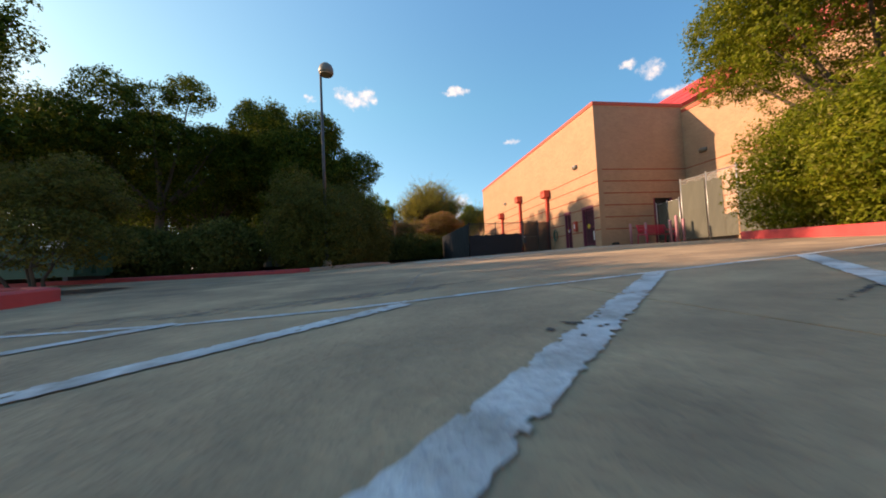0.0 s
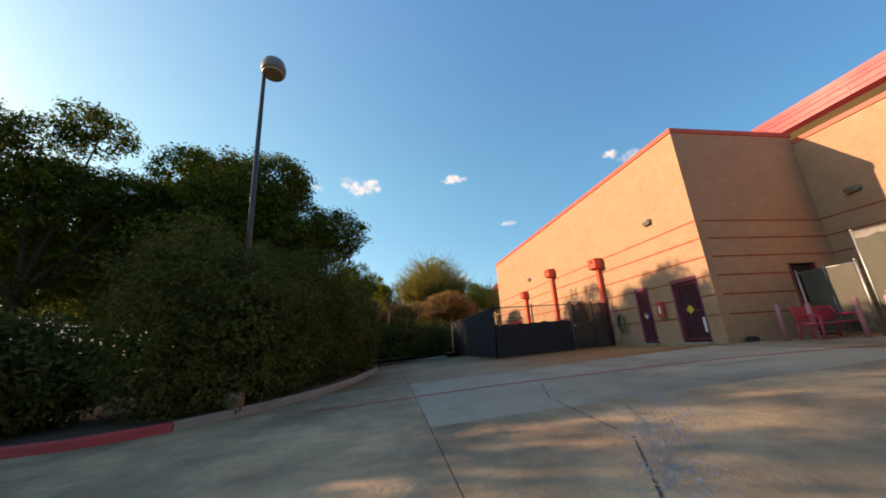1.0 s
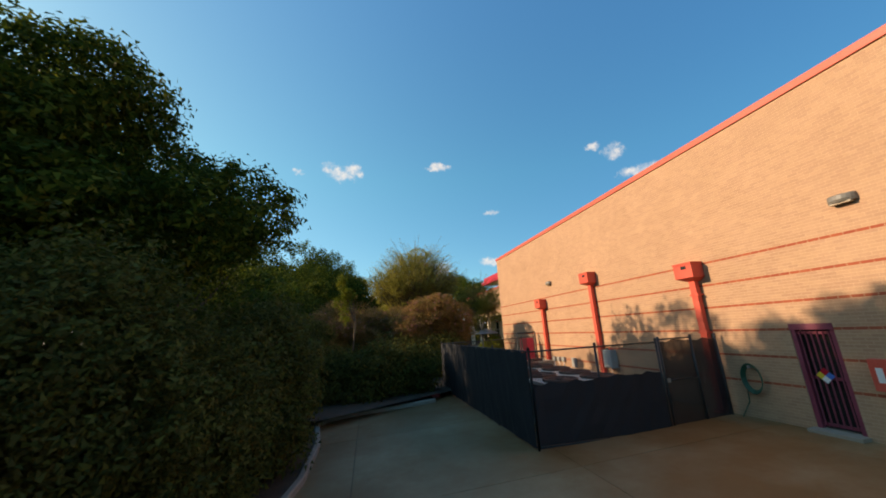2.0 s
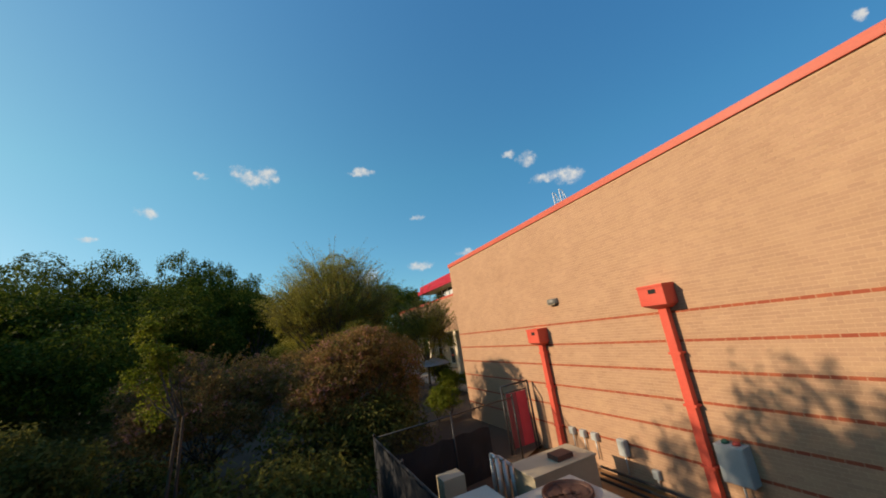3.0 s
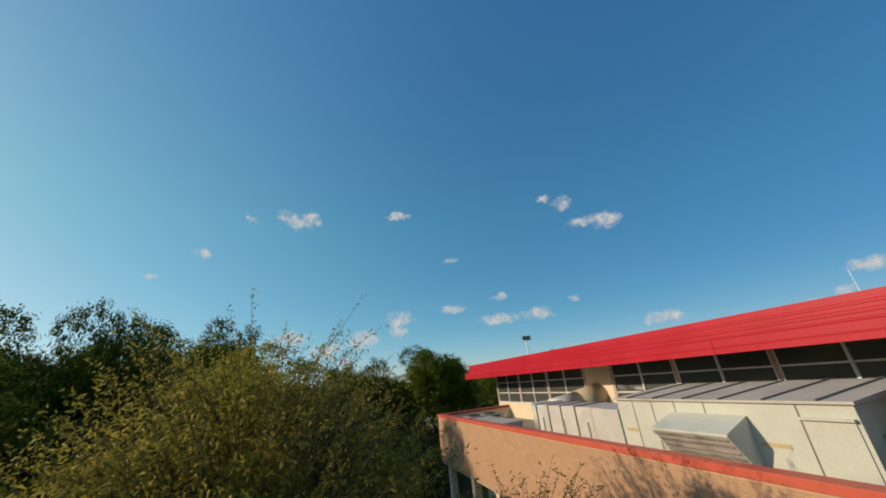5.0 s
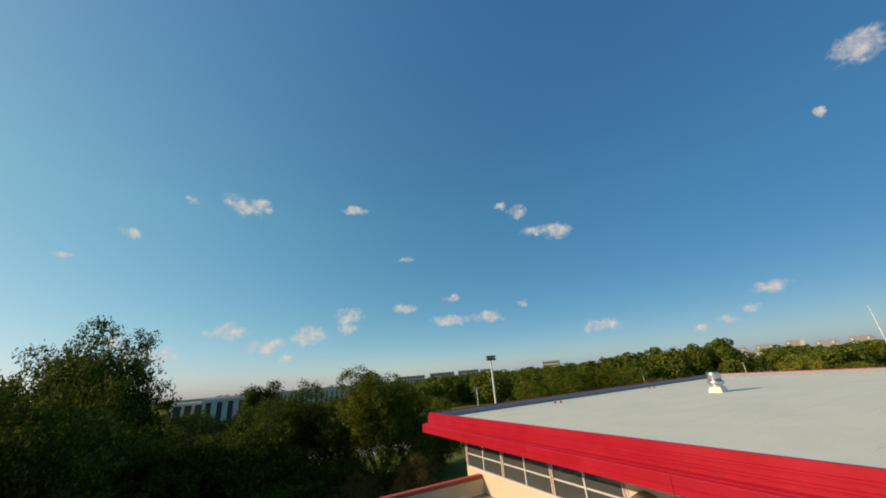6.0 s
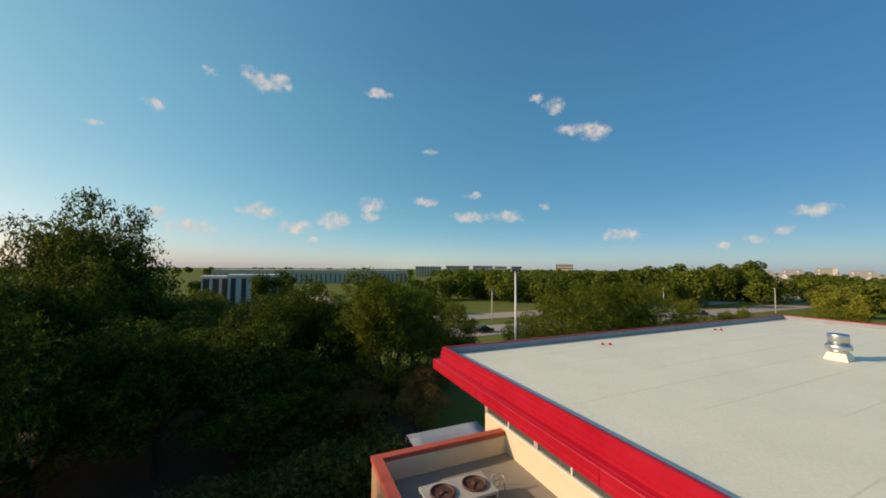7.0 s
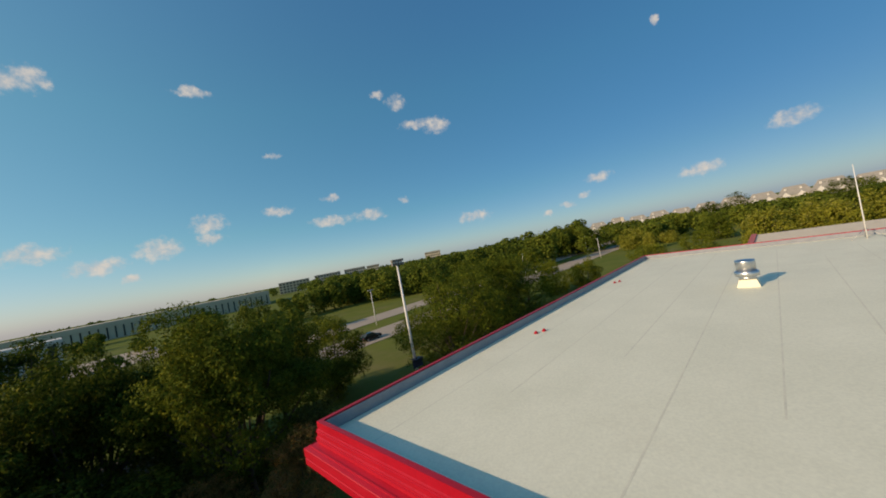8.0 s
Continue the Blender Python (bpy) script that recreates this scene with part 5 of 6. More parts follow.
    grow("tree", lab, "tree", x, y, 0, rx, rx, -0.6, top, 4200, 0.42, m, k + 30, 0.22, 26, 0.34, group="trees beyond the roof", skirt=True)
rs = np.random.RandomState(77)


def crowns(trees):
    """A rounded core and smaller lobes for each far tree (x, y, height, radius)."""
    out = []
    for x, y, h, r in trees:
        out.append((x, y, h * 0.46, r * 0.74, r * 0.74, h * 0.42))
        for _ in range(6):
            a, u = rs.uniform(0, math.tau), rs.uniform(0.3, 0.9)
            q = r * 0.62 * math.sqrt(max(0.05, 1 - ((u - 0.42) / 0.56) ** 2))
            out.append((x + q * math.cos(a), y + q * math.sin(a), h * u, r * 0.42, r * 0.42, min(h * (1 - u) + 0.4, r * 0.42)))
    return out


belt, deep, west, field = [], [], [], []
for _ in range(185):
    az = rs.uniform(22, 99)
    d = rs.uniform(150, 215) if az < 66 else rs.uniform(200, 330)
    if 62 < az < 70:
        d = rs.uniform(200, 240)
    h = np.interp(az, (22, 40, 50, 58, 63, 66.5, 69, 73, 79, 84, 99), (12.5, 14.0, 15.2, 17.5, 20.0, 20.5, 14.0, 14.8, 13.5, 10.5, 9.5)) * rs.uniform(0.74, 1.0)
    belt.append((15 + d * math.sin(radians(az)), 55 + d * math.cos(radians(az)), h, rs.uniform(4.2, 7.0)))
for _ in range(110):
    a, d = radians(rs.uniform(24, 62)), rs.uniform(240, 800)
    deep.append((15 + d * math.sin(a), 55 + d * math.cos(a), rs.uniform(11, 14.5), rs.uniform(5, 8)))
for _ in range(200):
    a, d = radians(rs.uniform(-75, 26)), rs.uniform(140, 900)
    if not (-16 < math.degrees(a) < 24 and d < 430):
        west.append((15 + d * math.sin(a), 55 + d * math.cos(a), rs.uniform(8, 13), rs.uniform(5, 8)))
for _ in range(46):
    a, d = radians(rs.uniform(-17, 24)), rs.uniform(105, 300)
    x, y = 14 + d * math.sin(a), 54 + d * math.cos(a)
    if not (205 < y < 245) or rs.rand() < 0.2:
        field.append((x, y, rs.uniform(4.5, 8.2), rs.uniform(2.4, 4.6)))
pts, ways = [], []
for trees, each in ((belt, 1050), (deep, 260), (west, 260), (field, 700)):
    p, w = cloud_points(rs, crowns(trees), each * len(trees), 0.04, 0.075)
    pts.append(p)
    ways.append(w)
pts, ways = np.concatenate(pts), np.concatenate(ways)
keep = pts[:, 2] > 0
pts, ways = pts[keep], ways[keep]
far = np.hypot(pts[:, 0] - 15, pts[:, 1] - 55)
woods = leaves_mesh("far_woods", rs, pts, ways, (0.3 + far * 0.0016) * rs.uniform(0.6, 1.3, len(pts)), 0.7)
woods.materials.append(L_WOOD)
tagged(new("far_woods", woods), "belt of green woods behind the road", "woods", "", "stuff")


# ---- things beside the brick wall ----
def wall_pack(x, y, z, rz, label):
    t = thing("wall_lamp", label, "wall lamp", x, y, z, rz, group="wall lamps")
    bm = bmesh.new()
    rows = []
    for zz, d in ((-0.06, 0.19), (0.0, 0.22), (0.1, 0.2), (0.13, 0.15)):
        rows.append([bm.verts.new((-max(d * math.sin(a), 0.0), 0.27 * math.cos(a) * (0.8 + d), zz)) for a in [math.pi * i / 10 for i in range(11)]])
    for a, b in zip(rows, rows[1:]):
        for i in range(10):
            bm.faces.new((a[i], a[i + 1], b[i + 1], b[i]))
        bm.faces.new((a[10], a[0], b[0], b[10]))
    bm.faces.new(rows[-1])
    bm.faces.new(rows[0][::-1])
    bmesh.ops.recalc_face_normals(bm, faces=bm.faces)
    part("housing", bm, LAMPGREY, t)
    part("lens", cube(-0.15, -0.02, -0.2, 0.2, -0.1, -0.06, 0.01), LENS, t)
    t.scale = (0.88, 0.86, 0.88)
    return t


wall_pack(BX - 0.01, 18.85, 4.8, 0, "grey half-round lamp on the sunlit brick wall")
wall_pack(BX - 0.01, 31.2, 4.83, 0, "grey half-round lamp on the sunlit brick wall")
wall_pack(LX - 0.01, 15.6, 4.8, 0, "grey half-round lamp in the shade of the corner")


def leader(y, top, width, base, label):
    """A rainwater head with its square downpipe."""
    t = thing("rainwater_pipe", label, "rainwater pipe", BX - 0.012, y, 0, group="rainwater pipes")
    bm = bmesh.new()
    w = width / 2
    for p, q, z0, z1 in ((w, 0.42, top - 0.46, top - 0.0),):
        outer = [(0, -p), (-q, -p), (-q, p), (0, p)]
        lo = [bm.verts.new((x, v, z0)) for x, v in outer]
        hi = [bm.verts.new((x, v, z1)) for x, v in outer]
        rim = [bm.verts.new((x * 0.9 - 0.02, v * 0.9, z1)) for x, v in outer]
        well = [bm.verts.new((x * 0.9 - 0.02, v * 0.9, z1 - 0.2)) for x, v in outer]
        cone = [bm.verts.new((x * 0.5, v * 0.45, z0 - 0.10)) for x, v in outer]
        for a, b in ((cone, lo), (lo, hi), (hi, rim), (rim, well)):
            for k in range(4):
                bm.faces.new((a[k], a[(k + 1) % 4], b[(k + 1) % 4], b[k]))
        bm.faces.new(well)
        bm.faces.new(cone[::-1])
    bmesh.ops.recalc_face_normals(bm, faces=bm.faces)
    part("rainwater_head", bm, PIPE_RED, t)
    part("collar", cube(-0.44, 0.0, -w - 0.015, w + 0.015, top - 0.05, top - 0.02), PIPE_RED, t)
    part("overflow_slot", cube(-0.424, -0.41, -0.13, 0.05, top - 0.2, top - 0.1), DARK, t, "dark overflow slot")
    part("downpipe", cube(-0.19, -0.04, -0.1, 0.1, base, top - 0.55, 0.012), PIPE_RED, t)
    for z in (0.9, 2.1, 3.2):
        if z < top - 0.6:
            part("strap", cube(-0.2, 0.0, -0.14, 0.14, z, z + 0.05), PIPE_RED, t)
    part("shoe", cube(-0.32, -0.04, -0.1, 0.1, base - 0.04, base + 0.12, 0.012), PIPE_RED, t)
    return t


leader(22.55, 4.2, 0.62, -0.1, "coral red rainwater head and downpipe beside the gate")
leader(27.5, 4.78, 0.62, -0.05, "coral red rainwater head and downpipe above the condensers")
leader(32.1, 4.05, 0.6, -0.05, "coral red rainwater head and downpipe at the far gate")

t = thing("extinguisher_cabinet", "red box with a white label between the barred doors", "cabinet", BX - 0.012, 19.1, 1.28)
part("body", cube(-0.16, 0, -0.14, 0.14, -0.3, 0.3, 0.015), PIPE_RED, t)
part("label_plate", cube(-0.166, -0.16, -0.05, 0.05, -0.14, 0.14), SIGN_WHITE, t, "white label strip")
t = thing("hose_reel", "green garden hose coiled on a wall hook", "hose", BX - 0.012, 21.55, 0.95)
bm = bmesh.new()
for turn in range(5):
    r = 0.2 + 0.012 * turn
    ring = [Vector((-0.06 - 0.02 * turn, r * math.cos(a), r * 1.5 * math.sin(a))) for a in [math.tau * i / 18 for i in range(19)]]
    for a, b in zip(ring, ring[1:]):
        tube(bm, a, b, 0.014, n=5, caps=False)
part("coil", bm, DUMP, t)
part("hook", cube(-0.14, 0, -0.04, 0.04, 0.26, 0.32), ZINC, t)
part("tail", pipe([(-0.08, 0.2, -0.2), (-0.1, 0.22, -0.6), (-0.2, 0.4, -0.98)], 0.014, 6), DUMP, t)


def wall_box(y, z, w, h, d, material, label, conduit=0.0):
    t = thing("junction_box", label, "junction box", BX - 0.012, y, z, group="junction boxes")
    part("body", cube(-d, 0, -w / 2, w / 2, -h / 2, h / 2, 0.012), material, t)
    part("cover", cube(-d - 0.014, -d, -w / 2 + 0.02, w / 2 - 0.02, -h / 2 + 0.02, h / 2 - 0.02, 0.005), material, t)
    if conduit:
        part("conduit", rod((-d / 2, 0, -h / 2 - conduit), (-d / 2, 0, -h / 2), 0.02), ZINC, t)
    return t


big_box = wall_box(26.95, 1.12, 0.52, 0.7, 0.26, GREYBOX, "large grey switch box with a coloured cap", 0.6)
for s, m in ((-0.1, PIPE_RED), (0.1, DUMP)):
    part("indicator", lathe(bmesh.new(), [(0.07, 0.35), (0.07, 0.39), (0.03, 0.42)], 10, -0.12, s), m, big_box)
for y in (31.55, 31.1, 30.65):
    wall_box(y, 0.86, 0.2, 0.2, 0.12, GREYBOX, "small pale junction box in a row", 0.5)
wall_box(29.7, 0.78, 0.24, 0.4, 0.14, GREYBOX, "pale disconnect box with conduit", 0.5)
wall_box(28.9, 0.35, 0.16, 0.2, 0.1, GREYBOX, "small pale outlet box near the ground", 0.2)

t = thing("drain_box", "small black plastic drain box at the foot of the wall", "drain box", 11.95, BY0 - 0.2, g(11.95, BY0 - 0.2))
part("body", cube(-0.16, 0.16, -0.1, 0.1, 0, 0.1, 0.02), BLACK_STEEL, t)
part("lid", cube(-0.1, 0.14, -0.08, 0.08, 0.1, 0.14, 0.015), BLACK_STEEL, t)

# ---- fenced enclosure with condensers ----
FZ = -0.24


def mesh_panel(a, b, z0, z1, pitch=0.075, r=0.0035):
    """Woven wire diamonds between two plan points."""
    bm = bmesh.new()
    a, b = Vector(a), Vector(b)
    length, height = (b - a).length, z1 - z0
    d = (b - a).normalized()
    for s in (1, -1):
        u = -height
        while u < length:
            p, q = (u, 0.0), (u + height, height)
            if p[0] < 0:
                p = (0.0, -u)
            if q[0] > length:
                q = (length, height - (q[0] - length))
            if q[1] > p[1]:
                zs = (p[1], q[1]) if s > 0 else (height - p[1], height - q[1])
                tube(bm, (a.x + d.x * p[0], a.y + d.y * p[0], z0 + zs[0]), (a.x + d.x * q[0], a.y + d.y * q[0], z0 + zs[1]), r, n=3, caps=False)
            u += pitch
    return bm


def fabric(a, b, z0, z1, sag=0.02, seed=0):
    """A stretched cloth screen with slight folds, 4 mm thick."""
    rs = np.random.RandomState(seed)
    a, b = Vector(a), Vector(b)
    d = (b - a).normalized()
    n = max(4, int((b - a).length / 0.22))
    nor = Vector((-d.y, d.x))
    bm = bmesh.new()
    sides = []
    for off in (0, 0.004):
        rows = []
        rs = np.random.RandomState(seed)
        for j in range(5):
            row = []
            for i in range(n + 1):
                p = a.lerp(b, i / n) + nor * (off + rs.uniform(-1, 1) * sag * (0 < i < n))
                z = z0 + (z1 - z0) * j / 4 - (sag * 2.0 * math.sin(i * 2.2) if j == 4 else 0)
                row.append(bm.verts.new((p.x, p.y, z)))
            rows.append(row)
        sides.append(rows)
        for j in range(4):
            for i in range(n):
                bm.faces.new((rows[j][i], rows[j][i + 1], rows[j + 1][i + 1], rows[j + 1][i]))
    f, k = sides
    for i in range(n):
        bm.faces.new((f[4][i], f[4][i + 1], k[4][i + 1], k[4][i]))
        bm.faces.new((f[0][i], f[0][i + 1], k[0][i + 1], k[0][i]))
    bmesh.ops.recalc_face_normals(bm, faces=bm.faces)
    return bm


SCREEN_THIN = surf("thin_black_mesh_cloth", (0.012, 0.012, 0.015), (0.02, 0.02, 0.024), 1.4, 0.85, bump=0.25, fine=120)
SCREEN_THIN.node_tree.nodes["Principled BSDF"].inputs["Alpha"].default_value = 0.62


def fence(name, label, pts, z0, z1, step, screens, steel, cloth, wire=True):
    """Chain-link fence: posts, rails, woven wire, cloth screens as (point a, point b, low, high)."""
    t = thing(name, label, "fence")
    for (ax, ay), (bx, by) in zip(pts, pts[1:]):
        length = math.hypot(bx - ax, by - ay)
        n = max(1, round(length / step))
        for k in range(n + 1):
            x, y = ax + (bx - ax) * k / n, ay + (by - ay) * k / n
            post = part("post", rod((x, y, z0 - 0.1), (x, y, z1 + 0.04), 0.03, n=10), steel, t)
            part("post_cap", lathe(bmesh.new(), [(0.036, z1 + 0.03), (0.036, z1 + 0.07), (0.015, z1 + 0.10)], 10, x, y), steel, post)
        for z in (z0 + 0.06, z1 - 0.01):
            part("rail", rod((ax, ay, z), (bx, by, z), 0.021, n=8), steel, t)
        if wire:
            w = part("woven_wire", mesh_panel((ax, ay), (bx, by), z0 + 0.06, z1), steel, t)
            w["kind"] = "stuff"
    for i, (a, b, lo, hi) in enumerate(screens):
        part("screen", fabric(a, b, lo, hi, seed=i), cloth, t)
    return t


C1, C2, C3, C4 = (5.35, 22.25), (5.2, 32.2), (9.9, 32.6), (9.05, 22.2)
fence("chain_link_fence", "black chain-link fence with black cloth screens round the condensers", [C4, C1, C2, C3], FZ, 2.0, 2.45,
      [((5.37, 22.22), (7.2, 22.19), FZ + 0.1, 1.22), ((7.2, 22.19), (8.2, 22.18), FZ + 0.1, 1.25), ((8.2, 22.18), (9.0, 22.17), FZ + 0.1, 1.25), ((5.31, 22.3), (5.24, 27.2), FZ + 0.05, 1.98), ((5.24, 27.2), (5.16, 32.1), FZ + 0.05, 1.98), ((5.3, 32.23), (8.8, 32.5), FZ + 0.1, 1.4)], BLACK_STEEL, SCREEN)
gate = thing("fence_gate", "black chain-link gate with cloth screen beside the red downpipe", "gate")
for x in (9.14, 10.2):
    part("gate_post", rod((x, 22.2, FZ), (x, 22.2, 2.12), 0.032, n=10), BLACK_STEEL, gate)
for z in (FZ + 0.12, 1.0, 2.05):
    part("gate_rail", rod((9.14, 22.2, z), (10.2, 22.2, z), 0.02), BLACK_STEEL, gate)
part("woven_wire", mesh_panel((9.14, 22.2), (10.2, 22.2), FZ + 0.12, 2.05), BLACK_STEEL, gate)["kind"] = "stuff"
part("screen", fabric((9.16, 22.22), (10.18, 22.22), FZ + 0.14, 2.0, seed=9), SCREEN_THIN, gate)
part("latch", cube(9.16, 9.24, 22.14, 22.18, 0.95, 1.05), ZINC, gate)
part("side_panel", fabric((10.22, 22.22), (11.1, 22.25), FZ + 0.1, 1.98, seed=10), SCREEN_THIN, gate)
part("woven_wire", mesh_panel((10.22, 22.24), (11.1, 22.25), FZ + 0.1, 2.0), BLACK_STEEL, gate)["kind"] = "stuff"
part("side_post", rod((11.1, 22.25, FZ), (11.1, 22.25, 2.1), 0.03, n=10), BLACK_STEEL, gate)
far_gate = thing("pipe_gate", "tall black pipe frame with a red panel at the wall", "gate")
part("frame", pipe([(9.95, 33.3, -0.2), (9.95, 33.3, 2.25), (11.1, 33.3, 2.25), (11.1, 33.3, -0.2)], 0.035, 10), BLACK_STEEL, far_gate)
part("frame", pipe([(10.1, 33.32, -0.2), (10.1, 33.32, 2.0), (11.0, 33.32, 2.0), (11.0, 33.32, -0.2)], 0.02, 8), BLACK_STEEL, far_gate)
# sun on one half of the panel is put in as a brighter red
part("panel", cube(10.14, 10.55, 33.34, 33.37, 0.2, 1.95), PURPLE, far_gate)
part("panel", cube(10.56, 10.98, 33.34, 33.37, 0.2, 1.95), BENCH, far_gate, "panel half coloured bright red for the sun on it")


def condenser(x, y, z, nx, ny, sx, sy, h, label, fan=0.47):
    t = thing("condenser", label, "condenser unit", x, y, z, group="condensers")
    w, l = nx * sx, ny * sy
    part("base_rail", cube(0, w, 0, l, 0, 0.1), ZINC, t)
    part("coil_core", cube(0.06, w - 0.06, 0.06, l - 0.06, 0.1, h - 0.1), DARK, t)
    for a in (0, 1):
        for k in range(ny + 1):
            yy = min(k * sy, l - 0.08)
            part("corner_post", cube(a * (w - 0.08), a * (w - 0.08) + 0.08, yy, yy + 0.08, 0.1, h - 0.1), COND, t)
    for k in range(14):
        zz = 0.16 + k * (h - 0.32) / 14
        part("fin", cube(0.03, w - 0.03, 0.03, l - 0.03, zz, zz + 0.012), ZINC, t)
    part("top_panel", cube(-0.02, w + 0.02, -0.02, l + 0.02, h - 0.1, h, 0.015), COND, t)
    for i in range(nx):
        for j in range(ny):
            cx, cy = (i + 0.5) * sx, (j + 0.5) * sy
            f = part("fan", lathe(bmesh.new(), [(fan, h + 0.003), (fan + 0.03, h + 0.003), (fan + 0.03, h + 0.07), (fan - 0.01, h + 0.075), (fan - 0.02, h + 0.02), (fan - 0.03, h + 0.012)], 22, cx, cy), RUST, t)
            blades = bmesh.new()
            for q in range(4):
                a0 = q * math.pi / 2 + 0.3 * i + 0.5 * j
                v = [blades.verts.new((cx + r * math.cos(a0 + da), cy + r * math.sin(a0 + da), h + zz)) for r, da, zz in ((0.08, 0, 0.03), (fan - 0.05, -0.15, 0.02), (fan - 0.05, 0.65, 0.045), (0.08, 0.8, 0.045))]
                blades.faces.new(v)
            part("blades", blades, RUST, f)
            part("well", lathe(bmesh.new(), [(fan - 0.03, h + 0.008), (fan - 0.03, h + 0.014)], 22, cx, cy), RUST, f)
            part("hub", lathe(bmesh.new(), [(0.1, h + 0.02), (0.1, h + 0.06), (0.04, h + 0.075)], 12, cx, cy), RUST, f)
            guard = bmesh.new()
            for r in (0.16, 0.28, 0.4):
                ring = [Vector((cx + r * math.cos(q), cy + r * math.sin(q), h + 0.078)) for q in [math.tau * m / 20 for m in range(21)]]
                for p, o in zip(ring, ring[1:]):
                    tube(guard, p, o, 0.004, n=3, caps=False)
            part("guard", guard, RUST, f)
    return t


condenser(6.25, 23.0, FZ + 0.05, 2, 5, 1.24, 1.2, 1.22, "long dusty beige condenser with two rows of rusty fans")
t = thing("pump_cabinet", "tan metal cabinet beside the condenser", "cabinet", 8.2, 29.6, FZ)
part("body", cube(0, 1.9, 0, 1.0, 0.05, 1.15, 0.02), TANBOX, t)
part("lid", cube(-0.03, 1.93, -0.03, 1.03, 1.15, 1.2, 0.015), TANBOX, t)
part("stain_tray", cube(0.9, 1.4, 0.2, 0.6, 1.2, 1.32, 0.015), RUST, t)
t = thing("pump_cabinet", "low tan metal box inside the enclosure", "cabinet", 6.2, 29.9, FZ)
part("body", cube(0, 1.3, 0, 0.8, 0.05, 0.85, 0.02), TANBOX, t)
part("lid", cube(-0.03, 1.33, -0.03, 0.83, 0.85, 0.9, 0.015), AHU, t)
t = thing("pump_cabinet", "small tan box on a stand by the far fence", "cabinet", 6.6, 31.2, FZ)
part("body", cube(0, 0.6, 0, 0.5, 0.4, 1.1, 0.02), TANBOX, t)
for a, b in ((0.03, 0.03), (0.55, 0.03), (0.03, 0.45), (0.55, 0.45)):
    part("leg", cube(a, a + 0.03, b, b + 0.03, 0, 0.4), ZINC, t)
t = thing("pipework", "grey insulated pipes bending down beside the cabinets", "pipes", 7.7, 30.3, FZ)
for dx, hh in ((0.0, 1.55), (0.18, 1.45), (0.36, 1.3)):
    part("pipe", pipe([(dx, 0, 0.2), (dx, 0, hh), (dx + 0.02, 0.3, hh), (dx + 0.02, 0.34, 0.3)], 0.055, 8), ZINC, t)
t = thing("pipework", "dark pipes running along the foot of the wall", "pipes", 10.9, 24.0, FZ)
for dz, dx in ((0.3, 0), (0.45, 0.05), (0.22, -0.12)):
    part("pipe", rod((dx, 0, dz), (dx, 6.4, dz), 0.035, n=8), BLACK_STEEL, t)

# ---- lamp post, bench, bollards, grey fence, waste container ----
lp = thing("lamp_post", "slim bronze lamp post with a dome head", "lamp post", -2.62, 15.4, g(-2.62, 15.4))
part("base", lathe(bmesh.new(), [(0.2, 0), (0.2, 0.35), (0.16, 0.4)], 16), KERB, lp)
part("pole", rod((0, 0, 0.35), (0, 0, 8.65), 0.075, 0.05, 12), POLE, lp)
part("arm", pipe([(0, 0, 8.55), (0.02, 0, 8.75), (0.12, -0.02, 8.8)], 0.035, 8), POLE, lp)
head = part("dome", lathe(bmesh.new(), [(0.30, 8.58), (0.32, 8.66), (0.31, 8.8), (0.26, 8.94), (0.16, 9.03), (0.05, 9.06)], 24, 0.24, -0.02), LAMPGREY, lp)
part("lens", lathe(bmesh.new(), [(0.26, 8.53), (0.29, 8.575)], 24, 0.24, -0.02), LENS, head)


def park_bench(x, y, rz, label):
    t = thing("bench", label, "bench", x, y, g(x, y), rz)
    for k in range(6):
        part("seat_slat", cube(-0.85, 0.85, -0.05 + k * 0.08, 0.015 + k * 0.08, 0.42, 0.45, 0.005), BENCH, t)
    for k in range(6):
        z = 0.52 + k * 0.075
        part("back_slat", cube(-0.85, 0.85, 0.43 + k * 0.015, 0.455 + k * 0.015, z, z + 0.06, 0.005), BENCH, t)
    for s in (-0.88, 0.88):
        part("arm_frame", pipe([(s, -0.1, 0), (s, -0.12, 0.62), (s, -0.02, 0.68), (s, 0.36, 0.66), (s, 0.5, 0.95)], 0.03, 8), BENCH, t)
        part("leg", pipe([(s, 0.46, 0), (s, 0.42, 0.44), (s, -0.1, 0.42)], 0.028, 8), BENCH, t)
    return t


park_bench(13.45, 15.3, 6, "pink-red metal bench beside the fence")
for x, y, h in ((12.35, 15.9, 1.05), (12.85, 15.45, 1.05), (13.25, 15.85, 0.95), (13.75, 14.9, 1.1), (13.95, 14.35, 1.1), (13.0, 13.75, 1.2)):
    t = thing("bollard", "faded pink steel bollard with a rounded top", "bollard", x, y, g(x, y), group="bollards")
    part("post", lathe(bmesh.new(), [(0.062, -0.05), (0.062, h - 0.05), (0.05, h - 0.015), (0.02, h)], 14), BOLLARD, t)
fence("low_screen_fence", "low grey chain-link fence with grey-green cloth", [(14.6, 16.65), (14.4, 14.95)], 0.05, 2.1, 1.0, [((14.56, 16.5), (14.37, 14.98), 0.1, 2.08)], ZINC, SCREEN_GREY, wire=False)
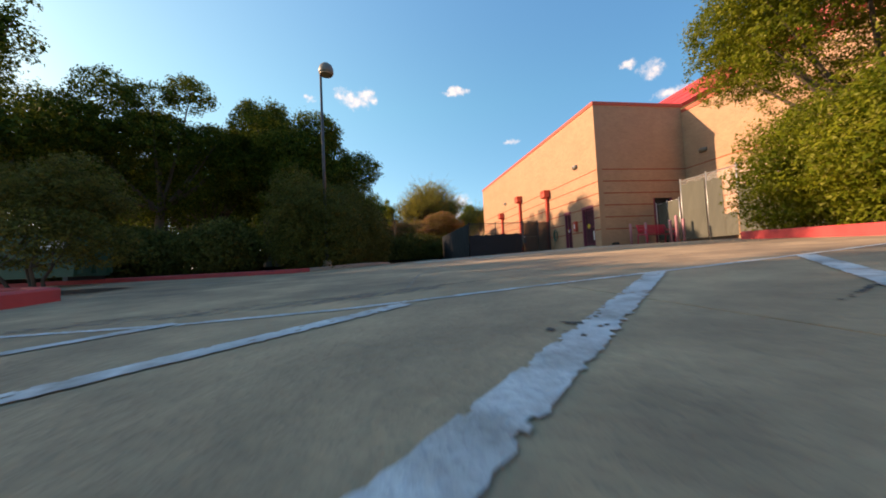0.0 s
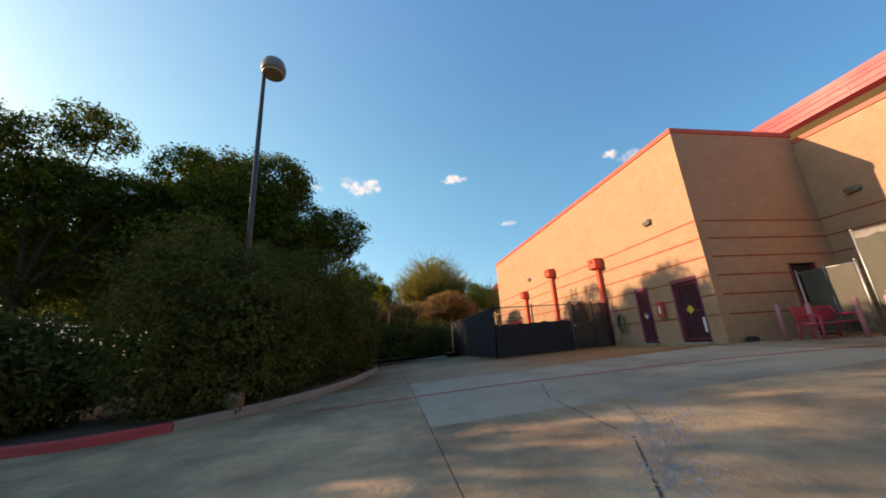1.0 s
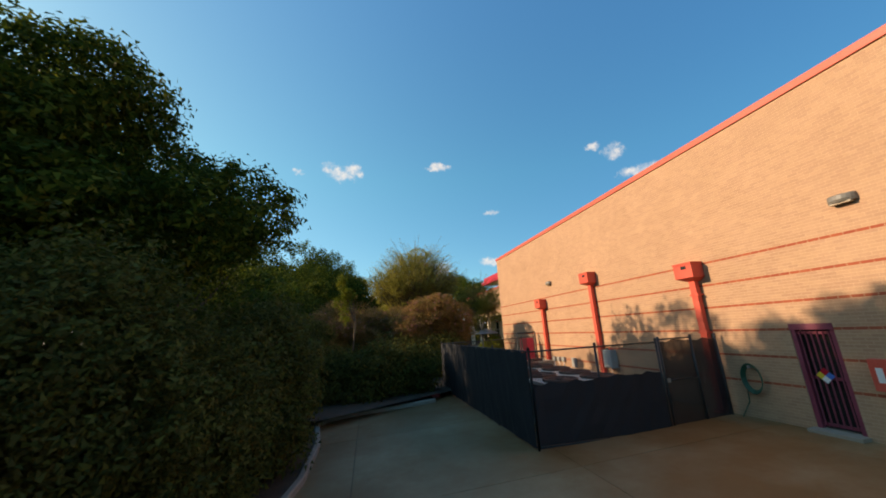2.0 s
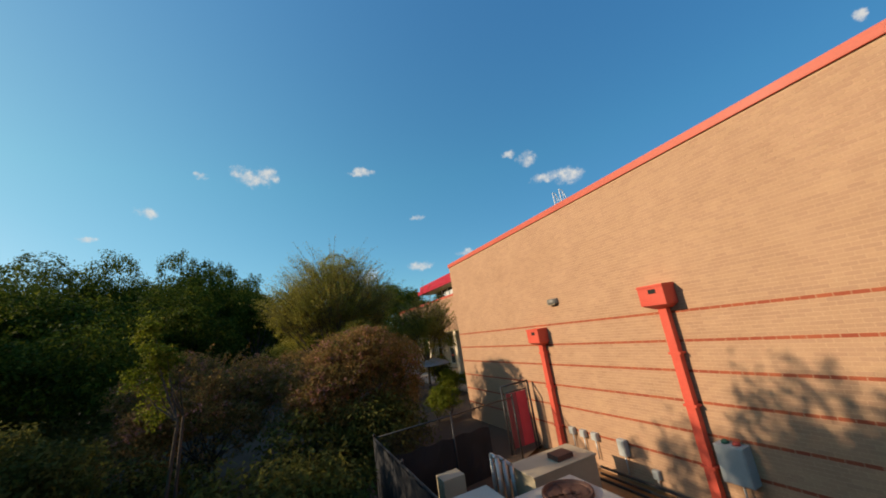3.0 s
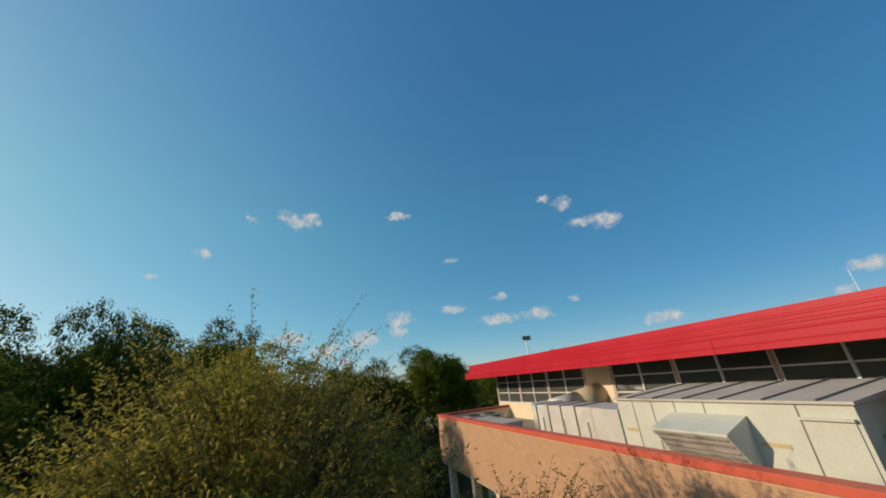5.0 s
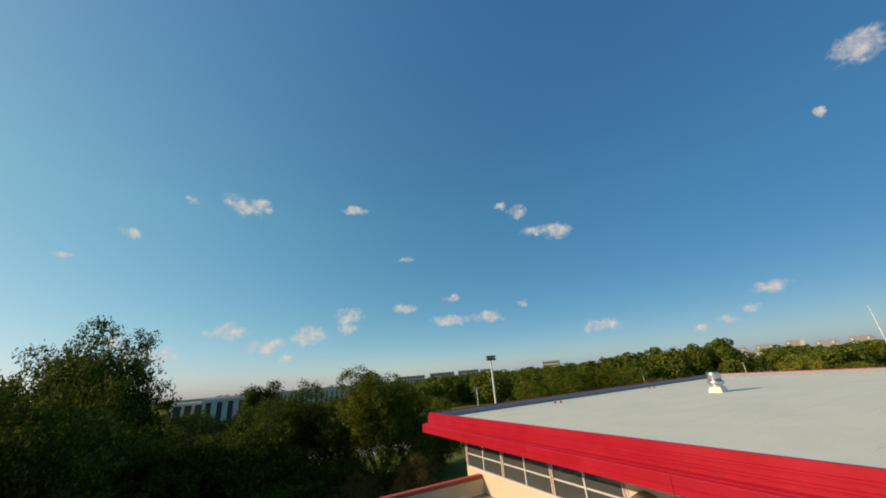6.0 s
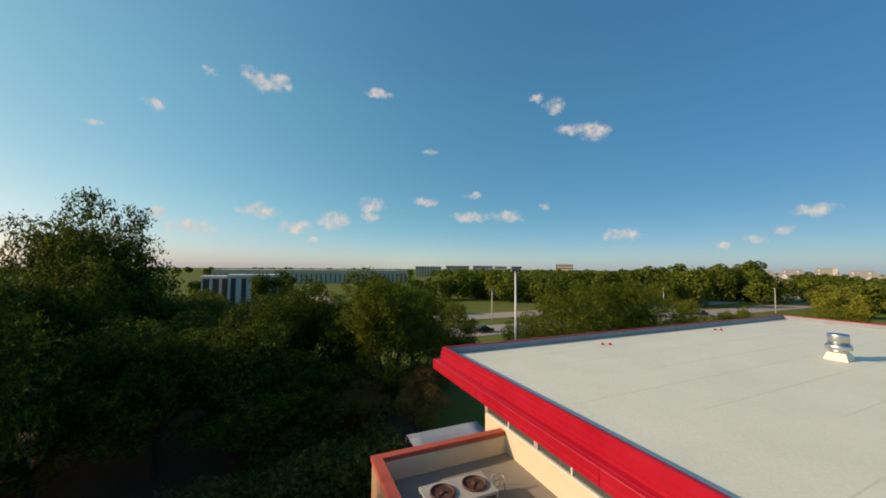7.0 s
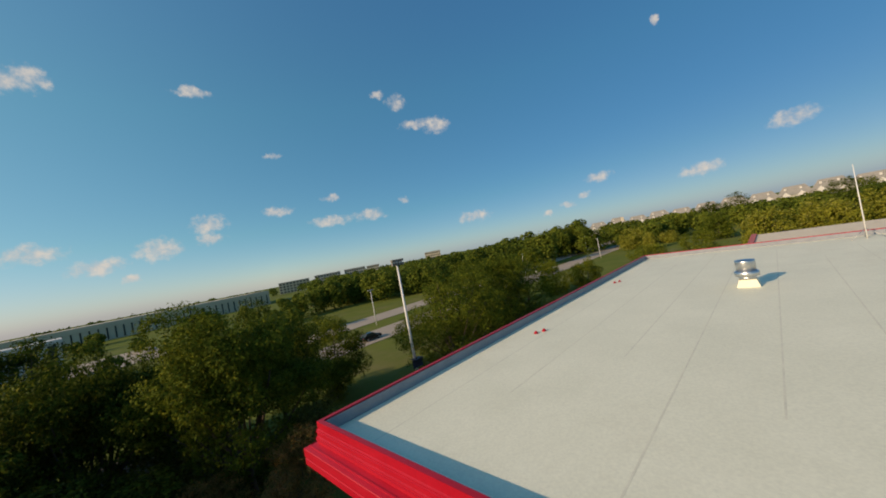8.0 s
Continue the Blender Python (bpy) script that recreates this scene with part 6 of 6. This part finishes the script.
fence("tall_screen_fence", "tall galvanised chain-link fence with grey-green cloth panels", [(14.35, 14.75), (14.3, 6.5)], 0.0, 2.95, 1.37,
      [((14.31, 14.7), (14.30, 13.45), 0.05, 2.75), ((14.30, 13.35), (14.28, 12.6), 0.05, 2.6), ((14.29, 12.6), (14.28, 12.05), 0.05, 1.0), ((14.28, 11.95), (14.26, 9.4), 0.05, 2.1), ((14.26, 9.3), (14.25, 6.6), 0.05, 2.2)], ZINC, SCREEN_GREY)
t = thing("waste_container", "dark green metal waste container with a white label", "waste container", -10.9, 11.3, -0.52)
bm = bmesh.new()
prism(bm, [(0, 0.12), (2.1, 0.12), (2.2, 0.9), (2.2, 1.35), (-0.1, 1.35), (-0.1, 0.9)], 0, 1.3)
part("body", bm, DUMP, t)
for y in (0.1, 0.6, 1.15):
    part("rib", cube(2.1, 2.24, y, y + 0.06, 0.2, 1.3), DUMP, t)
part("lid", prism(bmesh.new(), [(-0.15, 1.36), (2.25, 1.36), (2.2, 1.44), (-0.1, 1.55)], -0.03, 1.33), DUMP, t)
part("label_plate", cube(1.3, 1.9, -0.012, -0.002, 0.9, 1.15), SIGN_WHITE, t, "white plate with grey bars")
for k in range(3):
    part("label_bar", cube(1.36, 1.84, -0.016, -0.012, 0.95 + 0.06 * k, 0.975 + 0.06 * k), GREYBOX, t)
for x in (0.15, 1.85):
    part("skid", cube(x, x + 0.12, 0, 1.3, 0, 0.12), BLACK_STEEL, t)

# ---- plant on the low roof ----
RZ = 6.55
ahu = thing("air_handler", "long pale enamelled air handling unit on the low roof", "air handler", 18.0, 43.0, RZ)
part("curb", cube(0.05, 2.75, 0.05, 6.15, 0, 0.25), ZINC, ahu)
part("body", cube(0, 2.8, 0, 6.2, 0.25, 2.1, 0.012), AHU, ahu)
part("roof", prism(bmesh.new(), [(-0.08, 2.1), (2.88, 2.1), (2.88, 2.34), (-0.08, 2.16)], -0.06, 6.26), AHU_TOP, ahu)
for k in range(6):
    part("roof_seam", prism(bmesh.new(), [(-0.09, 2.162), (2.89, 2.342), (2.89, 2.375), (-0.09, 2.195)], 0.5 + k * 1.02, 0.54 + k * 1.02), LAMPGREY, ahu)
for y in (0.95, 3.05, 3.95, 4.75, 5.5):
    part("panel_joint", cube(-0.006, 0.01, y, y + 0.035, 0.27, 2.08), LAMPGREY, ahu)
part("access_door", cube(-0.03, -0.001, 0.08, 0.9, 0.35, 1.75, 0.008), AHU, ahu)
part("rain_lip", cube(-0.1, -0.001, 0.05, 0.95, 1.78, 1.83, 0.006), AHU, ahu)
for y, w in ((1.35, 0.6), (5.6, 0.42)):
    part("name_plate", cube(-0.012, -0.006, y, y + w, 1.15, 1.24), SOFFIT, ahu, "small brown plate")
hood = part("intake_hood", prism(bmesh.new(), [(-0.001, 0.35), (-0.001, 1.8), (-0.9, 1.5), (-0.9, 1.44)], 2.05, 4.15), AHU, ahu)
for k in range(7):
    u = (k + 0.5) / 7
    part("louvre", cube(-0.93 + u * 0.9, -0.88 + u * 0.9, 2.12, 4.08, 1.42 - u * 1.09, 1.50 - u * 1.09), STEEL, hood)
duct = thing("metal_duct", "dull galvanised duct rising to the hall wall", "duct", 18.0, 49.4, RZ)
bm = bmesh.new()
a = [bm.verts.new(p) for p in ((0.1, 0, 0.3), (2.3, 0, 0.3), (2.3, 0, 1.75), (0.1, 0, 1.75))]
b = [bm.verts.new(p) for p in ((0.35, 1.7, 0.55), (1.9, 1.7, 0.55), (1.9, 1.7, 1.75), (0.35, 1.7, 1.75))]
for k in range(4):
    bm.faces.new((a[k], a[(k + 1) % 4], b[(k + 1) % 4], b[k]))
bm.faces.new(a[::-1])
bm.faces.new(b)
bmesh.ops.recalc_face_normals(bm, faces=bm.faces)
part("transition", bm, DUCT, duct)
for k in range(4):
    part("straight_section", cube(0.35, 1.9, 1.72 + k * 1.0, 2.68 + k * 1.0, 0.55, 1.75, 0.02), DUCT, duct)
    part("flange", cube(0.31, 1.94, 2.67 + k * 1.0, 2.73 + k * 1.0, 0.51, 1.79), LAMPGREY, duct)
bm = bmesh.new()
prev = None
for k in range(11):
    ang = math.pi / 2 * k / 10
    ring = [bm.verts.new((1.9 - r * math.cos(ang), 5.72 + r * math.sin(ang), z)) for r, z in ((1.55, 0.55), (1.55, 1.75), (0.05, 1.75), (0.05, 0.55))]
    if prev:
        for m in range(4):
            bm.faces.new((prev[m], prev[(m + 1) % 4], ring[(m + 1) % 4], ring[m])).smooth = m == 0
    prev = ring
bm.faces.new(prev)
bmesh.ops.recalc_face_normals(bm, faces=bm.faces)
part("elbow", bm, DUCT, duct)
part("round_duct", rod((1.85, 6.5, 1.22), (3.6, 6.4, 1.45), 0.64, 0.62, 24), DUCT, duct)
part("round_duct", rod((3.55, 6.4, 1.45), (4.98, 6.3, 1.7), 0.66, 0.66, 24), TANBOX, duct, "dusty end of the round duct")
for y in (2.0, 3.6, 5.2):
    for x in (0.3, 1.95):
        part("stand", cube(x, x + 0.05, y, y + 0.05, 0, 1.2 if x < 1 else 0.55), ZINC, duct)
gu = thing("chiller", "rusty green compressor unit on a steel frame", "compressor", 18.1, 40.6, RZ)
part("body", cube(0.6, 2.0, 0.75, 1.9, 1.0, 2.2, 0.02), GREEN, gu)
part("lid", prism(bmesh.new(), [(0.54, 2.2), (2.06, 2.2), (2.06, 2.32), (1.3, 2.42), (0.54, 2.32)], 0.68, 1.97), GREEN, gu)
part("access_panel", cube(0.585, 0.6, 0.9, 1.75, 1.15, 2.1, 0.004), GREEN, gu)
for x, y in ((0.6, 0.75), (1.92, 0.75), (0.6, 1.82), (1.92, 1.82)):
    part("leg", cube(x, x + 0.08, y, y + 0.08, 0, 1.0), ZINC, gu)
part("frame_rail", cube(0.6, 2.0, 0.75, 0.83, 0.9, 1.0), ZINC, gu)
part("frame_rail", cube(0.6, 2.0, 1.82, 1.9, 0.9, 1.0), ZINC, gu)
part("pipe", pipe([(0.42, 2.4, 1.45), (0.42, 1.5, 1.45), (0.42, 1.38, 1.68), (0.6, 1.3, 1.7)], 0.06, 10), TANBOX, gu)
part("pipe", pipe([(0.45, 1.95, 0.2), (0.45, 1.95, 1.9), (0.6, 1.75, 1.9)], 0.03, 8), RUST, gu)
part("pipe", pipe([(0.5, 0.9, 0.3), (0.5, 0.9, 1.3), (0.5, 1.2, 1.3)], 0.028, 8), TANBOX, gu)
part("motor", lathe(bmesh.new(), [(0.09, 1.55), (0.11, 1.59), (0.11, 1.8), (0.07, 1.84)], 14, 0.47, 1.3), TANBOX, gu)
t = thing("exhaust_cowl", "tan ribbed exhaust cowl on the low roof", "exhaust cowl", 18.6, 38.9, RZ + 0.1)
part("shell", lathe(bmesh.new(), [(0.62, 0), (0.62, 1.2), (0.68, 1.25), (0.68, 1.5), (0.4, 1.75), (0.1, 1.8)], 18), TANBOX, t)
for k in range(5):
    part("rib", lathe(bmesh.new(), [(0.64, 0.15 + k * 0.2), (0.655, 0.17 + k * 0.2), (0.64, 0.19 + k * 0.2)], 18), ZINC, t)
condenser(17.95, 63.45, RZ, 2, 1, 1.25, 1.25, 0.75, "pale low condenser with two rusty fans on the roof", 0.42)
t = thing("roof_unit", "row of low grey louvred units behind the parapet", "roof unit", 17.5, 57.6, RZ)
for k in range(3):
    part("unit", cube(0, 1.3, k * 1.5, k * 1.5 + 1.35, 0.1, 0.75, 0.02), GREYBOX, t)
    part("lid", cube(-0.05, 1.35, k * 1.5 - 0.03, k * 1.5 + 1.38, 0.75, 0.83, 0.01), AHU_TOP, t)
t = thing("step_ladder", "small folded steel trestle on the roof floor", "trestle", 20.9, 64.5, RZ)
for x in (0, 0.45):
    part("leg", rod((x, -0.15, 0), (x, 0, 0.6), 0.02), ZINC, t)
    part("leg", rod((x, 0.25, 0), (x, 0.05, 0.6), 0.02), ZINC, t)
for z in (0.2, 0.4, 0.58):
    part("rung", rod((0, -0.15 + z * 0.25, z), (0.45, -0.15 + z * 0.25, z), 0.015), ZINC, t)

lad = thing("roof_ladder", "white aluminium ladder with hooped handrails up to the hall roof", "ladder", 20.3, 38.2, RZ - 0.45)
for y in (0, 0.62):
    part("stile", cube(-0.03, 0.03, y - 0.03, y + 0.03, 0.47, 5.25), WHITE, lad)
    part("stile", cube(-0.33, -0.28, y - 0.02, y + 0.02, 2.6, 6.3), WHITE, lad)
    part("handrail", pipe([(-0.3, y, 6.3), (-0.05, y, 6.25), (0.35, y, 5.3), (0.75, y, 5.25), (0.9, y, 4.4)], 0.022, 8), WHITE, lad)
    part("handrail", pipe([(-0.05, y, 5.25), (-0.05, y, 6.25)], 0.02, 8), WHITE, lad)
    for z in (5.5, 5.75, 6.0):
        part("rail", rod((-0.3, y, z), (0.02, y, z), 0.014), WHITE, lad)
for k in range(1, 17):
    part("rung", rod((0, 0, 0.3 + 0.3 * k), (0, 0.62, 0.3 + 0.3 * k), 0.018), WHITE, lad)
part("platform", cube(-0.3, 0.85, 0, 0.62, 5.18, 5.24), ZINC, lad)

# ---- on the hall roof ----
vent = thing("roof_fan", "shiny spun-metal exhaust fan on a white curb", "roof fan", 39.6, 60.9, 10.562)
vent.scale = (0.73, 0.73, 0.73)
bm = bmesh.new()
lo = [bm.verts.new((x, y, 0)) for x, y in ((-0.62, -0.62), (0.62, -0.62), (0.62, 0.62), (-0.62, 0.62))]
hi = [bm.verts.new((x, y, 0.5)) for x, y in ((-0.46, -0.46), (0.46, -0.46), (0.46, 0.46), (-0.46, 0.46))]
for i in range(4):
    bm.faces.new((lo[i], lo[(i + 1) % 4], hi[(i + 1) % 4], hi[i]))
bm.faces.new(hi)
part("curb", bm, ROOF_WHITE, vent)
part("neck", lathe(bmesh.new(), [(0.48, 0.5), (0.48, 0.72)], 24), STEEL, vent)
part("windband", lathe(bmesh.new(), [(0.5, 0.7), (0.66, 0.74), (0.68, 0.98), (0.6, 1.08), (0.54, 1.1)], 28), STEEL, vent)
part("hood", lathe(bmesh.new(), [(0.54, 1.1), (0.55, 1.72), (0.53, 1.8), (0.2, 1.84), (0.02, 1.84)], 28), STEEL, vent)
for x, y in ((30.9, 68.05), (31.3, 67.85), (43.1, 68.4), (43.5, 68.2)):
    t = thing("roof_drain_cover", "small red dome cover on the pale roof", "roof drain", x, y, 10.562, group="red covers")
    t.scale = (0.6, 0.6, 0.6)
    part("flange", lathe(bmesh.new(), [(0.2, 0), (0.2, 0.03), (0.13, 0.05)], 14), RED, t)
    part("dome", lathe(bmesh.new(), [(0.12, 0.045), (0.12, 0.14), (0.07, 0.19), (0.02, 0.2)], 14), RED, t)
mast = thing("roof_mast", "thin galvanised mast on a tripod", "mast", 54.2, 55.3, 10.562)
part("pole", rod((0, 0, 0), (0, 0, 5.2), 0.045, 0.02), WHITE, mast)
for a in (0, 2.1, 4.2):
    part("brace", rod((0.9 * math.cos(a), 0.9 * math.sin(a), 0), (0, 0, 0.7), 0.025), ZINC, mast)
solid("annex_parapet", cube(57.5, 75, 40, 62.0, 9.2, 9.9), CREAM, "pale parapet of the next roof", "wall")
coping("annex_coping", 57.4, 75.1, 61.6, 62.1, 10.05, "red metal coping of the next roof")
solid("annex_wall", cube(57.6, 75, 40, 61.9, -0.2, 9.2), BRICK, "plain brick wall of the annex", "wall")

# ---- north of the building ----
canopy = thing("shade_canopy", "blue-grey canvas shade canopy on steel posts", "canopy", 21.0, 71.5, 0.0)
bm = bmesh.new()
grid = [[bm.verts.new((i * 0.9, j * 0.8, 3.55 - 0.3 * math.sin(math.pi * i / 6) * math.sin(math.pi * j / 5) + 0.25 * (j / 5))) for i in range(7)] for j in range(6)]
for j in range(5):
    for i in range(6):
        bm.faces.new((grid[j][i], grid[j][i + 1], grid[j + 1][i + 1], grid[j + 1][i])).smooth = True
ext = bmesh.ops.extrude_face_region(bm, geom=bm.faces[:])
for v in ext["geom"]:
    if isinstance(v, bmesh.types.BMVert):
        v.co.z -= 0.02
bmesh.ops.recalc_face_normals(bm, faces=bm.faces)
part("cloth", bm, TARP, canopy)
for x, y in ((0, 0), (5.4, 0), (0, 4.0), (5.4, 4.0)):
    part("post", rod((x, y, 0), (x, y, 3.55 + 0.06 * y), 0.06, n=10), POLE, canopy)
for x, y in ((12.6, 46.5), (12.0, 49.8)):
    t = thing("patio_umbrella", "pale green patio umbrella over a table", "umbrella", x, y, 0.1, group="patio umbrellas")
    part("pole", rod((0, 0, 0), (0, 0, 2.5), 0.025), BLACK_STEEL, t)
    part("canopy", lathe(bmesh.new(), [(1.25, 2.05), (1.27, 2.07), (0.75, 2.32), (0.05, 2.55)], 8), TARP, t)
    part("table_top", lathe(bmesh.new(), [(0.55, 0.7), (0.55, 0.74)], 18), BLACK_STEEL, t)
    part("foot", lathe(bmesh.new(), [(0.3, 0), (0.3, 0.05), (0.05, 0.1)], 14), BLACK_STEEL, t)
lt = thing("light_tower", "tall white light mast with a lamp cluster and a solar panel", "light mast", 39.5, 88.7, 0)
part("pole", rod((0, 0, 0), (0, 0, 15.1), 0.17, 0.1, 12), WHITE, lt)
part("crossarm", cube(-0.7, 0.7, -0.06, 0.06, 14.95, 15.1), ZINC, lt)
for x in (-0.6, -0.2, 0.2, 0.6):
    for z in (15.2, 14.8):
        part("floodlight", cube(x - 0.15, x + 0.15, -0.3, 0.02, z - 0.12, z + 0.14, 0.02), LAMPGREY, lt)
part("solar_panel", prism(bmesh.new(), [(-0.55, 4.6), (0.55, 4.6), (0.55, 4.65), (-0.55, 4.65)], -0.9, 0.1), SOLAR, lt)
part("solar_panel", cube(-0.65, 0.65, -0.42, -0.36, 3.7, 4.6), SOLAR, lt)


def strip(name, x0, x1, y0, y1, z, material, label, category="road"):
    return solid(name, cube(x0, x1, y0, y1, z - 0.05, z), material, label, category)


strip("road_near", 20, 900, 119.5, 131, 0.03, ROAD, "pale two-lane road carriageway")
strip("road_far", 20, 900, 141, 152, 0.03, ROAD, "pale far road carriageway")
strip("parking_far", -60, 30, 200, 245, 0.03, ROAD, "pale parking ground before the long building")


def car(x, y, rz, paint, label):
    t = thing("car", label, "car", x, y, 0.03, rz, group="cars on the road")
    low = [(-2.2, 0.3), (2.2, 0.3), (2.25, 0.62), (2.1, 0.85), (1.1, 0.95), (-1.9, 1.0), (-2.25, 0.85)]
    up = [(1.05, 0.95), (0.35, 1.5), (-1.2, 1.55), (-1.95, 1.0)]
    for nm, prof, w, m in (("body", low, 0.9, paint), ("cabin", up, 0.74, GLASS)):
        bm = prism(bmesh.new(), prof, -w, w)
        bmesh.ops.bevel(bm, geom=list(bm.edges), offset=0.05, segments=2, affect="EDGES")
        b = part(nm, bm, m, t)
        if nm == "cabin":
            part("roof_panel", cube(-1.15, 0.32, -0.7, 0.7, 1.53, 1.57, 0.02), paint, b)
    for px in (-1.35, 1.4):
        for s in (-1, 1):
            wh = part("wheel", rod((px, s * 0.72, 0.33), (px, s * 0.92, 0.33), 0.33, n=18), RUBBER, t)
            part("rim", rod((px, s * 0.921, 0.33), (px, s * 0.93, 0.33), 0.2, n=14), ZINC, wh)
    for s in (-1, 1):
        part("headlight", cube(2.16, 2.26, s * 0.62 - 0.15, s * 0.62 + 0.15, 0.65, 0.78, 0.02), SIGN_WHITE, t)
        part("tail_light", cube(-2.29, -2.2, s * 0.68 - 0.12, s * 0.68 + 0.12, 0.7, 0.86, 0.02), TAIL, t)
    return t


car(55.5, 123.0, 3, CARPAINT, "black car on the near carriageway")
car(139, 122.5, 2, CARPAINT, "dark car on the near carriageway")
car(128, 146.0, 182, CARWHITE, "silver car on the far carriageway")
for x, y, h, lab in ((65.4, 135.5, 9.1, "tall slim street lamp in the median"), (136.3, 133.5, 8.6, "tall slim street lamp in the median"), (205, 135.5, 9.3, "tall slim street lamp in the median"), (115.2, 116.5, 4.8, "short lamp with two heads by the road"), (170, 116.0, 8.5, "tall slim street lamp by the road")):
    t = thing("street_lamp", lab, "street lamp", x, y, 0, group="street lamps")
    part("pole", rod((0, 0, 0), (0, 0, h), 0.13, 0.08, 8), WHITE, t)
    part("head", cube(-0.75, 0.75, -0.15, 0.15, h, h + 0.2, 0.05), ZINC, t)
for x, y in ((235, 262), (300, 190)):
    t = thing("utility_pole", "wooden utility pole with a crossarm", "utility pole", x, y, 0, group="utility poles")
    part("pole", rod((0, 0, 0), (0, 0, 13), 0.25, 0.18, 8), ZINC, t)
    part("crossarm", cube(-1.4, 1.4, -0.12, 0.12, 11.8, 12.1), ZINC, t)


def storeys(name, label, x, y, rz, w, d, h, floors, bays, wall_m, roof_over=0.6, tint=None, vertical=False, slot=0.23):
    """A far block with real window recesses and a flat roof."""
    t = thing(name, label, "building", x, y, 0, rz)
    part("wall", cube(-w / 2, w / 2, 0, d, 0, h), wall_m, t)
    part("roof", cube(-w / 2 - 0.3, w / 2 + 0.3, -0.3, d + 0.3, h, h + roof_over), tint or wall_m, t)
    fh = h / floors
    bw = w / bays
    for i in range(bays):
        for j in range(floors):
            x0 = -w / 2 + i * bw
            z0 = j * fh
            part("window", cube(x0 + bw * ((0.5 - slot) if vertical else 0.2), x0 + bw * ((0.5 + slot) if vertical else 0.8), -0.25, 0.1, z0 + fh * (0.08 if vertical else 0.3), z0 + fh * (0.98 if vertical else 0.82)), GLASS, t)
    return t


def polar(az, d, x0=13.5, y0=53.0):
    return x0 + d * math.sin(radians(az)), y0 + d * math.cos(radians(az))


x, y = polar(-4.9, 118)
storeys("office_building", "white office block with tall dark windows", x, y, 4, 13.5, 14, 11.6, 1, 5, FAR_WHITE, 0.8, vertical=True)
x, y = polar(-9.6, 128)
storeys("office_building", "lower glazed wing of the white office", x, y, 6, 7.5, 12, 11.2, 1, 3, FAR_WHITE, 0.6, vertical=True, slot=0.34)
x, y = polar(4.0, 330)
storeys("warehouse", "very long beige warehouse with a ribbed wall", x, y, -3, 165, 60, 8.6, 1, 40, FAR_BEIGE, 3.2, FAR_BEIGE, vertical=True, slot=0.1)
for az, d, w, h, m in ((21.5, 560, 42, 15.5, FAR_BEIGE), (26.4, 590, 40, 17, FAR_TAN), (30.6, 600, 34, 17.5, FAR_TAN), (33.5, 640, 22, 17, FAR_BEIGE), (43.5, 800, 36, 23, FAR_BEIGE)):
    x, y = polar(az, d)
    storeys("apartment_block", "far pale apartment block with window rows", x, y, -az, w, 18, h, 4, 9, m, 1.0, FAR_ROOF)


def row_house(az, d, w, h, label, tower=False):
    x, y = polar(az, d)
    t = thing("row_house", label, "house", x, y, 0, -az, group="row houses")
    part("wall", cube(-w / 2, w / 2, 0, 14, 0, h), FAR_TAN, t)
    bm = bmesh.new()
    e = [bm.verts.new(p) for p in ((-w / 2 - 0.8, -0.8, h), (w / 2 + 0.8, -0.8, h), (w / 2 + 0.8, 14.8, h), (-w / 2 - 0.8, 14.8, h))]
    r = [bm.verts.new(p) for p in ((-w / 2 + 4, 7, h + 7.0), (w / 2 - 4, 7, h + 7.0))]
    for f in ((e[0], e[1], r[1], r[0]), (e[1], e[2], r[1]), (e[2], e[3], r[0], r[1]), (e[3], e[0], r[0]), (e[3], e[2], e[1], e[0])):
        bm.faces.new(f)
    roof = part("roof", bm, FAR_ROOF, t)
    for k in range(max(2, int(w / 10))):
        cx = -w / 2 + 5 + k * 9
        part("chimney", cube(cx - 0.7, cx + 0.7, 3.5, 4.9, h + 0.6, h + 5.4), FAR_WHITE, roof)
        part("gable", prism(bmesh.new(), [(cx - 2.6, h - 2.8), (cx + 2.6, h - 2.8), (cx + 2.6, h - 0.6), (cx, h + 2.4), (cx - 2.6, h - 0.6)], -1.2, 3.0), FAR_WHITE, t)
        for j in range(2):
            part("window", cube(cx - 0.8, cx + 0.8, -1.35, -1.1, 2.0 + j * 3.0, 3.6 + j * 3.0), GLASS, t)
    if tower:
        part("tower", cube(w / 2 - 5, w / 2 - 2, 1, 4, h, h + 6.2), FAR_BEIGE, t)
        part("turret_roof", prism(bmesh.new(), [(-5, h + 3.2), (w / 2 - 5, h + 3.2), (w / 4 - 3, h + 5.2)], 3, 9), FAR_ROOF, t)
    return t


for i, az in enumerate((64.5, 67.0, 69.6, 72.2, 74.8, 77.4, 80.0, 82.7, 85.4, 88.1, 90.8, 93.6, 96.4)):
    row_house(az, 480 - 8 * i, 20.5 if i != 3 else 18, (7.6 + 0.8 * (i % 3)) if i != 3 else 10.6, "pale row house with a brown hipped roof and chimneys", i == 3)

# ---- single bricks where the camera passes nearest ----
bm = bmesh.new()
block(bm, -0.004, 0.002, 0, 0.196, 0, COURSE - 0.009)
bmesh.ops.delete(bm, geom=[f for f in bm.faces if f.normal.x > 0.9], context="FACES")
brick_mesh = mesh_of(bm, "brick")
brick_mesh.materials.append(BRICK)
for y, z in single_bricks:
    b = new("brick", brick_mesh)
    b.parent = wall_west
    b.location = (BX - random.uniform(0.0, 0.001), y, z + 0.0045)
